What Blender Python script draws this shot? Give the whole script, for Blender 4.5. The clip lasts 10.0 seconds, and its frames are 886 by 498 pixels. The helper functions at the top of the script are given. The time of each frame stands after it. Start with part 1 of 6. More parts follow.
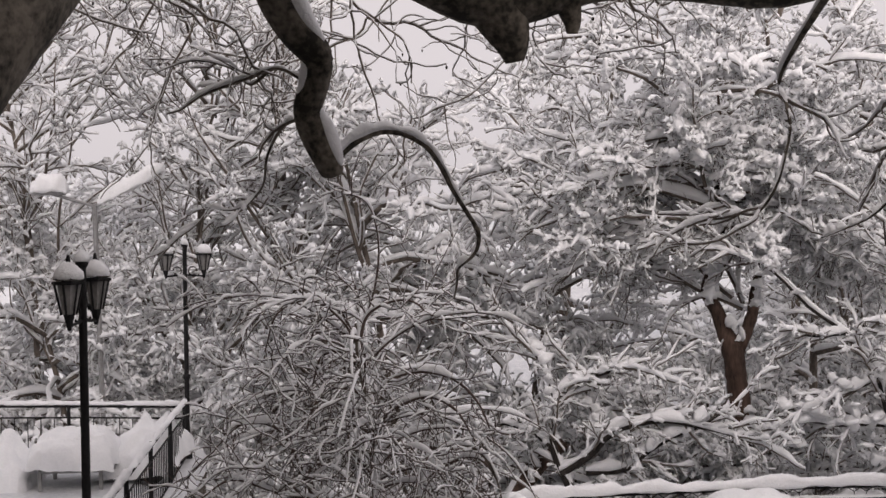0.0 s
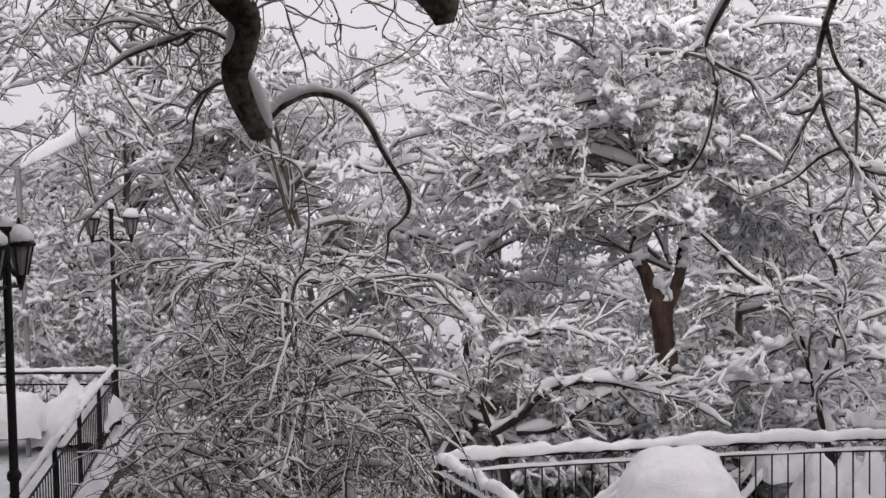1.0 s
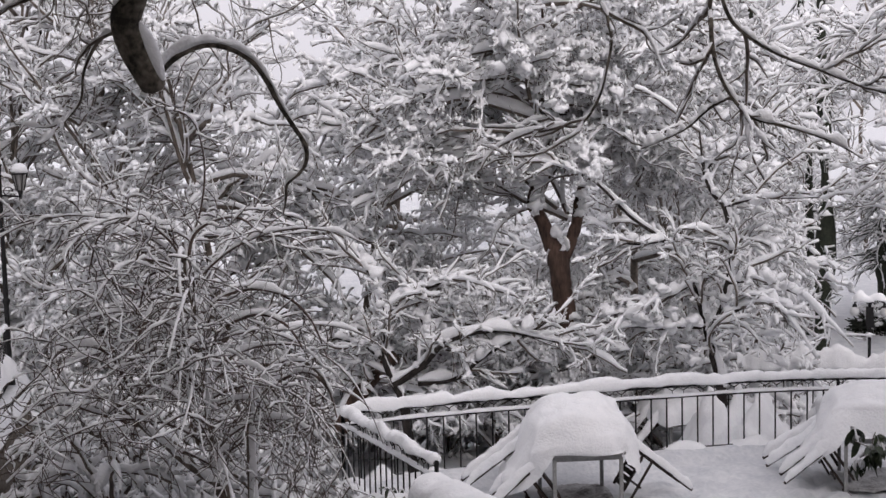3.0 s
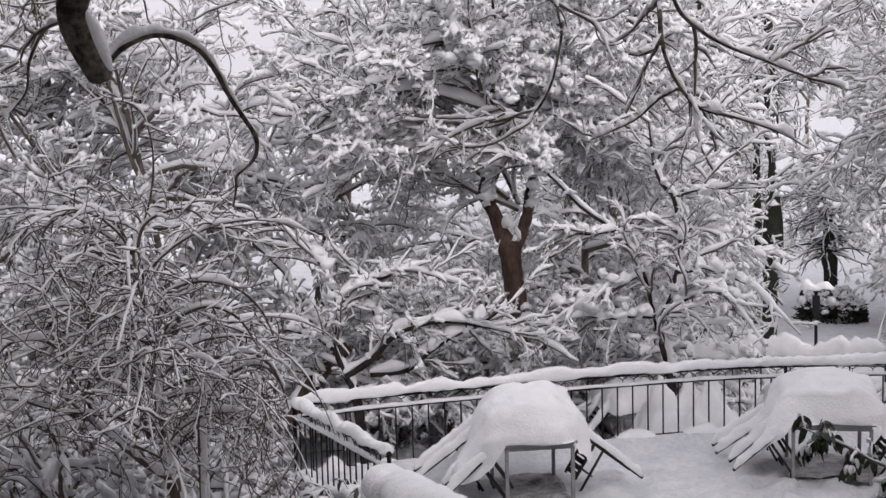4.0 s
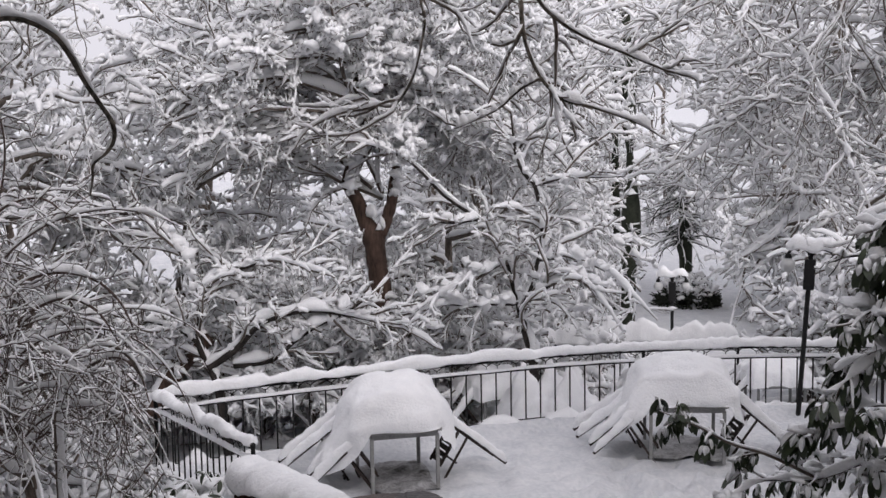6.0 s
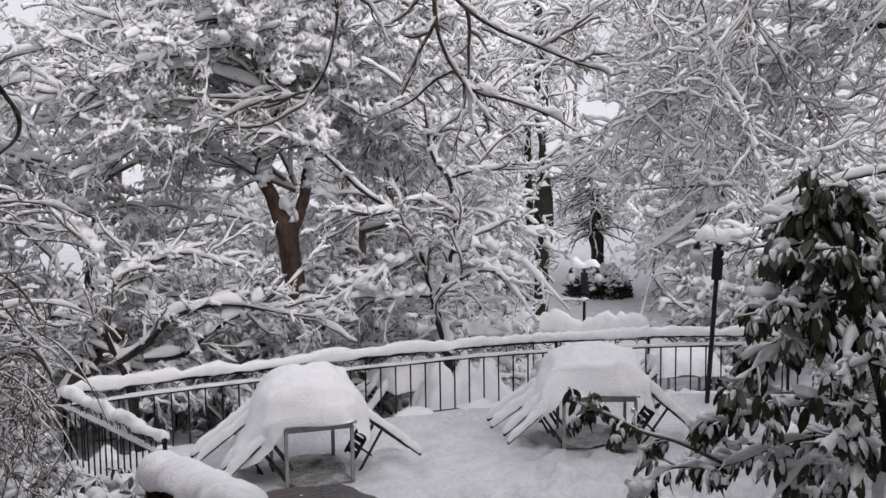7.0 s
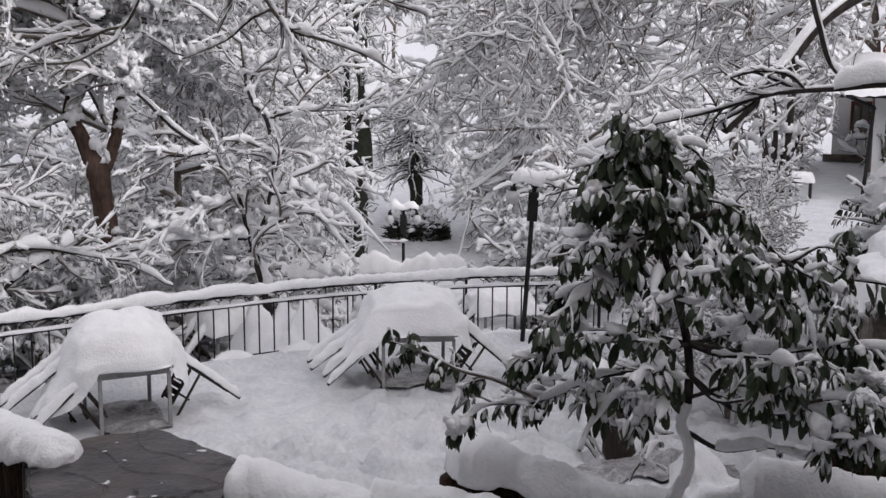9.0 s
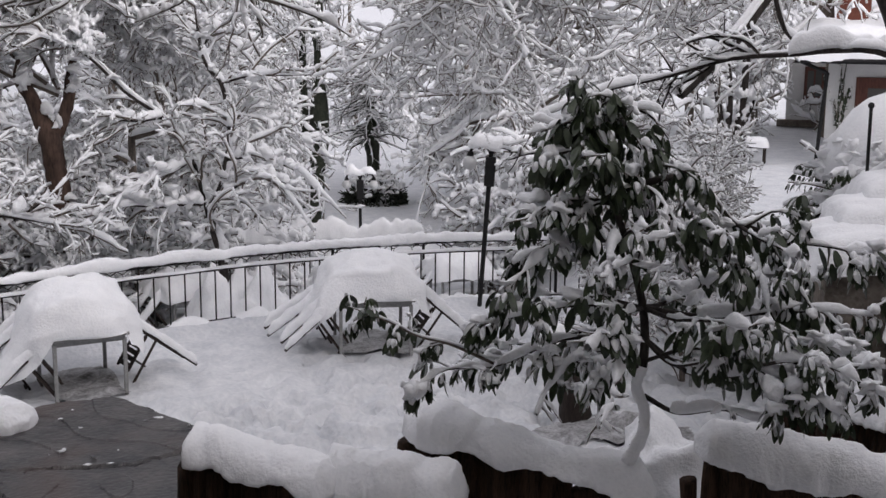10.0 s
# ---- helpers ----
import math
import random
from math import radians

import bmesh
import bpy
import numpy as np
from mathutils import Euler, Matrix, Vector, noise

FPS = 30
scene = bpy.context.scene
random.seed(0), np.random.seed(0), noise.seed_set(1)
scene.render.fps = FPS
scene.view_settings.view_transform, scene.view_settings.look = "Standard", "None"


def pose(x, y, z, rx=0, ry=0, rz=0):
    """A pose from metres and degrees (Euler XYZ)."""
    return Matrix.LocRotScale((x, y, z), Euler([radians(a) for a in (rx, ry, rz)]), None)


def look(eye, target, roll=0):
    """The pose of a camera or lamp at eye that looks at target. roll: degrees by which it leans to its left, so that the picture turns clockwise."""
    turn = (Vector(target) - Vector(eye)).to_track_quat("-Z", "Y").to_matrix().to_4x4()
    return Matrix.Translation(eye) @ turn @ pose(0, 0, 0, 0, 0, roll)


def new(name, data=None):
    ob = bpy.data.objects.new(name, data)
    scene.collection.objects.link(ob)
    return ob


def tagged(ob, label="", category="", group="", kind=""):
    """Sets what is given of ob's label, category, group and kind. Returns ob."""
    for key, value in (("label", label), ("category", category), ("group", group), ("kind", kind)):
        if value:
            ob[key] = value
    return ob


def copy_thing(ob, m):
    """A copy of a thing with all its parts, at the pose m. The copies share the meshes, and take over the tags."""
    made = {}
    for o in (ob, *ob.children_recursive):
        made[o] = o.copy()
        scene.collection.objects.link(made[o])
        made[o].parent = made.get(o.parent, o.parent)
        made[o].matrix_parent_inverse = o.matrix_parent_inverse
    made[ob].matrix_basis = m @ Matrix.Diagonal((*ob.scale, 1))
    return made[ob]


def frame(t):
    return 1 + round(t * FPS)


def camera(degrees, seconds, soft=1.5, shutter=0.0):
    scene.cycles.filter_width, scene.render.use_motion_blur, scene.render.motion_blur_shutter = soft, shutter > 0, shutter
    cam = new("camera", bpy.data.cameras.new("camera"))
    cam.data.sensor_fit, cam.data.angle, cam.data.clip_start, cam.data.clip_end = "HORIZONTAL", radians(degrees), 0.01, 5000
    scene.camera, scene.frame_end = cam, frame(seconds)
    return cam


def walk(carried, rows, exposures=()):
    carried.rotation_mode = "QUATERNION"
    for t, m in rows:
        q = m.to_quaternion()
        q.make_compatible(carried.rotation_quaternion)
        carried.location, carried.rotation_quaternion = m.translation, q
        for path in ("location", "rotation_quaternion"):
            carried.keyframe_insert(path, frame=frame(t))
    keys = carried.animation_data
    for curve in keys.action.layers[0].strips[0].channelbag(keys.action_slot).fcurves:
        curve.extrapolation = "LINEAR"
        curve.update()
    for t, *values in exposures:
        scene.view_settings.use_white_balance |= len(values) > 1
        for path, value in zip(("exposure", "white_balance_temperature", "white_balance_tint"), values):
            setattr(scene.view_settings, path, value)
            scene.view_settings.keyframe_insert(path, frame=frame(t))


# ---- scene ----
# Eye 4.4 m above the snow of the terrace; the camera turns on the spot.
EYE = 4.4
cam = camera(40.0, 10.0)
ROWS = [
    (0.0, 88.81, 0.77, -0.15),
    (0.5, 88.03, 0.90, -1.71),
    (1.0, 87.01, 0.96, -3.41),
    (1.5, 86.17, 1.09, -4.75),
    (2.0, 85.47, 1.25, -5.82),
    (2.5, 84.99, 1.34, -6.99),
    (4.0, 84.16, 1.44, -10.50),
    (4.5, 83.94, 1.36, -11.57),
    (5.0, 83.72, 1.26, -12.77),
    (5.5, 83.75, 1.16, -14.19),
    (6.0, 83.50, 1.03, -16.88),
    (7.5, 82.86, 0.57, -23.15),
    (8.0, 82.48, 0.26, -26.04),
    (8.5, 81.50, -0.06, -28.19),
    (9.0, 80.29, -0.26, -29.35),
    (9.5, 79.41, -0.37, -30.08),
    (10.0, 78.67, -0.47, -31.36),
]
walk(cam, [(t, pose(0, 0, EYE, rx, ry, rz)) for t, rx, ry, rz in ROWS],
     exposures=[(0.0, -0.24, 7020, 19), (0.6, -0.18, 6850, 18), (1.0, -0.12, 6680, 18), (2.5, -0.06, 6600, 18), (5.0, 0.02, 6550, 17), (10.0, 0.02, 6520, 16)])

# ---- sky and light: a bright overcast afternoon ----
world = bpy.data.worlds.new("overcast_sky")
scene.world = world
world.use_nodes = True
wn, wl = world.node_tree.nodes, world.node_tree.links
sky = wn.new("ShaderNodeTexSky")
sky.sky_type = "NISHITA"
sky.sun_disc = False
sky.sun_elevation, sky.sun_rotation = radians(30.6), radians(196)
sky.air_density, sky.dust_density = 1.5, 6.0
grey = wn.new("ShaderNodeRGBToBW")
wl.new(sky.outputs[0], grey.inputs[0])
veil = wn.new("ShaderNodeMix")
veil.data_type = "RGBA"
veil.inputs[0].default_value = 0.75
veil.inputs[7].default_value = (8.95, 9.1, 9.65, 1)
wl.new(grey.outputs[0], veil.inputs[6])
wl.new(veil.outputs[2], wn["Background"].inputs[0])
wn["Background"].inputs[1].default_value = 0.108
lamp = bpy.data.lights.new("sun", "SUN")
lamp.energy, lamp.angle, lamp.color = 1.75, radians(60), (1.0, 0.97, 0.93)
sun = new("sun", lamp)
sun.matrix_world = look((4, -14, 8.6), (0, 0, 0))


# ---- materials ----
def material(name, low, high, rough=0.8, scale=8.0, bump=0.2, fine=60.0, metal=0.0, spec=0.3, stretch=(1, 1, 1), contrast=(0.35, 0.65), depth=0.02):
    """Two-scale noise between two colours, with bump of the same grain."""
    m = bpy.data.materials.new(name)
    m.use_nodes = True
    n, l = m.node_tree.nodes, m.node_tree.links
    b = n["Principled BSDF"]
    co = n.new("ShaderNodeTexCoord")
    mp = n.new("ShaderNodeMapping")
    mp.inputs["Scale"].default_value = stretch
    l.new(co.outputs["Object"], mp.inputs[0])
    a, c = n.new("ShaderNodeTexNoise"), n.new("ShaderNodeTexNoise")
    a.inputs["Scale"].default_value, c.inputs["Scale"].default_value = scale, fine
    a.inputs["Detail"].default_value, c.inputs["Detail"].default_value = 5, 3
    l.new(mp.outputs[0], a.inputs["Vector"])
    l.new(mp.outputs[0], c.inputs["Vector"])
    mix = n.new("ShaderNodeMath")
    mix.operation = "MULTIPLY_ADD"
    mix.inputs[1].default_value = 0.45
    l.new(c.outputs[0], mix.inputs[0])
    half = n.new("ShaderNodeMath")
    half.operation = "MULTIPLY"
    half.inputs[1].default_value = 0.55
    l.new(a.outputs[0], half.inputs[0])
    l.new(half.outputs[0], mix.inputs[2])
    ramp = n.new("ShaderNodeValToRGB")
    ramp.color_ramp.elements[0].position, ramp.color_ramp.elements[1].position = contrast
    ramp.color_ramp.elements[0].color, ramp.color_ramp.elements[1].color = (*low, 1), (*high, 1)
    l.new(mix.outputs[0], ramp.inputs[0])
    l.new(ramp.outputs[0], b.inputs["Base Color"])
    b.inputs["Roughness"].default_value, b.inputs["Metallic"].default_value = rough, metal
    b.inputs["Specular IOR Level"].default_value = spec
    if bump:
        bp = n.new("ShaderNodeBump")
        bp.inputs["Strength"].default_value, bp.inputs["Distance"].default_value = bump, depth
        l.new(mix.outputs[0], bp.inputs["Height"])
        l.new(bp.outputs[0], b.inputs["Normal"])
    return m


SNOW = material("snow", (0.87, 0.88, 0.90), (0.95, 0.955, 0.965), 0.75, 6, 0.7, 38, spec=0.2, depth=0.03)
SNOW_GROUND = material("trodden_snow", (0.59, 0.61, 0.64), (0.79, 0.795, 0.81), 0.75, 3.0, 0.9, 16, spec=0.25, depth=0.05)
BARK = material("grey_brown_bark", (0.075, 0.063, 0.054), (0.24, 0.20, 0.167), 0.9, 9, 0.6, 40, stretch=(1, 1, 0.35))
TWIG = material("brown_twig", (0.10, 0.084, 0.072), (0.25, 0.21, 0.178), 0.9, 20, 0.0, 60)
CHERRY = material("reddish_twig", (0.055, 0.040, 0.034), (0.15, 0.108, 0.092), 0.85, 20, 0.0, 60)
PLANE = material("mottled_plane_bark", (0.03, 0.027, 0.022), (0.19, 0.165, 0.135), 0.9, 5, 0.6, 26, contrast=(0.42, 0.62))
TRUNK = material("red_brown_bark", (0.03, 0.021, 0.017), (0.13, 0.082, 0.064), 0.95, 7, 0.7, 30, stretch=(1, 1, 0.25))
IRON = material("black_iron", (0.008, 0.008, 0.009), (0.02, 0.019, 0.019), 0.65, 30, 0.1, 90, spec=0.25)
DARKBARK = material("wet_dark_bark", (0.014, 0.012, 0.011), (0.06, 0.050, 0.045), 0.9, 12, 0.6, 50, stretch=(1, 1, 0.4))
DARKWOOD = material("wet_dark_wood", (0.012, 0.009, 0.008), (0.05, 0.036, 0.03), 0.7, 10, 0.3, 60, stretch=(4, 4, 0.5))
PALEWOOD = material("weathered_table_paint", (0.23, 0.23, 0.23), (0.37, 0.37, 0.36), 0.7, 10, 0.2, 50)
LOG = material("rotting_brown_log", (0.010, 0.007, 0.005), (0.075, 0.042, 0.026), 0.95, 9, 0.9, 45, stretch=(3, 3, 0.35))
STONE = material("rough_wall_stone", (0.07, 0.06, 0.05), (0.22, 0.19, 0.16), 0.9, 4, 0.8, 25)
SLATE = material("wet_grey_slate", (0.020, 0.022, 0.026), (0.10, 0.092, 0.09), 0.34, 3.5, 0.9, 22, spec=0.5, contrast=(0.38, 0.62))
n, l = SLATE.node_tree.nodes, SLATE.node_tree.links
rust, rust_ramp, rust_mix = n.new("ShaderNodeTexNoise"), n.new("ShaderNodeValToRGB"), n.new("ShaderNodeMix")
rust.inputs["Scale"].default_value, rust.inputs["Detail"].default_value = 1.7, 6
rust_ramp.color_ramp.elements[0].position, rust_ramp.color_ramp.elements[1].position = 0.5, 0.68
rust_mix.data_type = "RGBA"
rust_mix.inputs[7].default_value = (0.07, 0.052, 0.047, 1)
l.new(n["Texture Coordinate"].outputs["Object"], rust.inputs["Vector"])
l.new(rust.outputs[0], rust_ramp.inputs[0])
l.new(rust_ramp.outputs[0], rust_mix.inputs[0])
l.new(n["Color Ramp"].outputs[0], rust_mix.inputs[6])
l.new(rust_mix.outputs[2], n["Principled BSDF"].inputs["Base Color"])
LEAF = material("leathery_green_leaf", (0.011, 0.019, 0.010), (0.042, 0.060, 0.024), 0.45, 12, 0.1, 50, spec=0.5)
PLASTER = material("white_plaster", (0.66, 0.66, 0.65), (0.78, 0.78, 0.77), 0.9, 2, 0.2, 30)
BRICK = material("red_brick", (0.14, 0.05, 0.035), (0.26, 0.10, 0.07), 0.9, 9, 0.4, 40)
FRAMEWOOD = material("red_brown_window_wood", (0.07, 0.025, 0.018), (0.13, 0.05, 0.035), 0.6, 9, 0.2, 40, stretch=(3, 3, 0.4))
MILK = material("milky_lamp_glass", (0.48, 0.49, 0.49), (0.60, 0.60, 0.60), 0.3, 9, 0.0, 40, spec=0.5)
LANTERN = material("lantern_glass", (0.20, 0.195, 0.19), (0.32, 0.31, 0.30), 0.25, 9, 0.0, 40, spec=0.5)
GREYPOLE = material("galvanised_pole", (0.22, 0.22, 0.22), (0.34, 0.34, 0.34), 0.5, 9, 0.0, 40)
SHRUB = material("dark_shrub", (0.010, 0.013, 0.010), (0.04, 0.045, 0.03), 0.9, 9, 0.2, 40)
PANE = bpy.data.materials.new("window_glass")
PANE.use_nodes = True
PANE.node_tree.nodes["Principled BSDF"].inputs["Base Color"].default_value = (0.10, 0.095, 0.09, 1)
PANE.node_tree.nodes["Principled BSDF"].inputs["Roughness"].default_value = 0.08

rng = np.random.default_rng(7)


# ---- mesh helpers ----
def thing(name, label, category, group="", kind="", at=(0, 0, 0)):
    ob = new(name)
    ob.location = at
    return tagged(ob, label, category, group, kind)


def part(name, data, mat, parent=None, label=""):
    """Link a mesh (or a bmesh) as one object, under a thing if one is given."""
    if isinstance(data, bmesh.types.BMesh):
        me = bpy.data.meshes.new(name)
        data.to_mesh(me)
        data.free()
        data = me
    if not data.materials:
        data.materials.append(mat)
    ob = new(name, data)
    if parent is not None:
        ob.parent = parent
    return tagged(ob, label)


def raw(name, verts, faces, smooth=True):
    """A mesh from arrays: verts (n, 3) and faces (k, 3 or 4)."""
    me = bpy.data.meshes.new(name)
    verts, faces = np.asarray(verts, dtype=np.float32), np.asarray(faces, dtype=np.int32)
    k = faces.shape[1]
    me.vertices.add(len(verts))
    me.vertices.foreach_set("co", verts.ravel())
    me.loops.add(faces.size)
    me.loops.foreach_set("vertex_index", faces.ravel())
    me.polygons.add(len(faces))
    me.polygons.foreach_set("loop_start", np.arange(0, faces.size, k, dtype=np.int32))
    me.update(calc_edges=True)
    me.validate()
    me.polygons.foreach_set("use_smooth", np.full(len(me.polygons), smooth))
    return me


def unit(v):
    return v / (np.linalg.norm(v, axis=-1, keepdims=True) + 1e-9)


def frames(P):
    t = unit(np.gradient(P, axis=1))
    ref = np.zeros_like(t)
    ref[..., 2] = 1
    steep = np.abs(t[:, :, 2]).mean(axis=1) > 0.93
    ref[steep] = (1, 0, 0)
    side = unit(np.cross(t, ref))
    return t, side, np.cross(side, t)


def rings(C):
    """Quads that join rings of points C (N, m, K, 3), with a lid at each end."""
    N, m, K, _ = C.shape
    i = np.arange(N * m * K).reshape(N, m, K)
    a, b = i[:, :-1], i[:, 1:]
    quads = np.stack([a, np.roll(a, -1, 2), np.roll(b, -1, 2), b], -1).reshape(-1, 4)
    return C.reshape(-1, 3), quads


def tube(P, R, K):
    t, s, u = frames(P)
    ang = np.linspace(0, 2 * np.pi, K, endpoint=False)
    C = P[:, :, None] + R[:, :, None, None] * (np.cos(ang)[:, None] * s[:, :, None] + np.sin(ang)[:, None] * u[:, :, None])
    return rings(C)


def snow_strip(P, R, depth, K, lumpy=0.45, spread=0.75):
    """Snow lying along branches: a lumpy ridge on their upper side, thin where they stand steep."""
    t, s, u = frames(P)
    N, m, _ = P.shape
    lie = np.clip(1.15 - np.abs(t[..., 2]) ** 1.5, 0.12, 1)
    grain = rng.standard_normal((N, m + 2))
    lump = 1 + lumpy * (0.5 * grain[:, :-2] + grain[:, 1:-1] + 0.5 * grain[:, 2:]) / 1.1
    lump = np.clip(lump, 0.2, 2.3)
    h = np.broadcast_to(np.asarray(depth).reshape(-1, 1), (N, m)) * lie * lump
    h = h.copy()
    h[:, 0] *= 0.7
    h[:, -1] *= 0.7
    up = np.zeros_like(t)
    up[..., 2] = 1
    up = unit(up - 0.75 * t * t[..., 2:3])
    w = R * 0.85 + h * spread * 0.54
    base = P + up * (R * 0.75)[..., None]
    if K == 3:
        xs, ys = np.array([-1, 0.0, 1]), np.array([0.05, 1.0, 0.05])
    elif K == 4:
        xs, ys = np.array([-1, -0.5, 0.55, 1]), np.array([0.1, 0.95, 0.9, 0.1])
    else:
        xs, ys = np.array([-0.8, -1.0, -0.55, 0.0, 0.55, 1.0, 0.8]), np.array([-0.1, 0.3, 0.85, 1.05, 0.85, 0.3, -0.1])
    C = base[:, :, None] + (w[..., None] * xs)[..., None] * s[:, :, None] + ((h + R * 0.4)[..., None] * ys)[..., None] * up[:, :, None]
    return rings(C)


def gather(pieces):
    V, F, n = [], [], 0
    for v, f in pieces:
        V.append(v)
        F.append(f + n)
        n += len(v)
    return np.concatenate(V), np.concatenate(F)


def run(S, D, L, r0, r1, m, wander=0.12, droop=0.0, late=0.0, curl=0.22):
    """Branches from starts S along D: a wandering line each, thinning from r0 to r1."""
    N = len(S)
    L, r0, r1 = np.broadcast_to(L, N), np.broadcast_to(r0, N), np.broadcast_to(r1, N)
    P = np.empty((N, m, 3))
    P[:, 0], d = S, unit(np.asarray(D, float))
    turn = rng.standard_normal((N, 3)) * wander * curl
    for i in range(1, m):
        d = d + wander * rng.standard_normal((N, 3)) + turn
        d[:, 2] -= droop + late * i / m
        d = unit(d)
        P[:, i] = P[:, i - 1] + d * (L / (m - 1))[:, None]
    f = np.linspace(0, 1, m)
    return P, r0[:, None] * (1 - f) + r1[:, None] * f


def spawn(P, R, per, lo, hi, angle, flat=1.0, taper=0.5):
    """Starts, directions, parent lengths and radii of `per` side shoots on each branch."""
    N, m, _ = P.shape
    f = rng.uniform(lo, hi, (N, per))
    k = np.minimum((f * (m - 1)).astype(int), m - 2)
    w = (f * (m - 1) - k)[..., None]
    n = np.arange(N)[:, None]
    S = P[n, k] * (1 - w) + P[n, k + 1] * w
    t = unit(P[n, k + 1] - P[n, k])
    q = unit(np.cross(t, rng.standard_normal(t.shape)))
    q[..., 2] *= flat
    a = radians(angle) * rng.uniform(0.6, 1.3, (N, per, 1))
    D = unit(t * np.cos(a) + unit(q) * np.sin(a))
    L = np.linalg.norm(np.diff(P, axis=1), axis=2).sum(1)[:, None] * (1 - taper * f)
    return S.reshape(-1, 3), D.reshape(-1, 3), L.reshape(-1), (R[n, k]).reshape(-1)


def branchwork(tree, name, sets, snow, wood, label="", snow_label="", lump=0.45):
    """Parts of a tree: its wood and the snow on it, from sets of (P, R, sides, snow depth, snow sides)."""
    if wood is not None:
        w = tagged(part(name, raw(name, *gather([tube(P[:, ::2] if K == 3 and P.shape[1] > 4 else P, R[:, ::2] if K == 3 and P.shape[1] > 4 else R, K) for P, R, K, _, _ in sets])), wood, tree, label), kind="stuff")
    laid = [snow_strip(P, R, d, k, lump) for P, R, _, d, k in sets if k]
    if laid:
        tagged(part("snow_load", raw("snow_load", *gather([x for x in laid])), snow, tree, snow_label), kind="stuff")


def smooth_line(points, n):
    """A rounded line through a few control points, with a radius as the fourth number."""
    c = np.array(points, float)
    x = np.arange(len(c))
    u = np.linspace(0, len(c) - 1, n)
    g = np.gradient(c, axis=0)
    k = np.minimum(u.astype(int), len(c) - 2)
    s = (u - k)[:, None]
    a, b, ga, gb = c[k], c[k + 1], g[k], g[k + 1]
    y = a * (2 * s**3 - 3 * s**2 + 1) + ga * (s**3 - 2 * s**2 + s) + b * (3 * s**2 - 2 * s**3) + gb * (s**3 - s**2)
    return y[None, :, :3], y[None, :, 3]


def box(bm, size, at=(0, 0, 0), rot=None, bevel=0.0):
    m = Matrix.Translation(at) @ (rot.to_4x4() if rot else Matrix.Identity(4)) @ Matrix.Diagonal((*size, 1))
    made = bmesh.ops.create_cube(bm, size=1, matrix=m)["verts"]
    if bevel:
        edges = list({e for v in made for e in v.link_edges})
        bmesh.ops.bevel(bm, geom=edges, offset=bevel, segments=2, affect="EDGES", profile=0.6)
    return bm


def rod(bm, a, b, r, sides=8, r2=None):
    a, b = Vector(a), Vector(b)
    turn = (b - a).to_track_quat("Z", "Y").to_matrix().to_4x4()
    m = Matrix.Translation((a + b) / 2) @ turn
    bmesh.ops.create_cone(bm, cap_ends=True, segments=sides, radius1=r, radius2=r if r2 is None else r2, depth=(b - a).length, matrix=m)
    return bm


def one(make, *args, **kw):
    return make(bmesh.new(), *args, **kw)


def mound(lx, ly, h, nx=22, ny=22, power=3.0, seed=0.0, bumps=0.12, skirt=0.04):
    """A rounded, uneven heap of snow over a rectangle, with its skirt turned in below the rim."""
    V, F = [], []
    for j in range(ny + 1):
        for i in range(nx + 1):
            u, v = 2 * i / nx - 1, 2 * j / ny - 1
            e = max(0.0, 1 - abs(u) ** power) * max(0.0, 1 - abs(v) ** power)
            e = e ** 0.45
            wob = 1 + 0.035 * noise.noise((u * 2.1 + seed, v * 2.1, seed))
            z = h * e * (1 + bumps * noise.noise((u * 2.4 + seed, v * 2.4, 3 + seed)) * 2 + bumps * 0.5 * noise.noise((u * 5, v * 5, seed)))
            V.append((u * lx / 2 * wob, v * ly / 2 * wob, z - skirt * (e < 0.01)))
    for j in range(ny):
        for i in range(nx):
            a = j * (nx + 1) + i
            F.append((a, a + 1, a + nx + 2, a + nx + 1))
    for k, p in enumerate(V):
        a = noise.noise_vector((p[0] * 4.0 + seed, p[1] * 4.0, p[2] * 4.0)) * (0.13 * min(h, 0.5)) + noise.noise_vector((p[0] * 10, p[1] * 10 + seed, p[2] * 10)) * (0.06 * min(h, 0.5))
        V[k] = (p[0] + a.x, p[1] + a.y, p[2] + 0.7 * a.z)
    return raw("snow", V, F)


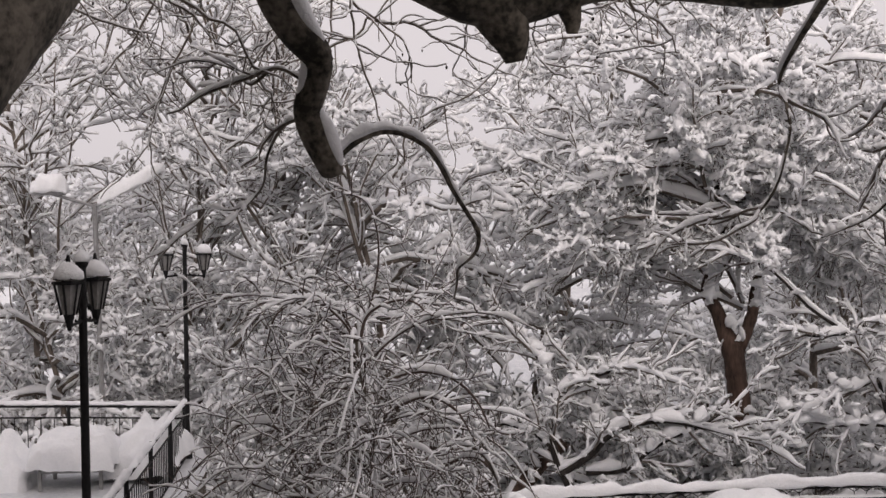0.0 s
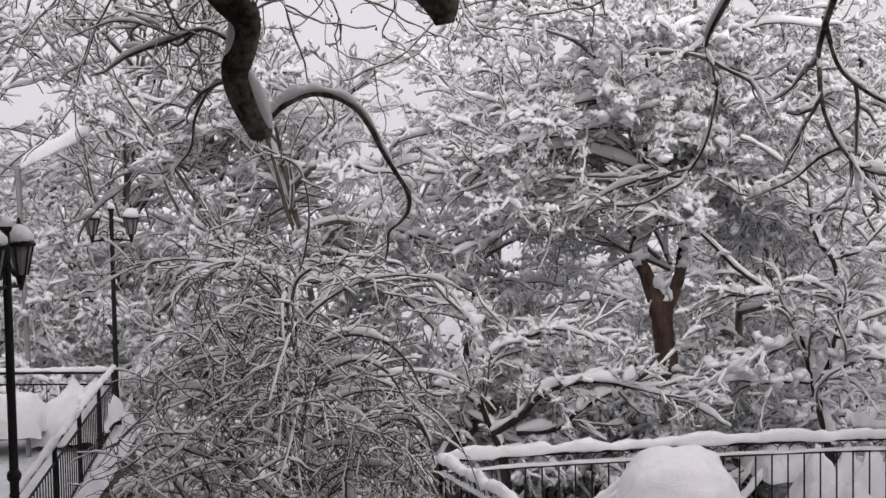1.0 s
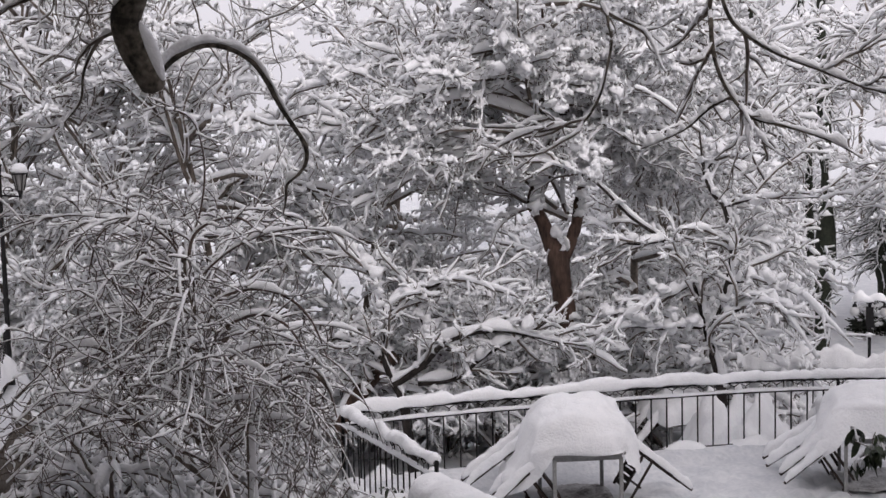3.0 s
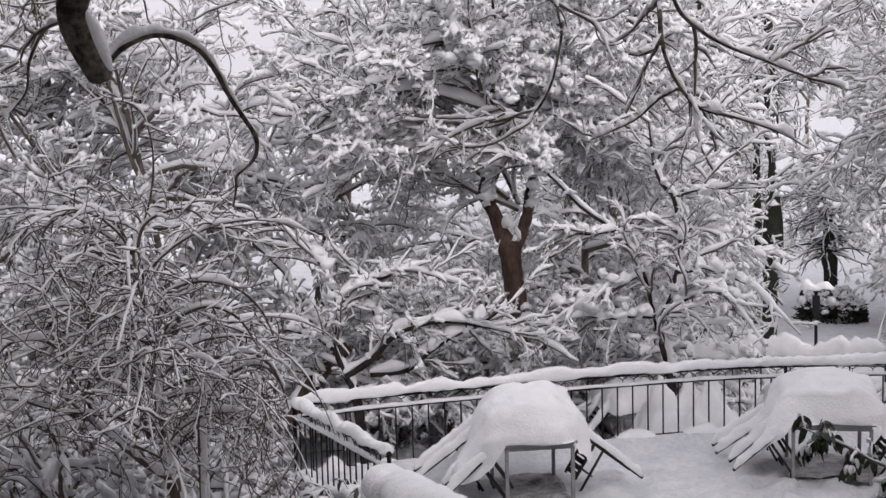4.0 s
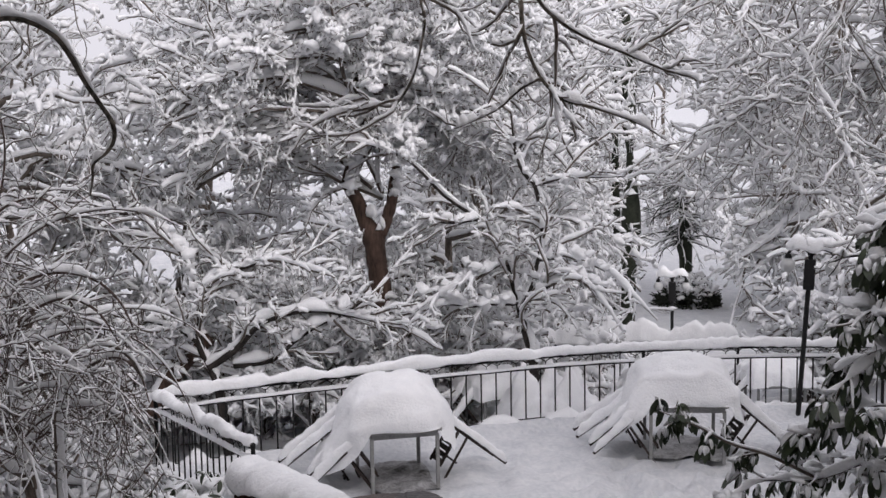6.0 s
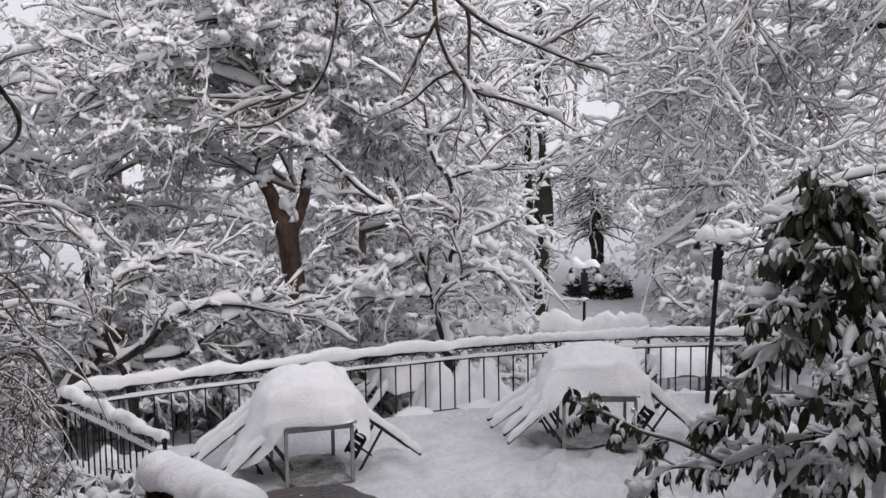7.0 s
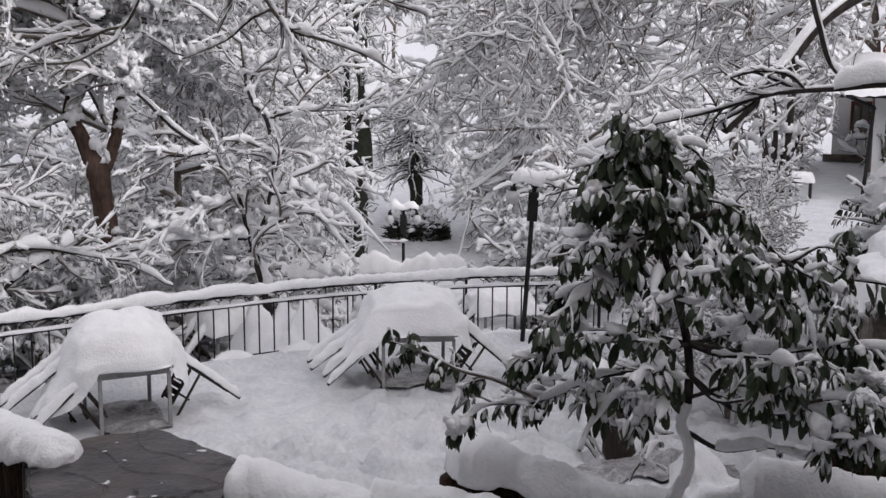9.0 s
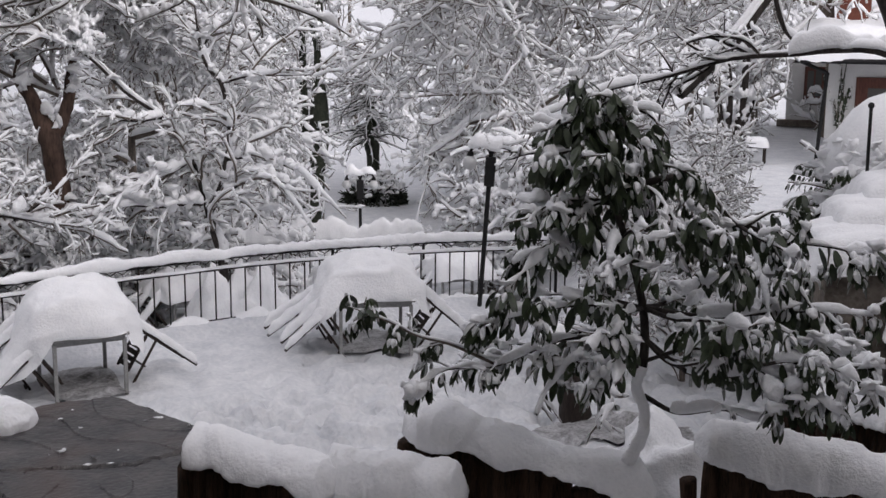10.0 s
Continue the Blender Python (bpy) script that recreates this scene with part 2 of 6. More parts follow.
def ridge(points, width, height, n=40, seed=0.0, lump=0.25, rough=1.0, K=11, hang=0.0):
    """A lumpy bank of snow along a line of (x, y, z) points."""
    P, W = smooth_line([(*p, 1.0) for p in points], n)
    scale = max(0.6, np.linalg.norm(np.diff(P[0], axis=0), axis=1).sum() / 1.6)
    h = np.array([height * (1 + lump * 1.5 * noise.noise((i * 4.3 / n * scale, seed, 0)) + lump * (0.35 if hang else 0.9) * noise.noise((i * 15 / n * scale, seed, 5))) for i in range(n)])
    fade = np.clip(np.minimum(np.arange(n), np.arange(n)[::-1]) / (14.0 if hang else 5.0) + (0.2 if hang else 0.25), 0, 1) ** 0.6
    h = h * fade
    w = np.array([width * (1 + lump * 0.9 * noise.noise((i * 9 / n * scale, seed, 9))) for i in range(n)])
    w = w * fade
    t, s, u = frames(P)
    ang = np.linspace(-0.35, np.pi + 0.35, K)
    xs = np.cos(ang) / np.cos(0) * 0.5
    ys = np.sign(np.sin(ang)) * np.abs(np.sin(ang)) ** (1.0 if hang else 0.75)
    C = P[:, :, None] + (w[None, :, None] * xs)[..., None] * s[:, :, None]
    C[..., 2] += h[None, :, None] * np.maximum(ys, -0.12)
    if hang:
        sag = np.array([max(-1.1, noise.noise((i * 5.0 / n * scale, seed, 13)) * 1.6 + 0.25 * noise.noise((i * 19 / n * scale, seed, 17))) for i in range(n)])
        C[..., 2] -= hang * sag[None, :, None] * np.clip(0.5 - ys, 0, 0.6)
    size = min(width, height) * rough
    for q in C.reshape(-1, 3):
        a = noise.noise_vector((q[0] * 3.5 + seed, q[1] * 3.5, q[2] * 3.5)) * (0.16 * size) + noise.noise_vector((q[0] * 11, q[1] * 11 + seed, q[2] * 11)) * (0.09 * size) + noise.noise_vector((q[0] * 26, q[1] * 26, q[2] * 26)) * (0.05 * size)
        q += (a.x, a.y, a.z)
    v, f = rings(C)
    v = list(map(tuple, v))
    lids = []
    for e in (0, n - 1):
        c = np.mean([v[e * K + q] for q in range(K)], axis=0)
        v.append(tuple(c))
        for q in range(K):
            lids.append((e * K + q, e * K + (q + 1) % K, len(v) - 1, len(v) - 1))
    me = bpy.data.meshes.new("snow")
    me.from_pydata(v, [], [tuple(x) for x in f.tolist()] + [x[:3] for x in lids])
    me.polygons.foreach_set("use_smooth", [True] * len(me.polygons))
    return me


ICO = bmesh.new()
bmesh.ops.create_icosphere(ICO, subdivisions=2, radius=1)
ICO_V = np.array([v.co[:] for v in ICO.verts])
ICO_F = np.array([[v.index for v in f.verts] for f in ICO.faces])
ICO.free()
ICO = bmesh.new()
bmesh.ops.create_icosphere(ICO, subdivisions=1, radius=1)
LUMP_V = np.array([v.co[:] for v in ICO.verts])
LUMP_F = np.array([[v.index for v in f.verts] for f in ICO.faces])
ICO.free()


def dome(r, h, seed):
    """A rounded cap of snow with a flat underside."""
    V = ICO_V * (r, r, h)
    V[:, 2] = np.where(V[:, 2] < 0, V[:, 2] * 0.12, V[:, 2])
    for k in range(len(V)):
        V[k] += np.array(noise.noise_vector((V[k, 0] * 9 + seed, V[k, 1] * 9, V[k, 2] * 9))) * r * 0.16
    return raw("snow", V, ICO_F)


def clumps(tree, places, low, high, squash=0.6, fine=True):
    """Uneven pads of snow caught in the twigs."""
    n = len(places)
    BV, BF = (ICO_V, ICO_F) if fine else (LUMP_V, LUMP_F)
    size = rng.uniform(low, high, (n, 1, 1)) * rng.uniform(0.5, 1.6, (n, 1, 3)) * (1, 1, squash)
    bump = 1 + 0.5 * np.sin(BV[None] @ rng.uniform(-5, 5, (n, 3, 3)) + rng.uniform(0, 6, (n, 1, 3))).mean(2, keepdims=True) * 1.6
    C = BV[None] * size * bump
    yaw, tilt = rng.uniform(0, 6.28, (n, 1)), rng.normal(0, 0.45, (n, 1))
    C[..., 0], C[..., 2] = C[..., 0] * np.cos(tilt) - C[..., 2] * np.sin(tilt), C[..., 0] * np.sin(tilt) + C[..., 2] * np.cos(tilt)
    C[..., 0], C[..., 1] = C[..., 0] * np.cos(yaw) - C[..., 1] * np.sin(yaw), C[..., 0] * np.sin(yaw) + C[..., 1] * np.cos(yaw)
    V = np.asarray(places)[:, None] + C
    F = BF[None] + (np.arange(n) * len(BV))[:, None, None]
    tagged(part("snow_clump", raw("snow_clump", V.reshape(-1, 3), F.reshape(-1, 3)), SNOW, tree), kind="stuff")


# ---- ground: one sheet of snow to the horizon ----
TERRACE = np.array([(0.8, 14.95), (2.9, 15.27), (6.1, 15.5), (8.0, 15.3), (9.6, 14.9), (11.6, 14.0), (13.5, 12.5), (13.5, 4.0), (2.6, 4.0), (1.95, 9.8), (1.6, 12.3)])


def polygon_distance(X, Y, poly):
    """Signed distance to a polygon, positive inside."""
    inside = np.zeros(X.shape, bool)
    best = np.full(X.shape, 1e9)
    for (x1, y1), (x2, y2) in zip(poly, np.roll(poly, -1, 0)):
        cross = ((y1 > Y) != (y2 > Y)) & (X < (x2 - x1) * (Y - y1) / (y2 - y1 + 1e-12) + x1)
        inside ^= cross
        t = np.clip(((X - x1) * (x2 - x1) + (Y - y1) * (y2 - y1)) / ((x2 - x1) ** 2 + (y2 - y1) ** 2), 0, 1)
        best = np.minimum(best, np.hypot(X - x1 - t * (x2 - x1), Y - y1 - t * (y2 - y1)))
    return np.where(inside, best, -best)


def ease(x, a, b):
    s = np.clip((x - a) / (b - a), 0, 1)
    return s * s * (3 - 2 * s)


def wave(X, Y, s, seed):
    r = np.random.default_rng(seed)
    z = np.zeros(np.shape(X))
    for k in range(9):
        a, w = r.uniform(0, 6.28), s * r.uniform(0.6, 1.7)
        z += np.sin((X * np.cos(a) + Y * np.sin(a)) * w + r.uniform(0, 6.28) + 0.6 * np.sin((X - Y) * w * 0.37 + k))
    return z / 9


prints = np.random.default_rng(23)
STEPS = []
for k in range(30):
    p, a = np.array([prints.uniform(4.6, 9.6), prints.uniform(9.4, 13.2)]), prints.uniform(0, 6.28)
    for s in range(prints.integers(4, 11)):
        a += prints.uniform(-0.35, 0.35)
        p = p + 0.42 * np.array([np.cos(a), np.sin(a)])
        q = p + (0.11 if s % 2 else -0.11) * np.array([-np.sin(a), np.cos(a)])
        STEPS.append((q[0], q[1], a, prints.uniform(0.05, 0.12), prints.uniform(0.8, 1.25)))


def footprints(X, Y):
    """Pits that feet have left, each with a low rim."""
    z = np.zeros(np.shape(X))
    for x, y, a, deep, size in STEPS:
        u, v = (X - x) * np.cos(a) + (Y - y) * np.sin(a), (Y - y) * np.cos(a) - (X - x) * np.sin(a)
        r = (u / (0.16 * size)) ** 2 + (v / (0.085 * size)) ** 2
        z = np.minimum(z, -deep * np.exp(-r ** 2)) + 0.25 * deep * np.exp(-(np.sqrt(r) - 1.7) ** 2 * 5)
    return np.clip(z, -0.14, 0.09)


def ground_height(X, Y):
    low = -0.75 - 0.95 * ease(Y, 17.5, 25)
    rise = ease(X - 0.60 * Y, 0.5, 5.5) * ease(Y, 6, 13)
    low = low + rise * (0.75 - low) * 0.98
    low = low + 0.9 * ease(np.hypot(X, Y), 45, 130) + 3.0 * ease(np.hypot(X, Y), 90, 400)
    low = low + 6.5 * ease(Y, 32, 58) * ease(-X, -16, -8)
    low = low + 0.09 * wave(X, Y, 1.6, 3) + 0.035 * wave(X, Y, 5.5, 4)
    d = polygon_distance(X, Y, TERRACE)
    up = ease(d, -0.32, 0.02)
    trod = ease(d, 0.3, 1.0) * (0.5 + 0.5 * ease(-Y, -13.2, -11.8))
    top = 0.03 * wave(X, Y, 2.3, 5) + 0.012 * wave(X, Y, 9, 6) + 2.6 * trod * footprints(X, Y) + 1.0 * trod * (0.26 * np.sqrt(wave(X, Y, 5.0, 7) ** 2 + 0.02) + 0.17 * wave(X, Y, 11, 8) + 0.06 * wave(X, Y, 19, 9) - 0.12)
    top = top + 0.14 * ease(-d, -0.45, -0.05)
    return low * (1 - up) + top * up


def axis(edges):
    out = []
    for a, b, s in edges:
        out += list(np.arange(a, b, s))
    return np.array(out + [edges[-1][1]])


gx = axis([(-900, -200, 100), (-200, -40, 16), (-40, -4, 2.0), (-4, 0.4, 0.22), (0.4, 12, 0.07), (12, 32, 0.35), (32, 60, 3), (60, 240, 18), (240, 900, 110)])
gy = axis([(-600, -100, 100), (-100, -4, 8), (-4, 5, 0.6), (5, 15.9, 0.07), (15.9, 28, 0.25), (28, 60, 1.0), (60, 300, 24), (300, 1500, 150)])
GX, GY = np.meshgrid(gx, gy)
idx = np.arange(GX.size).reshape(GX.shape)
quads = np.stack([idx[:-1, :-1], idx[:-1, 1:], idx[1:, 1:], idx[1:, :-1]], -1).reshape(-1, 4)
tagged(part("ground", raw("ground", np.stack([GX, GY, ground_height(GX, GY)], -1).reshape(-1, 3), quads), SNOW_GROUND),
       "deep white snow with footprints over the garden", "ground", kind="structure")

# ---- left terrace with its stone wall ----
UPPER = 1.28
upper = thing("terrace_wall", "rough stone retaining wall under the upper terrace", "wall", kind="structure")
bm = bmesh.new()
line = [(-2.55, 5.0), (-2.72, 9.0), (-2.92, 13.0), (-3.12, 15.6), (-3.35, 16.9)]
for (x1, y1), (x2, y2) in zip(line, line[1:]):
    vs = [bm.verts.new(p) for p in ((x1, y1, -1.6), (x2, y2, -1.6), (x2, y2, UPPER), (x1, y1, UPPER), (x1 - 9, y1, -1.6), (x2 - 9, y2, -1.6), (x2 - 9, y2, UPPER), (x1 - 9, y1, UPPER))]
    for q in ((0, 1, 2, 3), (3, 2, 6, 7)):
        bm.faces.new([vs[i] for i in q])
vs = [bm.verts.new(p) for p in ((-3.35, 16.9, -1.6), (-12.35, 16.9, -1.6), (-12.35, 16.9, UPPER), (-3.35, 16.9, UPPER))]
bm.faces.new(vs)
part("masonry", bm, STONE, upper)
srng = np.random.default_rng(11)
stone_meshes = []
for k in range(8):
    b = one(box, (1, 1, 1), bevel=0.16)
    for v in b.verts:
        v.co += Vector(srng.uniform(-0.06, 0.06, 3))
    me = bpy.data.meshes.new("stone")
    b.to_mesh(me)
    b.free()
    me.materials.append(STONE)
    stone_meshes.append(me)
z = -1.0
while z < 1.0:
    h = srng.uniform(0.16, 0.26)
    y = 8.6
    while y < 16.0:
        w = srng.uniform(0.22, 0.5)
        x = np.interp(y + w / 2, [p[1] for p in line], [p[0] for p in line])
        ob = new("stone", stone_meshes[srng.integers(8)])
        ob.parent = upper
        ob.matrix_basis = pose(x - 0.02, y + w / 2, z + h / 2, srng.uniform(-3, 3), 0, 4) @ Matrix.Diagonal((0.14, w * 0.95, h * 0.93, 1))
        y += w
    z += h
uy, ux = np.meshgrid(np.linspace(5, 16.85, 120), np.linspace(0, 9, 90), indexing="ij")
edge = np.interp(uy, [p[1] for p in line], [p[0] for p in line]) + 0.06
UXX = edge - ux
UZ = UPPER + 0.1 + 0.05 * wave(UXX, uy, 2.2, 12) + 0.02 * wave(UXX, uy, 8, 13) - 0.13 * (ux < 0.05) + 0.05 * ease(ux, 0.3, 0.7)
i = np.arange(uy.size).reshape(uy.shape)
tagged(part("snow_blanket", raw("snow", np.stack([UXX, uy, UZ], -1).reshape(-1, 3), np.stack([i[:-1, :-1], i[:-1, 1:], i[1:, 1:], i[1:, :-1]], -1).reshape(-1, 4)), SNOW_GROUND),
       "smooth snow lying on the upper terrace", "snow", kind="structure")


# ---- iron railings ----
def railing(points, height, base, spacing, label, ornate=True, snow=0.13, post_every=3.4):
    """Railing along a line: posts, two rails with a zigzag strip between, balusters, and snow lying on the rails."""
    fence = thing("railing", label, "railing", group="iron railings")
    P, _ = smooth_line([(*p, 0, 0) for p in points], 120)
    P = P[0]
    s = np.r_[0, np.cumsum(np.linalg.norm(np.diff(P, axis=0), axis=1))]
    spot = lambda d: np.array([np.interp(d, s, P[:, k]) for k in (0, 1)])
    total = s[-1]
    lower = height - 0.15
    for name, h, r in (("top_rail", height, 0.016), ("lower_rail", lower, 0.012), ("bottom_rail", 0.12, 0.012)):
        Q = np.concatenate([P[:, :2], np.full((len(P), 1), base + h)], 1)[None, ::7]
        part(name, raw(name, *tube(Q, np.full(Q.shape[:2], r), 6)), IRON, fence)
    nb = int(total / spacing)
    bal = bmesh.new()
    rod(bal, (0, 0, 0.05), (0, 0, lower), 0.011 if ornate else 0.0065, 6)
    bal_me = bpy.data.meshes.new("baluster")
    bal.to_mesh(bal_me)
    bal.free()
    bal_me.materials.append(IRON)
    for k in range(1, nb):
        ob = new("baluster", bal_me)
        ob.parent = fence
        ob.location = (*spot(k * spacing), base)
    for d in list(np.arange(0, total - 0.5, post_every)) + [total]:
        p = spot(d)
        bm = bmesh.new()
        rod(bm, (*p, base - 0.1), (*p, base + height + 0.02), 0.024, 8)
        bmesh.ops.create_uvsphere(bm, u_segments=8, v_segments=6, radius=0.032, matrix=Matrix.Translation((*p, base + height + 0.03)))
        part("post", bm, IRON, fence)
    if ornate:
        bm = bmesh.new()
        k, d = 0, 0.0
        while d + 0.16 < total:
            a, b = spot(d), spot(d + 0.16)
            m = spot(d + 0.08)
            rod(bm, (*a, base + height - 0.01), (*m, base + height - 0.06), 0.006, 5)
            rod(bm, (*m, base + height - 0.06), (*b, base + height - 0.01), 0.006, 5)
            rod(bm, (*m, base + lower), (*m, base + height - 0.05), 0.005, 5)
            d += 0.16 + (0.12 if k % 2 else 0)
            k += 1
        tagged(part("scroll_strip", bm, IRON, fence), kind="stuff")
    pts = [(*p, base + height + 0.03) for p in points]
    part("snow_cap", ridge(pts, 0.15 if ornate else 0.075, snow, 140, rng.uniform(0, 50), 0.42, 1.5), SNOW, fence, "thick white snow on the rail")
    if ornate:
        part("snow_drift", ridge([(*p, base - 0.02) for p in points], 0.3, 0.17, 110, rng.uniform(0, 50), 0.7), SNOW, fence)
    pts = [(*p, base + lower + 0.02) for p in points]
    if ornate:
        part("snow_strip", ridge(pts, 0.08, snow * 0.32, 70, rng.uniform(0, 50), 0.3), SNOW, fence)
    return fence


railing([(0.8, 14.95), (2.9, 15.27), (6.1, 15.5), (8.0, 15.3), (9.6, 14.9), (11.6, 14.0)], 0.97, 0.0, 0.22, "black iron railing heaped with snow at the terrace edge", snow=0.115)
railing([(0.8, 14.95), (1.2, 13.7), (1.62, 12.3)], 0.97, 0.0, 0.17, "black iron railing heaped with snow beside the terrace corner", snow=0.095)
railing([(4.3, 19.6), (6.5, 20.0), (9.0, 19.8), (11.2, 19.0)], 0.95, -0.75, 0.5, "snow-buried iron railing of the lower terrace", snow=0.30)
railing([(-3.36, 15.9), (-3.06, 12.7), (-2.72, 9.2)], 0.82, UPPER, 0.14, "black iron railing with a thin snow cap on the stone wall", ornate=False, snow=0.05, post_every=1.6)
railing([(-3.40, 16.0), (-4.9, 16.2), (-7.2, 16.3)], 0.75, UPPER, 0.18, "iron railing with thin snow along the back of the upper terrace", ornate=False, snow=0.05, post_every=1.6)


# ---- lanterns on the upper terrace ----
def lantern_lamp(x, y, turn, base, top):
    lamp = thing("street_lamp", "black iron lamp post with two snow-capped glass lanterns", "street lamp", group="lantern posts", at=(x, y, base))
    lamp.rotation_euler[2] = radians(turn)
    H = top - base
    bm = bmesh.new()
    rod(bm, (0, 0, 0), (0, 0, H - 0.05), 0.033, 12, 0.027)
    rod(bm, (0, 0, 0), (0, 0, 0.35), 0.065, 12, 0.05)
    bmesh.ops.create_uvsphere(bm, u_segments=10, v_segments=8, radius=0.05, matrix=Matrix.Translation((0, 0, H * 0.42)))
    bmesh.ops.create_uvsphere(bm, u_segments=10, v_segments=8, radius=0.045, matrix=Matrix.Translation((0, 0, H - 0.03)))
    part("post", bm, IRON, lamp)
    for side in (-1, 1):
        c = 0.245 * side
        bm = bmesh.new()
        rod(bm, (0, 0, H - 0.42), (c, 0, H - 0.44), 0.012, 6)
        for k in range(10):
            a, b = k / 10 * 5.5, (k + 1) / 10 * 5.5
            f = lambda u: (side * (0.10 + 0.055 * math.cos(u)), 0, H - 0.37 + 0.055 * math.sin(u))
            rod(bm, f(a), f(b), 0.008, 5)
        rod(bm, (c, 0, H - 0.47), (c, 0, H - 0.36), 0.012, 6, 0.04)
        part("arm", bm, IRON, lamp)
        head = part("lantern", one(rod, (c, 0, H - 0.36), (c, 0, H - 0.15), 0.045, 6, 0.092), LANTERN, lamp, "cloudy lantern glass")
        bm = bmesh.new()
        for k in range(6):
            a = k / 6 * 2 * math.pi
            rod(bm, (c + 0.047 * math.cos(a), 0.047 * math.sin(a), H - 0.365), (c + 0.094 * math.cos(a), 0.094 * math.sin(a), H - 0.15), 0.008, 4)
        rod(bm, (c, 0, H - 0.165), (c, 0, H - 0.145), 0.114, 6)
        rod(bm, (c, 0, H - 0.135), (c, 0, H - 0.03), 0.108, 6, 0.035)
        rod(bm, (c, 0, H - 0.03), (c, 0, H + 0.03), 0.02, 6, 0.008)
        part("lantern_frame", bm, IRON, head)
        cap = dome(0.105, 0.12, rng.uniform(0, 9))
        ob = part("snow_cap", cap, SNOW, head)
        ob.location = (c, 0, H - 0.13)
    ob = part("snow_cap", dome(0.055, 0.08, 4.0), SNOW, lamp)
    ob.location = (0, 0, H - 0.02)
    return lamp


lantern_lamp(-2.42, 8.22, 85.6, UPPER, 4.20)
lantern_lamp(-3.33, 15.86, 4, UPPER - 0.1, 4.20)

pole = thing("light_pole", "tall thin grey metal pole with a snow-covered arm", "street lamp")
part("post", one(rod, (-5.32, 19.27, -1.7), (-5.45, 19.25, 4.75), 0.04, 10), GREYPOLE, pole)
part("arm", one(rod, (-5.45, 19.25, 4.75), (-4.45, 19.45, 5.28), 0.03, 8), GREYPOLE, pole)
part("crossarm", one(rod, (-5.45, 19.25, 4.75), (-6.1, 19.2, 4.95), 0.025, 8), GREYPOLE, pole)
part("lamp_head", one(box, (0.5, 0.2, 0.1), (-6.15, 19.2, 4.98), bevel=0.03), GREYPOLE, pole)
part("snow_cap", ridge([(-5.4, 19.26, 4.78), (-4.9, 19.35, 5.03), (-4.4, 19.46, 5.30)], 0.22, 0.22, 24, 3.0, 0.2), SNOW, pole)
part("snow_cap", ridge([(-6.45, 19.2, 4.98), (-6.1, 19.2, 5.02), (-5.85, 19.2, 4.98)], 0.26, 0.26, 16, 8.0, 0.2), SNOW, pole)


# ---- globe lamps of the garden ----
def globe_lamp(x, y, turn, base, height, lean):
    lamp = thing("globe_lamp", "black lamp post with two hanging globes under a snow cap", "street lamp", group="globe lamps", at=(x, y, base))
    lamp.rotation_euler = (0, radians(lean), radians(turn))
    H = height
    bm = bmesh.new()
    rod(bm, (0, 0, -0.3), (0, 0, H - 0.5), 0.034, 12)
    rod(bm, (0, 0, H - 0.12), (0, 0, H), 0.034, 12)
    part("post", bm, IRON, lamp)
    part("ballast_box", one(box, (0.15, 0.15, 0.42), (0, 0, H - 0.31), bevel=0.015), IRON, lamp)
    for side in (-1, 1):
        bm = bmesh.new()
        f = lambda u: (side * (0.16 + 0.14 * -math.cos(u)), 0, H - 0.04 + 0.09 * math.sin(u))
        for k in range(8):
            rod(bm, f(k / 8 * math.pi), f((k + 1) / 8 * math.pi), 0.02, 8)
        rod(bm, (side * 0.30, 0, H - 0.04), (side * 0.30, 0, H - 0.10), 0.035, 10, 0.055)
        part("arm", bm, IRON, lamp)
        bm = bmesh.new()
        bmesh.ops.create_uvsphere(bm, u_segments=20, v_segments=14, radius=0.105, matrix=Matrix.Translation((side * 0.30, 0, H - 0.20)))
        for f_ in bm.faces:
            f_.smooth = True
        part("globe", bm, MILK, lamp, "milky white glass globe")
    part("snow_cap", ridge([(-0.34, 0, H + 0.03), (-0.17, 0, H + 0.06), (0, 0, H + 0.02), (0.17, 0, H + 0.06), (0.34, 0, H + 0.03)], 0.24, 0.17, 26, x, 0.25), SNOW, lamp)
    return lamp


globe_lamp(9.58, 14.62, -33, 0.0, 2.36, 3.5)
globe_lamp(12.39, 23.8, -30, -1.75, 2.43, 0)


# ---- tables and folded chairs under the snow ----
SLUSH_AND_SHADE = material("grey_slush_and_table_shade", (0.12, 0.115, 0.11), (0.52, 0.52, 0.53), 0.35, 6, 0.9, 30, spec=0.5, contrast=(0.36, 0.62))


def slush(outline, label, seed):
    """A ragged grey patch on the terrace: thawing slush, and painted shade under the tables."""
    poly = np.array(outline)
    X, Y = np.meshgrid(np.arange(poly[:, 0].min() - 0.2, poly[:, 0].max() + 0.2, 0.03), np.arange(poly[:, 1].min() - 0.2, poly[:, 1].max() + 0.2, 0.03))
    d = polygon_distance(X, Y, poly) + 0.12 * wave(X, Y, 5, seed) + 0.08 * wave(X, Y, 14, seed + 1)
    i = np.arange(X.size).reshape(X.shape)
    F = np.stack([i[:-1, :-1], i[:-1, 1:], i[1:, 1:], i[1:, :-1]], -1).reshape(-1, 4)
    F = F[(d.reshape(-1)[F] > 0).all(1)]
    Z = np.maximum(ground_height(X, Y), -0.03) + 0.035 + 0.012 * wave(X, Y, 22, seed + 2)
    tagged(part("slush", raw("slush", np.stack([X, Y, Z], -1).reshape(-1, 3), F), SLUSH_AND_SHADE), label, "slush", kind="structure")


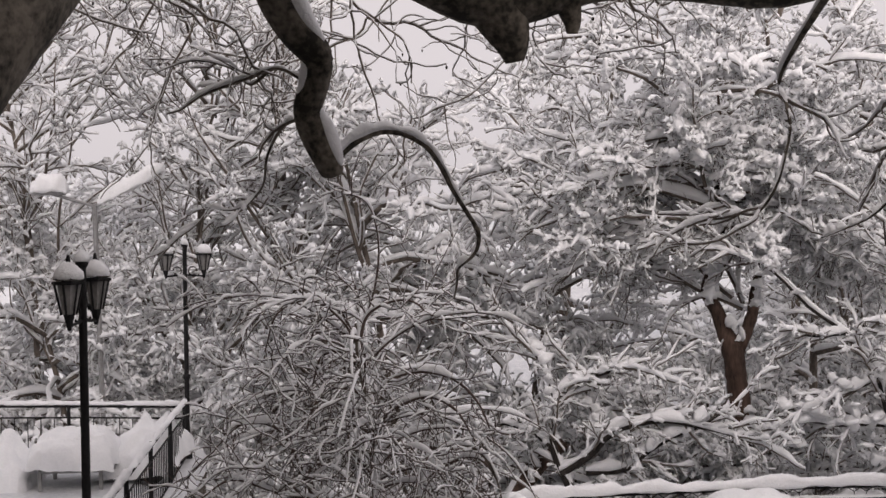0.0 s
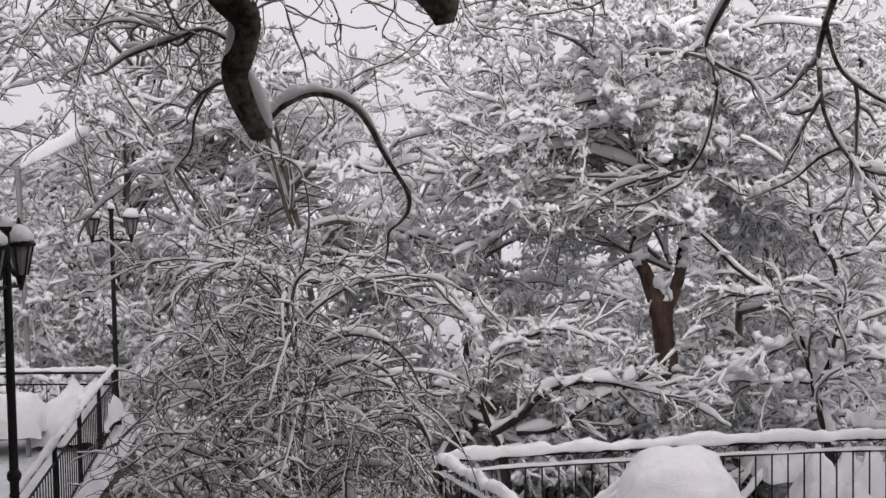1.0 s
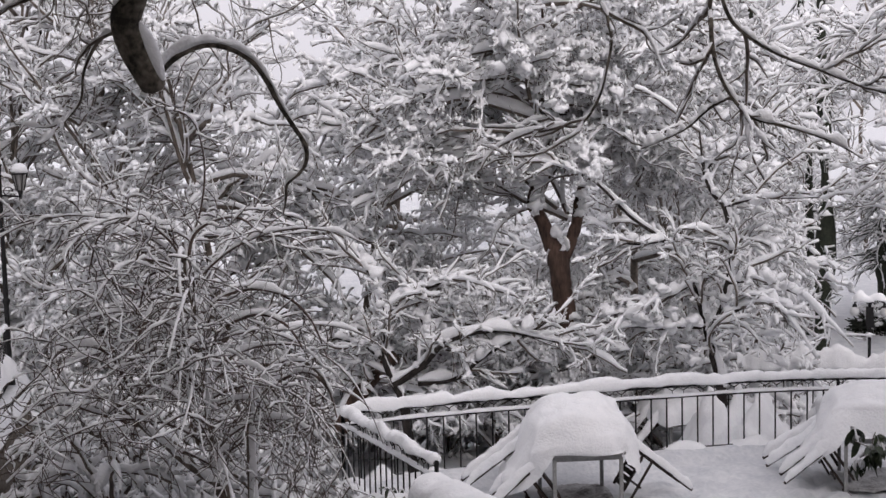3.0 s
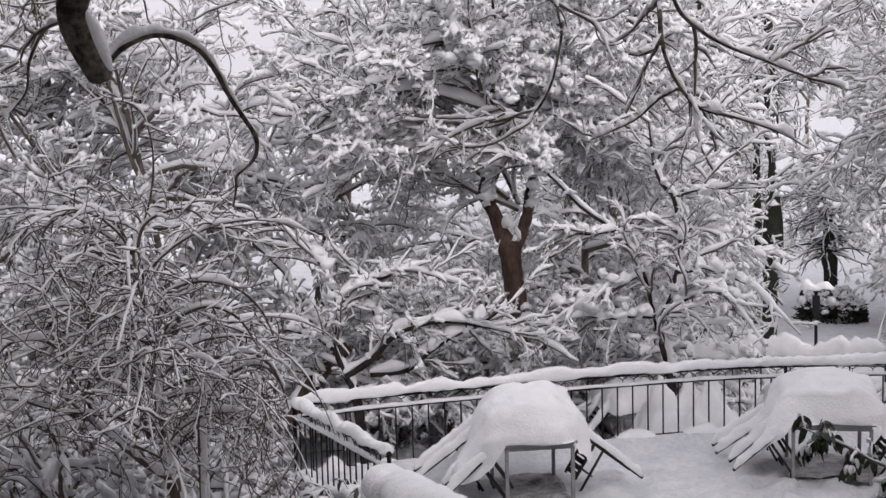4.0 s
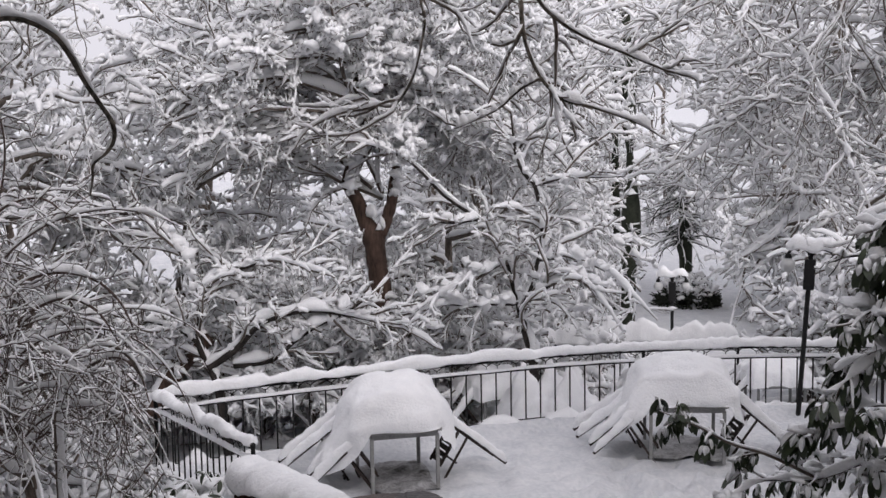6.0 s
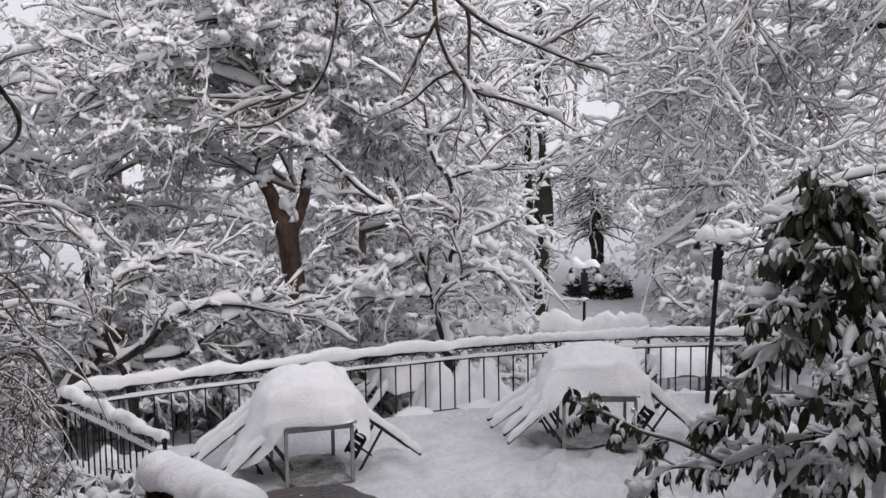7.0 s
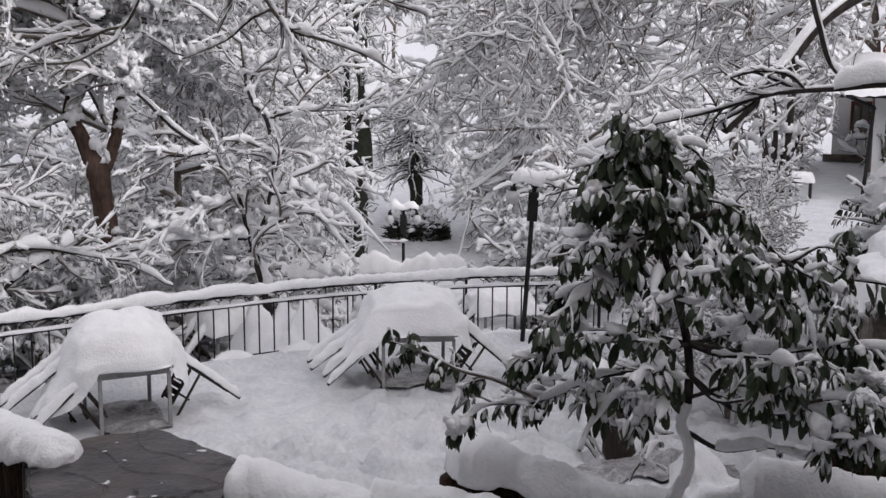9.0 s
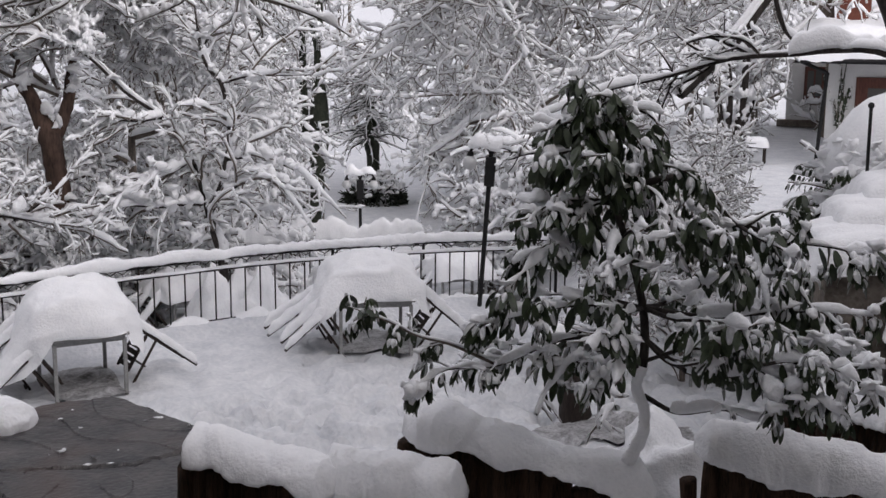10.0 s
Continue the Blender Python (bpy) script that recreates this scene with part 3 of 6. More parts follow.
# the two patches under the tables paint the shade there into the ground colour
slush([(3.2, 13.3), (3.95, 13.25), (4.0, 14.5), (3.15, 14.5)], "wet paving patch darkened for the shade under a garden table", 51)
slush([(6.75, 13.5), (7.6, 13.1), (8.05, 14.1), (7.2, 14.5)], "wet paving patch darkened for the shade under a garden table", 61)
slush([(7.0, 9.9), (7.5, 10.0), (8.3, 9.9), (8.7, 9.2), (8.4, 8.7), (7.7, 9.0), (7.1, 9.4)], "grey melting slush on the trodden terrace snow", 41)

def folding_chair(top, foot, seed):
    """A half-folded wooden chair that leans with its back on a table edge; its seat and hind legs hang down inwards."""
    chair = thing("folding_chair", "dark wooden folding chair leaning on a table under snow", "chair", group="folded chairs")
    a, b = Vector(top), Vector(foot)
    along = (b - a).normalized()
    across = Vector((0, 0, 1)).cross(along).normalized()
    turn = Matrix((along, across, along.cross(across))).transposed()
    chair.matrix_basis = Matrix.Translation(a) @ turn.to_4x4()
    L = (b - a).length
    for s in (-1, 1):
        part("rail", one(box, (L, 0.026, 0.036), (L / 2, s * 0.19, 0), bevel=0.006), DARKWOOD, chair)
    for d in (0.12, 0.3, 0.62):
        part("crossbar", one(box, (0.05, 0.36, 0.018), (d * L, 0, -0.004), bevel=0.005), DARKWOOD, chair)
    lean = Matrix.Rotation(radians(-6), 3, "Y")
    for s in (-1, 1):
        part("leg", one(box, (0.028, 0.024, 0.66), (0.50 * L + 0.03, s * 0.15, -0.32), lean, 0.005), DARKWOOD, chair)
        part("seat_rail", one(box, (0.03, 0.022, 0.46), (0.50 * L - 0.12, s * 0.165, -0.26), lean, 0.005), DARKWOOD, chair)
    for k, d in enumerate((-0.60, -0.34)):
        part("foot_bar", one(box, (0.026, 0.30, 0.026), (0.50 * L + 0.03 - 0.1 * d, 0, d), bevel=0.005), DARKWOOD, chair)
    for k in range(5):
        part("seat_slat", one(box, (0.016, 0.34, 0.062), (0.50 * L - 0.145 + 0.007 * k, 0, -0.10 - 0.082 * k), lean, 0.004), DARKWOOD, chair)
    for s in (-1, 1):
        line = [(-0.12, s * 0.18, 0.03), (L * 0.25, s * 0.19, 0.025), (L * 0.6, s * 0.19, 0.02), (L * 0.98, s * 0.19, 0.012)]
        part("snow_strip", ridge(line, 0.10, 0.085, 40, seed * 3 + s, 0.36, 0.9), SNOW, chair)
    return chair


def drape(lx, ly, h, left, right, seed):
    """A deep soft block of snow on a table top with bulging sides, slumping to both sides over whatever leans there."""
    nu, nv, V = 64, 30, []
    bend = lambda c, p: math.copysign(abs(c) ** p, c)
    for j in range(nv + 1):
        el = -0.16 + (math.pi / 2 + 0.16) * j / nv
        for i in range(nu):
            az = 2 * math.pi * i / nu
            ring = bend(math.cos(el), 0.78)
            x, y, z = bend(math.cos(az), 0.6) * ring, bend(math.sin(az), 0.6) * ring, bend(math.sin(el), 0.85)
            x *= lx / 2 + (left if x < 0 else right) * (1 - 0.55 * max(0.0, z))
            y *= ly / 2 + 0.09
            z *= h * (1 + 0.16 * noise.noise((x * 1.7 + seed, y * 1.7, seed)))
            z -= 1.0 * max(0.0, abs(x) - lx / 2 - 0.02) * (1 if (x < 0 and left > 0.1) or (x > 0 and right > 0.1) else 0.2)
            q = noise.noise_vector((x * 2.3 + seed, y * 2.3, z * 2.3)) * 0.10 + noise.noise_vector((x * 6 + seed, y * 6, z * 6)) * 0.03 + noise.noise_vector((x * 15, y * 15 + seed, z * 15)) * 0.009
            V.append((x + q.x, y + q.y, max(z + 0.8 * q.z, 0.004) if abs(x) < lx / 2 else z + 0.8 * q.z))
    idx = np.arange((nv + 1) * nu).reshape(nv + 1, nu)
    a, b = idx[:-1], idx[1:]
    F = np.stack([a, np.roll(a, -1, 1), np.roll(b, -1, 1), b], -1).reshape(-1, 4)
    return raw("snow", V, F)


def garden_table(x, y, z, turn, lx, ly, deep, seed, height=0.72, slump=None):
    table = thing("garden_table", "pale weathered garden table under a thick heap of snow", "table", group="garden tables")
    table.matrix_basis = pose(x, y, z, 0, 0, turn)
    part("tabletop", one(box, (lx, ly, 0.035), (0, 0, height - 0.018), bevel=0.008), PALEWOOD, table)
    part("apron", one(box, (lx - 0.08, ly - 0.08, 0.06), (0, 0, height - 0.07), bevel=0.004), PALEWOOD, table)
    for sx in (-1, 1):
        for sy in (-1, 1):
            part("leg", one(box, (0.042, 0.042, height - 0.04), (sx * (lx / 2 - 0.05), sy * (ly / 2 - 0.05), (height - 0.04) / 2 - 0.03), bevel=0.005), PALEWOOD, table)
    if slump:
        heap = part("snow_mound", drape(lx, ly, deep, *slump, seed), SNOW, table, "rounded heap of fresh snow")
    else:
        heap = part("snow_mound", mound(lx + 0.2, ly + 0.2, deep, 38, 38, 3.0, seed, 0.1, 0.05), SNOW, table, "rounded heap of fresh snow")
    heap.location = (0, 0, height)
    return table


garden_table(3.55, 13.90, 0.0, -3, 0.88, 1.15, 0.54, 12.4, slump=(0.5, 0.26))
garden_table(7.32, 13.75, 0.0, -22, 1.0, 1.15, 0.52, 7.7, slump=(0.46, 0.28))
for k, (top, foot) in enumerate((((3.22, 13.60, 0.82), (2.44, 13.66, 0.14)), ((3.22, 14.38, 0.84), (2.22, 14.5, 0.10)), ((3.92, 13.85, 0.84), (4.88, 13.92, 0.08)))):
    folding_chair(top, foot, 1.7 + k)
for k, (top, foot) in enumerate((((6.88, 13.55, 0.84), (6.06, 13.79, 0.12)), ((7.16, 14.26, 0.84), (6.16, 14.56, 0.12)), ((7.68, 13.42, 0.84), (8.5, 13.2, 0.10)))):
    folding_chair(top, foot, 5.2 + k)
for x, y, turn, seed in ((6.2, 17.9, 10, 3.1), (8.7, 17.2, -10, 5.2), (10.7, 17.0, -15, 8.4), (4.4, 17.7, 14, 2.2)):
    garden_table(x, y, -0.72, turn, 0.85, 0.85, 0.34, seed)
    for side in (1, -1):
        c, q = math.cos(radians(turn)) * side, math.sin(radians(turn)) * side
        folding_chair((x + 0.36 * c, y + 0.36 * q, 0.08), (x + 1.1 * c, y + 1.1 * q, -0.62), seed + side)
garden_table(-4.25, 14.1, UPPER, 4, 0.78, 0.8, 0.36, 4.4, 0.45)
heap = tagged(part("snow_heap", mound(1.3, 1.3, 0.55, 24, 24, 2.2, 9.0, 0.25), SNOW), "rounded heap of snow on the upper terrace", "snow", kind="structure")
heap.location = (-5.35, 14.3, UPPER + 0.06)
sofa = thing("garden_bench", "garden bench buried in a sloping heap of snow", "bench")
part("seat", one(box, (0.5, 1.5, 0.35), (-3.62, 15.0, UPPER + 0.2), bevel=0.02), DARKWOOD, sofa)
heap = part("snow_mound", mound(0.75, 1.9, 0.48, 18, 26, 2.2, 3.3, 0.2), SNOW, sofa)
heap.location = (-3.62, 15.0, UPPER + 0.25)


# ---- slate ledge and log walls below the eye ----
ledge = thing("slate_ledge", "wet grey slate slabs swept bare of snow", "stone ledge", kind="structure")
bm = bmesh.new()
rim = [(2.85, 10.25), (3.3, 8.85), (3.15, 7.3), (1.9, 6.9), (1.75, 8.6), (1.9, 10.25), (2.4, 10.32)]
top = [bm.verts.new((x, y, 0.90)) for x, y in rim]
bottom = [bm.verts.new((x, y, -0.3)) for x, y in rim]
bm.faces.new(top[::-1])
for k in range(len(rim)):
    bm.faces.new((top[k], top[k - 1], bottom[k - 1], bottom[k]))
part("masonry", bm, SLATE, ledge)


def slab(outline, z, seed):
    """A broad slate slab with a split, layered face and ragged edges."""
    poly = np.array(outline)
    X, Y = np.meshgrid(np.arange(poly[:, 0].min() - 0.05, poly[:, 0].max() + 0.06, 0.012), np.arange(poly[:, 1].min() - 0.05, poly[:, 1].max() + 0.06, 0.012))
    d = polygon_distance(X, Y, poly) + 0.035 * wave(X, Y, 14, seed) + 0.02 * wave(X, Y, 40, seed + 1)
    layer = 1.6 + 2.6 * wave(X + 0.25 * Y, Y, 1.6, seed + 2) + 0.8 * wave(X, Y, 6.5, seed + 3)
    Z = z + 0.011 * np.floor(layer) + 0.003 * wave(X, Y, 30, seed + 4)
    Z = Z - 0.5 * (d < 0) - 0.02 * ((d >= 0) & (d < 0.03))
    i = np.arange(X.size).reshape(X.shape)
    F = np.stack([i[:-1, :-1], i[:-1, 1:], i[1:, 1:], i[1:, :-1]], -1).reshape(-1, 4)
    keep = (d.reshape(-1)[F] > -0.06).any(1)
    return part("slab", raw("slab", np.stack([X, Y, Z], -1).reshape(-1, 3), F[keep], False), SLATE, ledge)


slab([(2.9, 10.28), (3.38, 8.80), (2.55, 8.62), (1.55, 9.05), (1.72, 10.22), (2.4, 10.36)], 0.985, 21)
crumb = np.random.default_rng(8)
spot = np.column_stack([crumb.uniform(1.9, 3.2, 14), crumb.uniform(8.4, 10.2, 14), np.full(14, 1.008)])
spot = spot[polygon_distance(spot[:, 0], spot[:, 1], np.array([(2.9, 10.28), (3.38, 8.80), (2.55, 8.3), (1.55, 8.6), (1.72, 10.22), (2.4, 10.36)])) > 0.05]
clumps(ledge, spot, 0.008, 0.028, 0.18)
slab([(3.37, 8.78), (3.2, 7.25), (1.6, 6.9), (1.54, 9.03), (2.55, 8.60)], 0.975, 31)

def log_wall(a, b, top, foot, seed, snow=0.26, width=0.34):
    """A low wall of upright split logs with a thick bank of snow on it."""
    wall = thing("log_wall", "low wall of dark brown split logs under thick snow", "log wall", group="log walls")
    a, b = Vector(a), Vector(b)
    n = max(3, int((b - a).length / 0.11))
    r = np.random.default_rng(int(seed * 100))
    for k in range(n + 1):
        p = a.lerp(b, k / n)
        t = top[0] + (top[1] - top[0]) * k / n + r.uniform(-0.04, 0.08) - (0.14 if k in (0, n) else 0)
        bm = bmesh.new()
        rad = r.uniform(0.06, 0.11)
        lean = r.uniform(-0.025, 0.025, 2)
        bmesh.ops.create_cone(bm, cap_ends=True, segments=9, radius1=rad * 1.08, radius2=rad * 0.92, depth=t - foot, matrix=Matrix.Translation((p.x, p.y, (t + foot) / 2)))
        bmesh.ops.subdivide_edges(bm, edges=[e for e in bm.edges if abs(e.verts[0].co.z - e.verts[1].co.z) > 0.1], cuts=5)
        for v in bm.verts:
            q = noise.noise_vector((v.co.x * 9, v.co.y * 9 + seed, v.co.z * 4)) * 0.035
            v.co += Vector((q.x + lean[0] * (v.co.z - foot), q.y + lean[1] * (v.co.z - foot), q.z))
        for f in bm.faces:
            f.smooth = True
        part("log", bm, LOG, wall)
    mid = a.lerp(b, 0.5)
    part("snow_bank", ridge([(a.x, a.y, top[0] + 0.04), (mid.x, mid.y, (top[0] + top[1]) / 2 + 0.05), (b.x, b.y, top[1] + 0.04)], width * 1.3, snow * 1.05, 150, seed, 0.22, 0.7, 23, 0.13), SNOW, wall, "bank of clotted white snow")
    return wall


log_wall((1.40, 11.5), (1.98, 9.75), (0.92, 0.96), -0.7, 1.7, 0.19, 0.40)
log_wall((2.66, 7.72), (3.42, 6.95), (1.33, 1.17), 0.0, 3.3, 0.19, 0.34)
log_wall((3.46, 7.2), (4.18, 6.5), (1.12, 1.04), 0.0, 9.1, 0.26, 0.36)
log_wall((4.12, 7.2), (5.38, 5.95), (1.42, 1.0), 0.0, 4.6, 0.23, 0.40)
log_wall((5.80, 6.05), (6.85, 5.0), (1.27, 1.1), 0.0, 5.8, 0.24, 0.40)
log_wall((7.40, 6.75), (7.6, 5.6), (1.26, 1.22), 0.0, 6.4, 0.26, 0.42)


# ---- the house by the path ----
house = thing("house", "white plastered house with a snow-laden roof and brick chimney", "house", at=(23.27, 20.24, 0.70))
house.rotation_euler[2] = math.atan2(-0.752, 0.66)
part("front_wall", one(box, (6.0, 0.3, 2.9), (2.9, 0.15, 1.05)), PLASTER, house)
part("side_wall", one(box, (0.3, 9.0, 2.9), (0.06, 4.8, 1.05)), PLASTER, house)
part("rear_wing", one(box, (5.0, 0.3, 3.4), (1.2, 9.6, 0.95)), PLASTER, house)
part("plinth", one(box, (1.9, 0.25, 0.22), (-0.6, 9.36, 0.12), bevel=0.02), STONE, house)
win = part("window", one(box, (0.62, 0.06, 1.05), (-0.48, 9.43, 1.38), bevel=0.01), FRAMEWOOD, house, "red-brown wooden window frame")
part("pane", one(box, (0.19, 0.02, 0.8), (-0.6, 9.39, 1.38)), PANE, win)
part("pane", one(box, (0.19, 0.02, 0.8), (-0.36, 9.39, 1.38)), PANE, win)
door = part("door", one(box, (0.9, 0.08, 2.1), (1.0, -0.03, 1.05), bevel=0.01), FRAMEWOOD, house, "red-brown wooden door")
part("pane", one(box, (0.45, 0.02, 0.9), (1.05, -0.08, 1.4)), PANE, door)
for p, q in (((-0.80, -0.6, 2.50), (-0.12, -0.35, 2.20)), ((-0.12, -0.35, 2.20), (-0.26, -0.35, -0.1))):
    part("downpipe", one(rod, p, q, 0.045, 10), IRON, house, "dark metal downpipe")
part("pipe_elbow", one(rod, (-0.16, -0.36, 2.22), (-0.11, -0.35, 2.14), 0.06, 10), IRON, house)
bm = bmesh.new()
for p in ((-0.85, -0.8, 2.45), (-0.85, 7.4, 2.95), (6, 7.4, 2.95), (6, -0.8, 2.45)):
    bm.verts.new(p)
bm.faces.new(bm.verts)
ex = bmesh.ops.extrude_face_region(bm, geom=list(bm.faces))
for v in ex["geom"]:
    if isinstance(v, bmesh.types.BMVert):
        v.co.z += 0.12
part("roof", bm, DARKWOOD, house)
part("gutter", one(rod, (-0.88, -0.86, 2.5), (6, -0.86, 2.5), 0.06, 8), IRON, house)
heap = part("roof_snow", mound(7.3, 8.4, 0.5, 60, 60, 7.0, 2.2, 0.3), SNOW, house, "deep snow overhanging the eaves")
heap.matrix_basis = pose(2.6, 3.3, 2.80, 3.5, 0, 0)
chim = part("chimney", one(box, (0.9, 0.9, 2.2), (0.5, 6.6, 4.0), bevel=0.01), BRICK, house, "red brick chimney")
for row, zc in enumerate(np.arange(3.5, 5.1, 0.14)):
    for xc in np.arange(0.13, 0.9, 0.21):
        part("brick", one(box, (0.2, 0.02, 0.125), (xc + (0.05 if row % 2 else 0), 6.14, zc)), BRICK, chim)


# ---- unseen walls added to shade the terraces and path, and a balcony floor ----
tagged(part("shade_wall_south", one(box, (46, 0.4, 12.8), (7, -1.6, 4.4)), STONE), "unseen plain wall added behind the eye to shade the terrace", "wall", kind="structure")
tagged(part("balcony_floor", one(box, (9, 2.0, 0.2), (0, -0.4, 2.7)), STONE), "concrete balcony floor under the eye", "floor", kind="structure")
# added out of view on the left to keep light off the upper terrace
tagged(part("shade_wall_west", one(box, (0.4, 12.5, 11), (-5.15, 5.0, 4.5)), STONE), "unseen plain wall added to shade the upper terrace", "wall", kind="structure")


# ---- trees ----
def broad_tree(name, label, base, height, reach, wood=BARK, n_limbs=9, per=(5, 5, 4), snow=(0.09, 0.06, 0.045), droop=(0.02, 0.05, 0.07),
               trunk_r=0.16, fork=0.35, lift=(0.15, 1.1), group="", detail=(7, 6, 5), flat=0.7, wander=0.13, lump=0.5, twig_r=0.006, ratios=(0.55, 0.5), twigwood=TWIG, pads=None):
    """A snow-laden broadleaf tree in winter: trunk, limbs, boughs, branches and twigs, each with its ridge of snow."""
    tree = thing(name, label, "tree", group)
    base = np.array(base, float)
    P0, R0 = run(base[None], np.array([[rng.uniform(-0.1, 0.1), rng.uniform(-0.1, 0.1), 1.0]]), height * 0.8, trunk_r, trunk_r * 0.25, 10, 0.05)
    f = rng.uniform(fork, 1.0, n_limbs)
    k = np.minimum((f * 9).astype(int), 8)
    S = P0[0, k] + (P0[0, k + 1] - P0[0, k]) * (f * 9 - k)[:, None]
    az = np.arange(n_limbs) * 2.4 + rng.uniform(0, 1, n_limbs)
    el = rng.uniform(*lift, n_limbs)
    D = np.stack([np.cos(az) * np.cos(el), np.sin(az) * np.cos(el), np.sin(el)], -1)
    L = reach * rng.uniform(0.7, 1.15, n_limbs) * (1.1 - 0.35 * f)
    P1, R1 = run(S, D, L, trunk_r * 0.5, trunk_r * 0.12, 12, wander * 0.8, droop[0])
    S, D, L, r = spawn(P1, R1, per[0], 0.15, 1.0, 48, flat)
    P2, R2 = run(S, D, L * ratios[0] * rng.uniform(0.6, 1.2, len(L)), np.minimum(r * 0.5, 0.035), twig_r * 2, detail[0], wander, droop[1])
    S, D, L, r = spawn(P2, R2, per[1], 0.1, 1.0, 50, flat)
    P3, R3 = run(S, D, L * ratios[1] * rng.uniform(0.6, 1.3, len(L)), np.minimum(r * 0.6, 0.012), twig_r, detail[1], wander, droop[2])
    sets = [(P2, R2, 4, snow[1], 4), (P3, R3, 3, snow[2], 3)]
    if per[2]:
        S, D, L, r = spawn(P3, R3, per[2], 0.1, 1.0, 50, flat)
        P4, R4 = run(S, D, L * 0.62 * rng.uniform(0.6, 1.3, len(L)), np.minimum(r * 0.7, 0.007), twig_r * 0.7, detail[2], wander * 1.2, droop[2])
        sets.append((P4, R4, 3, snow[-1], 3))
    part("trunk", raw("trunk", *tube(P0, R0, 10)), wood, tree)
    branchwork(tree, "limb", [(P1, R1, 6, snow[0], 7)], SNOW, wood, lump=lump * 0.7)
    branchwork(tree, "crown", sets, SNOW, twigwood, lump=lump)
    if pads:
        clumps(tree, np.concatenate([P3[::3, 2], P3[1::3, -3], P2[:, 4], P2[:, -2]]), *pads, 0.8, False)
    return tree


# the woods behind, a few trees grown and then repeated
WOODS = "snowy woods"
LOADED = "bare broadleaf tree with every branch loaded with snow"
near_kinds = [
    broad_tree("tree", LOADED, (0, 0, 0), 9.5, 3.6, n_limbs=16, per=(8, 8, 4), snow=(0.05, 0.05, 0.046, 0.040), group=WOODS, trunk_r=0.09, droop=(0.02, 0.015, 0.015), twig_r=0.0045, detail=(13, 10, 7), wander=0.19, fork=0.2, ratios=(0.58, 0.58), lump=0.9, pads=(0.018, 0.042)),
    broad_tree("tree", "drooping broadleaf tree bowed by heavy snow", (0, 0, 0), 7.0, 3.6, n_limbs=16, per=(8, 8, 4), snow=(0.053, 0.052, 0.048, 0.042), group=WOODS, trunk_r=0.09, droop=(0.04, 0.025, 0.02), twig_r=0.0045, detail=(13, 10, 7), wander=0.19, fork=0.15, ratios=(0.58, 0.58), lump=0.9, pads=(0.018, 0.042)),
]
far_kinds = [
    broad_tree("tree", LOADED, (0, 0, 0), 11.5, 4.6, n_limbs=16, per=(7, 7, 4), snow=(0.06, 0.062, 0.060, 0.054), group=WOODS, trunk_r=0.12, lift=(0.1, 1.2), droop=(0.02, 0.02, 0.02), twig_r=0.0055, detail=(11, 9, 6), wander=0.19, ratios=(0.6, 0.58), fork=0.12, lump=0.9, pads=(0.02, 0.05)),
    broad_tree("tree", LOADED, (0, 0, 0), 9.5, 4.4, n_limbs=16, per=(7, 7, 4), snow=(0.06, 0.062, 0.060, 0.054), group=WOODS, trunk_r=0.12, lift=(0.0, 1.0), droop=(0.04, 0.03, 0.03), twig_r=0.0055, detail=(11, 9, 6), wander=0.19, ratios=(0.6, 0.58), fork=0.1, lump=0.9, pads=(0.02, 0.05)),
]


def plant(kinds, spots, depth, low=0.9, high=1.12):
    """Stand the grown trees at the first spots and copies of them at the others."""
    for i, (x, y) in enumerate(spots):
        k = i % len(kinds)
        z = float(ground_height(np.array([x]), np.array([y]))[0]) - depth
        m = pose(x, y, z, 0, 0, rng.uniform(0, 360))
        if i < len(kinds):
            ob = kinds[k]
            ob.matrix_basis = m
        else:
            ob = copy_thing(kinds[k], m)
        s = rng.uniform(low, high)
        ob.scale = (s, s, s)


plant(near_kinds, [(1.4, 22.5), (-0.6, 20.2), (7.0, 22.8), (9.0, 25.4)], 0.1, 0.95, 1.2)
# the trees at x 18.6 and 21.8 are unseen, added to shade the house roof
plant(far_kinds, [(8.4, 29.5), (2.6, 28.6), (14.5, 39), (25.5, 27.5), (20.0, 28.5), (11.0, 31.5), (21.6, 31.0), (17.0, 38.5), (27.0, 52.0), (32.0, 50.0), (23.8, 33.0), (18.6, 8.0), (21.8, 6.2), (28.0, 24.5)], 0.2, 1.1, 1.35)

# bowed shrubs that fill the garden below
brush_kinds = [broad_tree("shrub", "low shrub bowed down by thick snow", (0, 0, 0), 1.5, 1.5, n_limbs=18, per=(5, 4, 2), snow=(0.055, 0.055, 0.05, 0.045), group="bowed shrubs", trunk_r=0.04, lift=(0.3, 1.3),
                          droop=(0.10, 0.10, 0.10), twig_r=0.006, detail=(8, 7, 4), wander=0.17, fork=0.05) for _ in range(2)]
plant(brush_kinds, [(1.9, 19.9), (2.9, 20.2), (7.6, 20.2), (0.3, 19.4), (-1.2, 18.0), (-1.0, 14.2), (8.2, 20.6), (-2.3, 18.6), (12.8, 17.4), (-4.4, 18.4), (-6.0, 18.2), (-8.0, 18.6), (11.9, 17.7), (12.9, 18.6), (18.2, 25.4), (19.0, 26.4), (4.0, 20.4), (5.6, 20.4), (2.4, 21.6), (0.6, 20.9), (3.7, 21.2), (6.0, 21.6), (4.9, 18.75), (3.5, 19.0), (5.9, 18.9), (-0.7, 13.3), (0.1, 12.7), (-1.7, 13.0), (-1.4, 12.2)], 0.1, 1.0, 1.5)

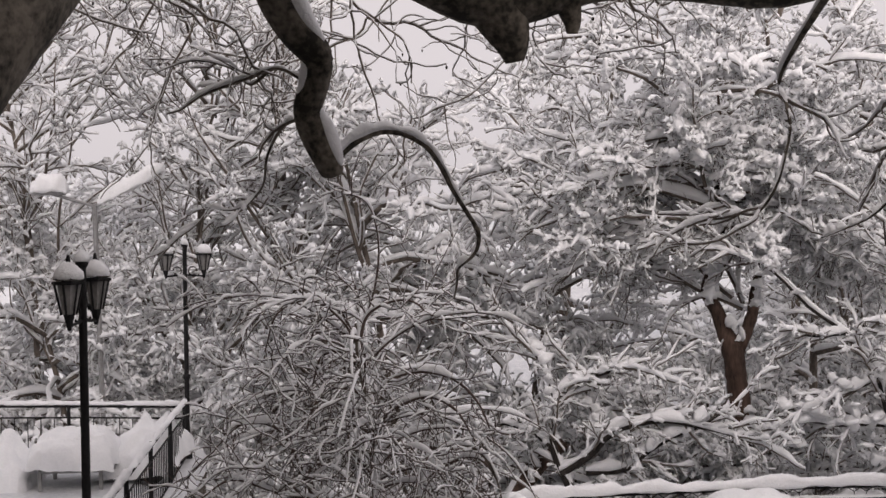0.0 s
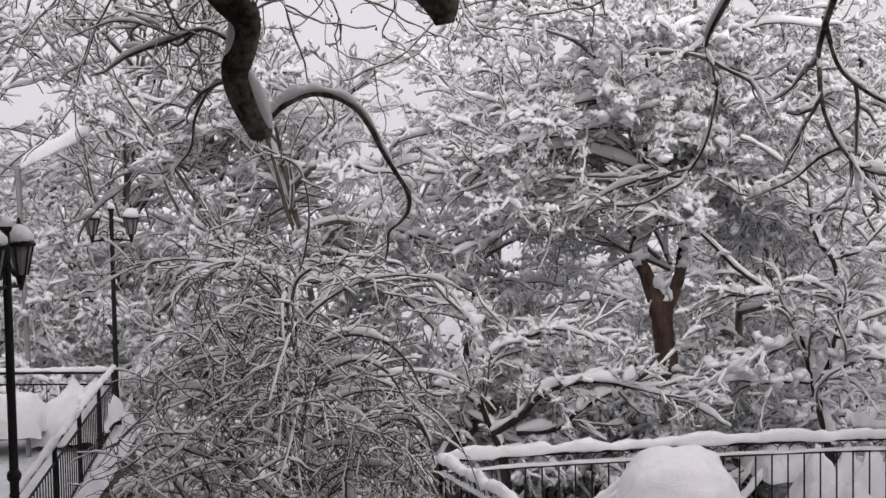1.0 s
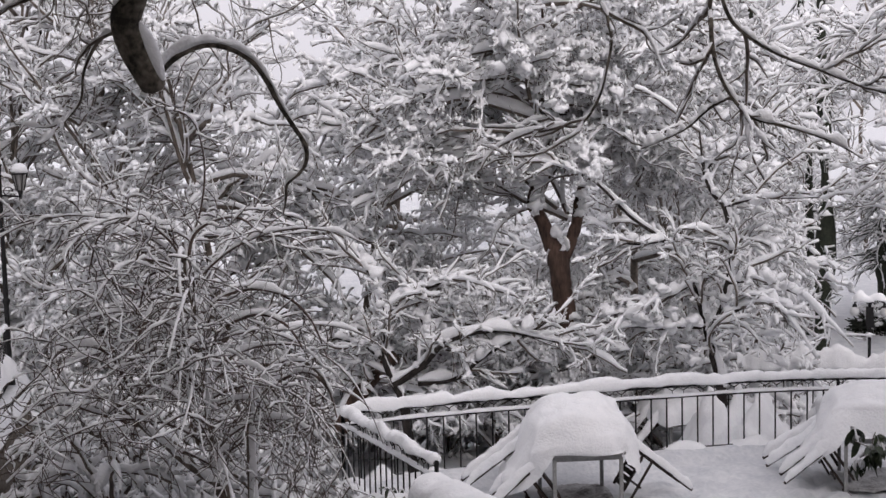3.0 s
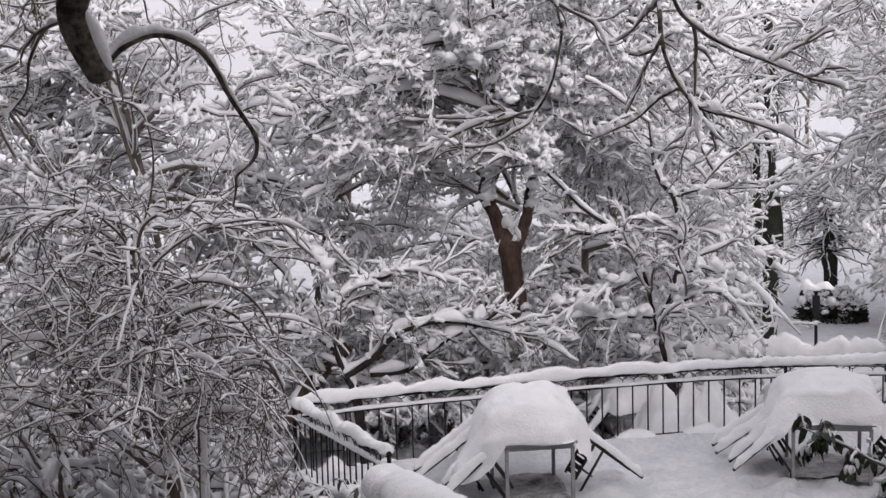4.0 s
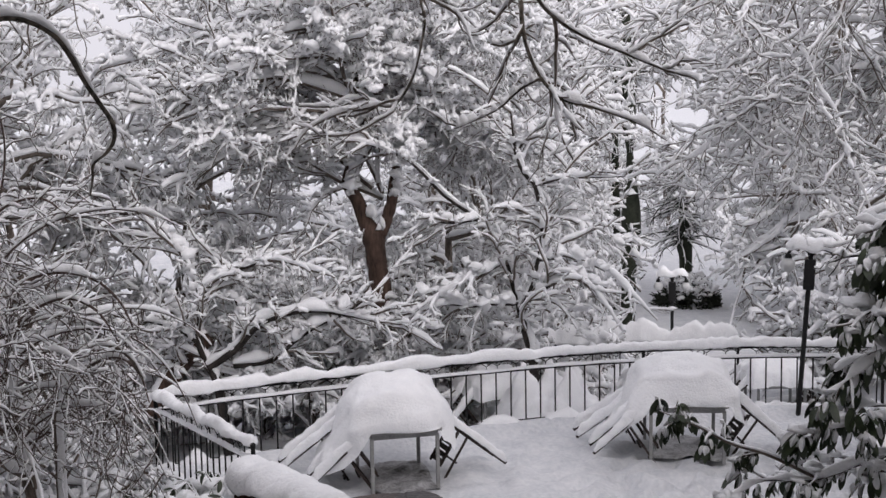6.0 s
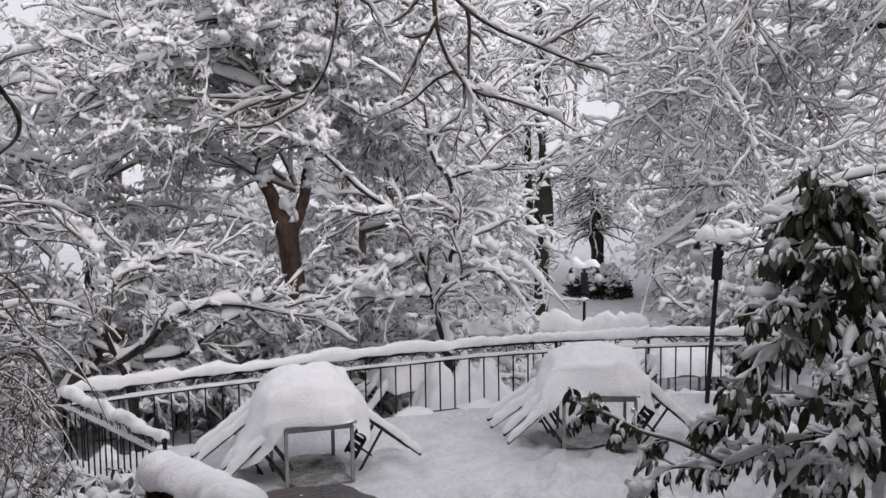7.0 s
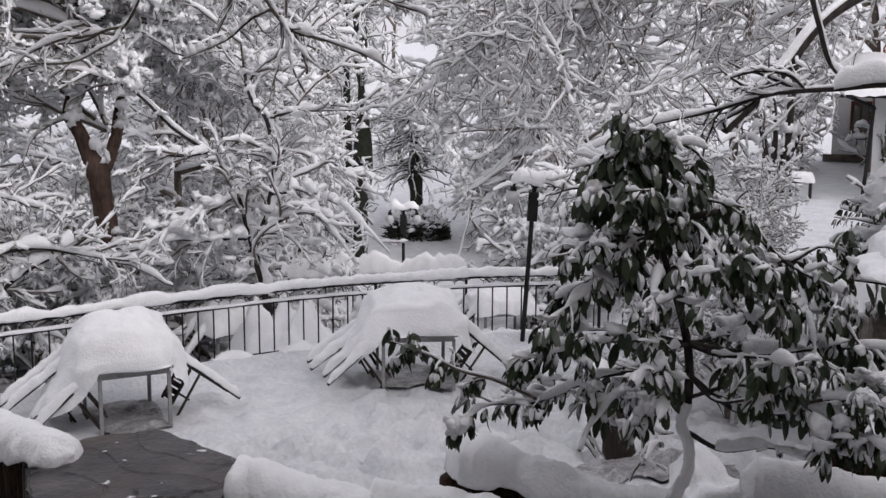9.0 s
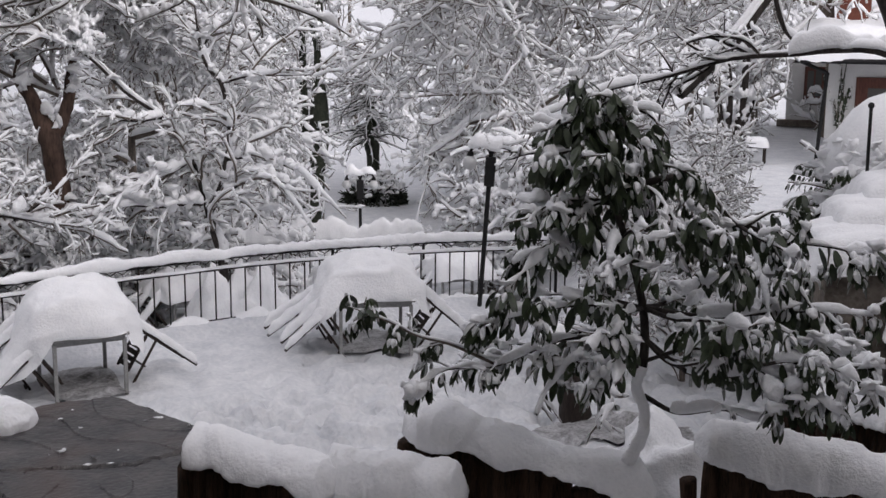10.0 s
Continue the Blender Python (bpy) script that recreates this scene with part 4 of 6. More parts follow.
# bowed trees behind the upper terrace
for x, y, s in ((-3.6, 20.4, 0.92), (-6.4, 21.0, 0.98), (-9.4, 23.0, 1.1), (-3.4, 25.0, 1.0), (-8.0, 27.5, 1.2)):
    ob = copy_thing(near_kinds[1], pose(x, y, -1.9, 0, 0, rng.uniform(0, 360)))
    ob.scale = (s, s, s)

# tall shrubs between the evergreen and the path to the house
tall_shrub = broad_tree("shrub", "tall twiggy shrub thick with snow beside the evergreen", (0, 0, 0), 2.7, 1.6, n_limbs=18, per=(6, 5, 3), snow=(0.035, 0.03, 0.025, 0.021), group="tall shrubs", trunk_r=0.04, lift=(0.4, 1.3),
                        droop=(0.03, 0.04, 0.05), twig_r=0.005, detail=(9, 8, 5), wander=0.18, fork=0.1, lump=0.7)
tall_shrub.matrix_basis = pose(10.0, 10.7, -0.1)
for x, y, z, s in ((9.3, 11.3, -0.1, 0.95), (11.0, 12.6, -0.1, 0.9), (10.9, 11.5, 0.45, 0.72), (11.5, 11.9, 0.6, 0.78), (12.0, 12.5, 0.6, 0.8), (27.0, 26.2, 0.5, 1.3), (28.6, 28.0, 0.5, 1.4)):
    ob = copy_thing(tall_shrub, pose(x, y, z, 0, 0, rng.uniform(0, 360)))
    ob.scale = (s, s, s)

# open crowns on the left, against the sky
for x, y, h, r in ((-4.9, 22.4, 12.0, 4.0), (-7.6, 22.5, 13.0, 4.2), (-2.2, 21.8, 11.5, 3.8)):
    broad_tree("tree", "upright bare tree with snow on its open branches", (x, y, -1.8), h, r, n_limbs=21, per=(7, 6, 3), snow=(0.04, 0.045, 0.040, 0.034), group="open trees", trunk_r=0.075,
               lift=(0.6, 1.3), droop=(-0.03, -0.02, -0.01), twig_r=0.006, detail=(9, 7, 5), wander=0.12, ratios=(0.5, 0.5), lump=0.7)

# the broad tree with the red-brown trunk
mid = thing("tree", "broad tree with a red-brown forked trunk under heavy snow", "tree")
P, R = smooth_line([(4.9, 19.39, -1.8, 0.28), (4.89, 19.39, 0.11, 0.241), (4.82, 19.41, 0.78, 0.214), (4.76, 19.43, 1.49, 0.175), (4.71, 19.44, 1.92, 0.165), (4.67, 19.45, 2.30, 0.18), (4.55, 19.47, 2.58, 0.135), (4.43, 19.50, 2.94, 0.118), (4.29, 19.54, 3.21, 0.105),
                    (4.33, 19.53, 3.52, 0.084), (4.47, 19.50, 3.98, 0.074), (4.57, 19.47, 4.62, 0.046), (4.5, 19.6, 6.4, 0.02)], 52)
part("trunk", raw("trunk", *tube(P, R * (1 + 0.05 * rng.standard_normal(R.shape)), 14)), TRUNK, mid)
P, R = smooth_line([(4.68, 19.44, 2.20, 0.13), (4.87, 19.40, 2.62, 0.105), (4.97, 19.37, 2.93, 0.095), (5.01, 19.36, 3.32, 0.070), (5.18, 19.32, 3.96, 0.046), (5.33, 19.28, 4.69, 0.028)], 26)
part("fork_limb", raw("limb", *tube(P, R * (1 + 0.05 * rng.standard_normal(R.shape)), 12)), TRUNK, mid)
crutch = np.array([(4.74, 19.33, 2.52), (4.78, 19.32, 2.60), (4.30, 19.44, 3.30), (4.62, 19.30, 2.78), (4.66, 19.28, 1.40), (4.86, 19.27, 1.38)])
clumps(mid, crutch, 0.05, 0.10, 0.8)
f = rng.uniform(0, 1, 60)[:, None]
left, right = np.array((4.26, 19.38, 3.15)) * (1 - f) + np.array((4.56, 19.32, 4.7)) * f, np.array((5.0, 19.25, 3.1)) * (1 - f) + np.array((5.32, 19.16, 4.7)) * f
clumps(mid, np.concatenate([left, right]) + rng.normal(0, 0.07, (120, 3)), 0.035, 0.10, 0.9)
n = 42
z0 = rng.uniform(2.9, 6.8, n)
z0[:8] = rng.uniform(0.0, 0.7, 8)
az = rng.uniform(0, 2 * np.pi, n)
az = np.where(np.sin(az) > 0.4, -az, az)
S = np.stack([np.interp(z0, [1, 3, 6.4], [4.6, 4.3, 4.1]) + rng.uniform(0, 0.6, n), np.full(n, 19.6), z0], -1)
D = np.stack([np.cos(az), np.sin(az) * 0.8, rng.uniform(0.1, 0.7, n)], -1)
D[:, 1] = np.where(z0 < 3.8, np.abs(D[:, 1]) * 0.5, D[:, 1])
D[:, 2] += np.where(z0 < 3.8, 0.35, 0)
D[:8, 1] = rng.uniform(-0.8, -0.1, 8)
far = 1 - 0.5 * np.clip(-D[:, 1], 0, 1)
P1, R1 = run(S, D, rng.uniform(2.6, 4.8, n) * far, 0.04, 0.010, 16, 0.08, 0.05)
S, D, L, r = spawn(P1, R1, 13, 0.12, 1.0, 44, 0.5)
P2, R2 = run(S, D, L * 0.42 * rng.uniform(0.6, 1.3, len(L)), np.minimum(r * 0.5, 0.014), 0.006, 12, 0.17, 0.025)


def clear(P, R):
    """Leave out the twigs that would grow straight out of the trunk's front."""
    hit = (np.abs(P[:, :, 0] - 4.45) < 0.3) & (P[:, :, 2] > 1.3) & (P[:, :, 2] < 3.0) & (P[:, :, 1] < 19.6)
    return P[~hit.any(1)], R[~hit.any(1)]


P2, R2 = clear(P2, R2)
S, D, L, r = spawn(P2, R2, 8, 0.1, 1.0, 48, 0.7)
P3, R3 = run(S, D, L * 0.52 * rng.uniform(0.6, 1.3, len(L)), np.minimum(r * 0.7, 0.008), 0.005, 9, 0.19, 0.025)
P3, R3 = clear(P3, R3)
S, D, L, r = spawn(P3, R3, 3, 0.15, 1.0, 48, 0.8)
P4, R4 = run(S, D, L * 0.55 * rng.uniform(0.6, 1.3, len(L)), 0.0055, 0.004, 7, 0.2, 0.03)
P4, R4 = clear(P4, R4)
P1, R1 = clear(P1, R1)
branchwork(mid, "limb", [(P1, R1, 6, 0.05, 7)], SNOW, BARK, lump=0.8)
branchwork(mid, "crown", [(P2, R2, 4, 0.05, 4), (P3, R3, 3, 0.046, 3), (P4, R4, 3, 0.040, 3)], SNOW, TWIG, lump=0.85)
spot = np.concatenate([P2[P2[:, 4, 2] > 2.9][:, 4][::3], P2[P2[:, 7, 2] > 3.0][:, 7][::4]])
clumps(mid, spot, 0.03, 0.08, 0.75, False)
spot = np.concatenate([P3[:, 3][::2], P3[:, 6][::3]])
clumps(mid, spot, 0.018, 0.045, 0.85, False)
pad = P3[(P3[:, 3, 2] > 3.2) & (P3[:, 3, 0] > 2.6) & (P3[:, 3, 0] < 5.8) & (P3[:, 3, 1] < 19.9)][:, 3]
pad = pad[rng.permutation(len(pad))[:420]]
clumps(mid, pad, 0.04, 0.10, 0.8)
boughs = [smooth_line(c, 26) for c in (
    [(4.4, 19.5, 4.9, 0.05), (3.05, 18.9, 5.12, 0.042), (2.45, 18.85, 5.05, 0.036), (1.85, 18.8, 4.92, 0.03), (1.3, 18.8, 4.8, 0.02), (0.6, 18.8, 4.6, 0.01)],
    [(4.4, 19.5, 4.6, 0.05), (3.05, 18.9, 4.95, 0.042), (2.45, 18.85, 4.72, 0.036), (1.85, 18.8, 4.56, 0.03), (1.3, 18.8, 4.62, 0.02), (0.6, 18.7, 4.35, 0.01)],
    [(4.4, 19.5, 3.6, 0.04), (3.5, 19.0, 4.1, 0.03), (2.6, 18.9, 3.9, 0.02), (1.7, 18.8, 3.5, 0.01)])]
for P, R in boughs:
    part("bough", raw("limb", *tube(P, R * 0.7, 9)), BARK, mid)
    part("snow_load", raw("snow_load", *snow_strip(P, R * 0.7, 0.075, 7, 0.6, 0.9)), SNOW, mid)


def shoots(lines, per, length, droop, wander, flat, snow_d, angle=45, twig=0.005, steps=(10, 8), ratio=0.5, second=5, third=0):
    """Side branches and twigs on hand-drawn limbs."""
    sets = []
    for P, R in lines:
        n = max(1, int(per * np.linalg.norm(np.diff(P[0], axis=0), axis=1).sum()))
        S, D, L, r = spawn(P, R, n, 0.12, 1.0, angle, flat)
        P2, R2 = run(S, D, length * rng.uniform(0.5, 1.3, len(L)), np.minimum(r * 0.6, 0.02), twig * 1.6, steps[0], wander, droop)
        S, D, L, r = spawn(P2, R2, second, 0.1, 1.0, 48, flat)
        P3, R3 = run(S, D, L * ratio * rng.uniform(0.6, 1.3, len(L)), np.minimum(r * 0.7, 0.009), twig, steps[1], wander * 1.2, droop * 1.2)
        sets += [(P2, R2, 4, snow_d, 4), (P3, R3, 3, snow_d * 0.7, 3)]
        if third:
            S, D, L, r = spawn(P3, R3, third, 0.1, 1.0, 48, flat)
            P4, R4 = run(S, D, L * ratio * rng.uniform(0.6, 1.3, len(L)), twig, twig * 0.7, 5, wander * 1.2, droop * 1.2)
            sets.append((P4, R4, 3, snow_d * 0.5, 3))
    return sets


def limbs(tree, lines, wood, depth, sides=9, names="limb", lump=0.5):
    for P, R in lines:
        part(names, raw("limb", *tube(P, R, sides)), wood, tree)
        if depth:
            part("snow_load", raw("snow_load", *snow_strip(P, R * 0.8, depth, 7, lump, 0.9)), SNOW, tree)


# the small forked tree behind the railing
small = thing("tree", "small forked tree behind the railing, thick with snow", "tree")
branchwork(mid, "bough_twig", shoots(boughs, 5, 0.8, 0.04, 0.13, 0.7, 0.05, third=3, twig=0.006), SNOW, TWIG, lump=0.8)
lines = [smooth_line(c, 34) for c in (
    [(6.75, 17.3, -0.8, 0.11), (6.66, 17.37, 0.49, 0.104), (6.57, 17.44, 0.96, 0.095), (6.51, 17.51, 1.31, 0.087), (6.46, 17.57, 1.59, 0.078), (6.33, 17.66, 2.13, 0.070), (6.18, 17.76, 2.41, 0.061), (5.95, 17.88, 2.72, 0.052), (5.47, 18.07, 3.10, 0.044), (4.98, 18.25, 3.63, 0.035), (4.49, 18.42, 3.86, 0.026), (3.90, 18.60, 4.05, 0.018)],
    [(6.48, 17.43, 1.32, 0.078), (6.68, 17.38, 1.80, 0.069), (6.78, 17.37, 2.09, 0.069), (6.84, 17.37, 2.45, 0.069), (6.83, 17.40, 2.79, 0.061), (6.75, 17.45, 3.22, 0.052), (6.60, 17.53, 3.42, 0.043), (6.50, 17.59, 3.69, 0.035), (6.48, 17.63, 3.95, 0.035), (6.44, 17.66, 4.42, 0.017)],
    [(6.77, 17.32, 2.10, 0.052), (7.05, 17.16, 2.13, 0.043), (7.30, 17.00, 2.08, 0.034), (7.51, 16.85, 2.00, 0.026), (7.71, 16.70, 1.88, 0.017)],
    [(6.47, 17.33, 1.30, 0.060), (6.61, 17.21, 1.57, 0.051), (6.83, 17.07, 1.73, 0.043), (7.08, 16.90, 1.84, 0.034), (7.32, 16.73, 1.81, 0.025), (7.59, 16.54, 1.69, 0.017)])]
lines += [smooth_line(c, 34) for c in (
    [(6.29, 17.50, 2.10, 0.043), (6.00, 17.50, 1.95, 0.034), (5.68, 17.50, 1.84, 0.026), (5.28, 17.52, 1.73, 0.017), (4.92, 17.52, 1.62, 0.017)],
    [(6.36, 17.37, 1.43, 0.052), (6.03, 17.36, 1.45, 0.043), (5.67, 17.35, 1.44, 0.034), (5.23, 17.36, 1.49, 0.025), (4.70, 17.37, 1.39, 0.017)],
    [(6.51, 17.64, 3.69, 0.035), (6.66, 17.53, 3.99, 0.026), (6.92, 17.37, 4.24, 0.026), (7.17, 17.22, 4.45, 0.017), (7.46, 17.04, 4.57, 0.013)],
    [(5.94, 17.84, 2.72, 0.044), (5.56, 17.82, 2.68, 0.035), (5.16, 17.80, 2.71, 0.026), (4.75, 17.78, 2.63, 0.017)],
    [(6.75, 17.44, 3.22, 0.035), (7.05, 17.14, 3.34, 0.026), (7.36, 16.83, 3.36, 0.017), (7.81, 16.44, 3.38, 0.013)])]
for (P, R), deep in zip(lines, (0.085, 0.11, 0.11, 0.11, 0.10, 0.11, 0.04, 0.08, 0.04)):
    limbs(small, [(P, R * 0.72)], DARKBARK, deep * 0.72, lump=0.6)
# the forked stems are plastered with snow on one side
for P, R in lines[:2]:
    n = P.shape[1]
    stick = P[:, 3:n - 6] + (0.045, -0.035, 0.02)
    part("snow_load", raw("snow_load", *tube(stick, R[:, 3:n - 6] * np.clip(0.6 + 0.35 * rng.standard_normal((1, n - 9)), 0.15, 1.2), 10)), SNOW, small)
spot = np.concatenate([P[0, 4:32:3] + (0, -0.02, 0.06) for P, R in lines]) + rng.normal(0, 0.03, (90, 3))
clumps(small, spot, 0.035, 0.085, 0.7)
cushion = np.array([(7.18, 17.0, 2.18), (7.25, 16.95, 2.12), (6.95, 16.98, 1.85), (7.1, 16.8, 1.3), (7.25, 16.8, 1.05), (5.9, 17.3, 1.62), (5.6, 17.3, 1.6), (5.35, 17.3, 1.68), (6.2, 17.3, 1.6), (5.75, 17.4, 2.0), (5.1, 17.3, 1.25), (7.4, 16.7, 0.8), (6.1, 17.2, 1.1)])
clumps(small, np.concatenate([cushion + rng.normal(0, 0.07, cushion.shape) for _ in range(2)]), 0.06, 0.13, 0.6)
branchwork(small, "crown", shoots(lines, 4, 1.0, 0.03, 0.10, 0.7, 0.055, third=4, twig=0.006), SNOW, TWIG, lump=0.5)

drift = part("snow_drift", mound(1.8, 1.2, 1.15, 30, 24, 2.4, 3.9, 0.3), SNOW, small)
drift.location = (6.8, 17.0, -0.8)

# low bent branches behind the terrace corner
bent = thing("tree", "low bent tree with sinuous snow-covered limbs", "tree")
lines = [smooth_line(c, 28) for c in (
    [(1.95, 17.15, -0.8, 0.11), (1.82, 17.20, 0.52, 0.096), (1.69, 17.26, 0.85, 0.089), (1.58, 17.30, 1.18, 0.081), (1.56, 17.34, 1.50, 0.073), (1.62, 17.37, 1.82, 0.065), (1.84, 17.39, 2.06, 0.057), (2.21, 17.38, 2.21, 0.049), (2.63, 17.37, 2.30, 0.033), (3.03, 17.34, 2.23, 0.025)],
    [(1.68, 17.22, 0.84, 0.088), (2.07, 17.11, 1.11, 0.080), (2.35, 17.01, 1.42, 0.072), (2.74, 16.88, 1.59, 0.064), (3.16, 16.74, 1.63, 0.047), (3.61, 16.58, 1.55, 0.032), (3.98, 16.43, 1.47, 0.024)],
    [(2.03, 17.18, 0.85, 0.072), (2.55, 17.05, 0.92, 0.064), (2.86, 16.94, 1.18, 0.056), (3.17, 16.82, 1.39, 0.040), (3.59, 16.68, 1.60, 0.032), (3.93, 16.54, 1.85, 0.016)],
    [(1.63, 17.42, 1.80, 0.049), (1.53, 17.53, 2.18, 0.041), (1.32, 17.65, 2.56, 0.033), (1.03, 17.77, 2.96, 0.025)])]
lines += [smooth_line(c, 28) for c in (
    [(1.58, 17.33, 1.17, 0.048), (1.27, 17.22, 1.41, 0.040), (0.87, 17.11, 1.57, 0.032), (0.46, 16.99, 1.53, 0.024)],
    [(2.17, 17.26, 1.16, 0.048), (2.19, 17.33, 1.56, 0.049), (2.12, 17.40, 1.84, 0.041), (2.22, 17.46, 2.12, 0.025)])]
limbs(bent, [(P, R * 0.75) for P, R in lines], DARKBARK, 0.075, lump=0.5)
spot = np.concatenate([P[0, 4:26:3] + (0, 0, 0.05) for P, R in lines]) + rng.normal(0, 0.025, (48, 3))
clumps(bent, spot, 0.05, 0.10, 0.75)
branchwork(bent, "crown", shoots(lines, 5, 0.9, 0.02, 0.11, 0.8, 0.055, third=4, twig=0.006), SNOW, TWIG, lump=0.5)
fallen = thing("log", "leaning brown log half buried in snow", "log")
P, R = smooth_line([(0.9, 17.8, 0.1, 0.15), (1.30, 17.75, 0.77, 0.15), (1.75, 17.72, 1.2, 0.13)], 10)
part("trunk", raw("trunk", *tube(P, R, 12)), TRUNK, fallen)
part("snow_load", raw("snow_load", *snow_strip(P, R * 0.8, 0.10, 7, 0.4, 0.9)), SNOW, fallen)

# the tangled weeping cherry
cherry = thing("weeping_cherry", "weeping tree with a tangle of thin arching twigs dusted with snow", "tree")
lines = [smooth_line(c, 24) for c in (
    [(-0.42, 10.9, -0.9, 0.08), (-0.47, 10.89, 0.99, 0.066), (-0.54, 10.89, 1.36, 0.061), (-0.57, 10.89, 1.67, 0.056), (-0.60, 10.88, 2.09, 0.051), (-0.61, 10.88, 2.40, 0.046), (-0.63, 10.88, 2.65, 0.040), (-0.68, 10.88, 2.91, 0.030), (-0.74, 10.87, 3.19, 0.025), (-0.76, 10.87, 3.52, 0.015)],
    [(-0.25, 10.85, -0.8, 0.038), (-0.25, 10.75, 1.38, 0.035), (-0.23, 10.71, 2.00, 0.030), (-0.16, 10.67, 2.26, 0.030), (-0.01, 10.63, 2.44, 0.025), (0.16, 10.58, 2.49, 0.025), (0.35, 10.54, 2.39, 0.020), (0.47, 10.49, 2.17, 0.010)],
    [(-0.52, 10.89, 1.31, 0.046), (-0.77, 10.79, 1.53, 0.040), (-0.95, 10.70, 1.74, 0.035), (-1.15, 10.60, 1.95, 0.025), (-1.36, 10.49, 2.21, 0.015), (-1.62, 10.37, 2.39, 0.010)])]
arcs = [smooth_line(c, 20) for c in (
    [(-0.23, 10.75, 1.94, 0.026), (-0.12, 10.76, 2.15, 0.026), (0.06, 10.74, 2.28, 0.022), (0.28, 10.70, 2.34, 0.02), (0.45, 10.65, 2.19, 0.013), (0.52, 10.59, 1.94, 0.008)],
    [(-0.63, 10.88, 2.64, 0.028), (-0.55, 10.82, 2.91, 0.027), (-0.39, 10.76, 3.05, 0.026), (-0.14, 10.70, 3.10, 0.022), (0.13, 10.63, 3.02, 0.017), (0.33, 10.56, 2.81, 0.012), (0.45, 10.49, 2.49, 0.007)],
    [(-0.62, 10.88, 2.55, 0.026), (-0.40, 10.74, 2.78, 0.022), (-0.12, 10.60, 2.89, 0.02), (0.12, 10.45, 2.79, 0.015), (0.28, 10.30, 2.54, 0.007)],
    [(-0.67, 10.88, 2.81, 0.026), (-0.77, 10.77, 2.93, 0.026), (-0.97, 10.66, 2.97, 0.024), (-1.11, 10.54, 2.83, 0.02), (-1.20, 10.43, 2.56, 0.01)])]
arcs += [smooth_line(c, 20) for c in (
    [(-0.69, 10.88, 2.93, 0.022), (-0.78, 10.95, 3.18, 0.022), (-0.94, 11.01, 3.26, 0.02), (-1.10, 11.07, 3.19, 0.016), (-1.19, 11.14, 2.92, 0.008)],
    [(-0.73, 10.88, 3.14, 0.022), (-0.70, 10.84, 3.49, 0.021), (-0.59, 10.80, 3.65, 0.018), (-0.36, 10.77, 3.73, 0.016), (-0.19, 10.74, 3.68, 0.012), (-0.07, 10.70, 3.51, 0.007)],
    [(-0.76, 10.87, 3.37, 0.018), (-0.93, 10.84, 3.67, 0.018), (-1.21, 10.78, 3.74, 0.016), (-1.45, 10.73, 3.62, 0.012), (-1.55, 10.69, 3.31, 0.007)],
    [(-0.61, 10.88, 2.50, 0.022), (-0.79, 10.72, 2.63, 0.02), (-1.02, 10.55, 2.55, 0.017), (-1.14, 10.39, 2.32, 0.012), (-1.18, 10.23, 2.06, 0.007)])]
arcs += [smooth_line(c, 20) for c in (
    [(-0.57, 10.88, 1.60, 0.028), (-0.39, 10.97, 1.64, 0.026), (-0.24, 11.05, 1.77, 0.022), (0.02, 11.12, 1.79, 0.018), (0.33, 11.20, 1.60, 0.01)],
    [(-1.13, 10.60, 2.0, 0.022), (-1.39, 10.54, 2.6, 0.018), (-1.71, 10.43, 2.70, 0.012), (-1.93, 10.32, 2.52, 0.007)],
    [(-1.20, 10.6, 1.97, 0.022), (-1.51, 10.49, 2.12, 0.018), (-1.81, 10.34, 2.24, 0.014), (-2.06, 10.19, 2.1, 0.007)])]
for P, R in lines:
    part("trunk", raw("trunk", *tube(P, R * (1 + 0.04 * rng.standard_normal(R.shape)), 9)), BARK, cherry, "grey-brown bark plastered with snow")
    n = P.shape[1]
    part("snow_load", raw("snow_load", *tube(P + (0.018, -0.02, 0.012), R * np.clip(0.85 + 0.35 * rng.standard_normal((1, n)), 0.2, 1.3), 9)), SNOW, cherry)
for P, R in arcs:
    part("bough", raw("bough", *tube(P, R * 0.75, 7)), CHERRY, cherry)
    part("snow_load", raw("snow_load", *snow_strip(P[:, :14], R[:, :14] * 0.8, 0.035, 7, 0.6, 0.8)), SNOW, cherry)
n = 40
z0 = rng.uniform(1.4, 3.4, n)
az = np.arange(n) * 2.4 + rng.uniform(0, 0.6, n)
el = rng.uniform(0.5, 1.2, n)
S = np.stack([np.interp(z0, [1, 3.4], [-0.50, -0.75]), np.full(n, 10.89), z0], -1)
D = np.stack([np.cos(az) * np.cos(el), np.sin(az) * np.cos(el), np.sin(el)], -1)
P1, R1 = run(S, D, rng.uniform(1.1, 2.3, n), 0.013, 0.004, 20, 0.035, 0.085, 0.06, curl=0.5)
P1 = np.concatenate([P1] + [P for P, R in arcs])
R1 = np.concatenate([R1] + [np.full((1, 20), 0.012) for P, R in arcs])
S, D, L, r = spawn(P1, R1, 11, 0.12, 1.0, 55)
P2, R2 = run(S, D, rng.uniform(0.25, 0.75, len(L)), 0.006, 0.0035, 11, 0.19, 0.04, 0.03, curl=0.6)
kept = (P2[:, :, 0].max(1) < 0.62) & (P2[:, :, 2].min(1) > 0.9)
P2, R2 = P2[kept], R2[kept]
S, D, L, r = spawn(P2, R2, 3, 0.15, 0.95, 48)
P3, R3 = run(S, D, rng.uniform(0.12, 0.4, len(L)), 0.0042, 0.003, 7, 0.24, 0.03, curl=0.6)
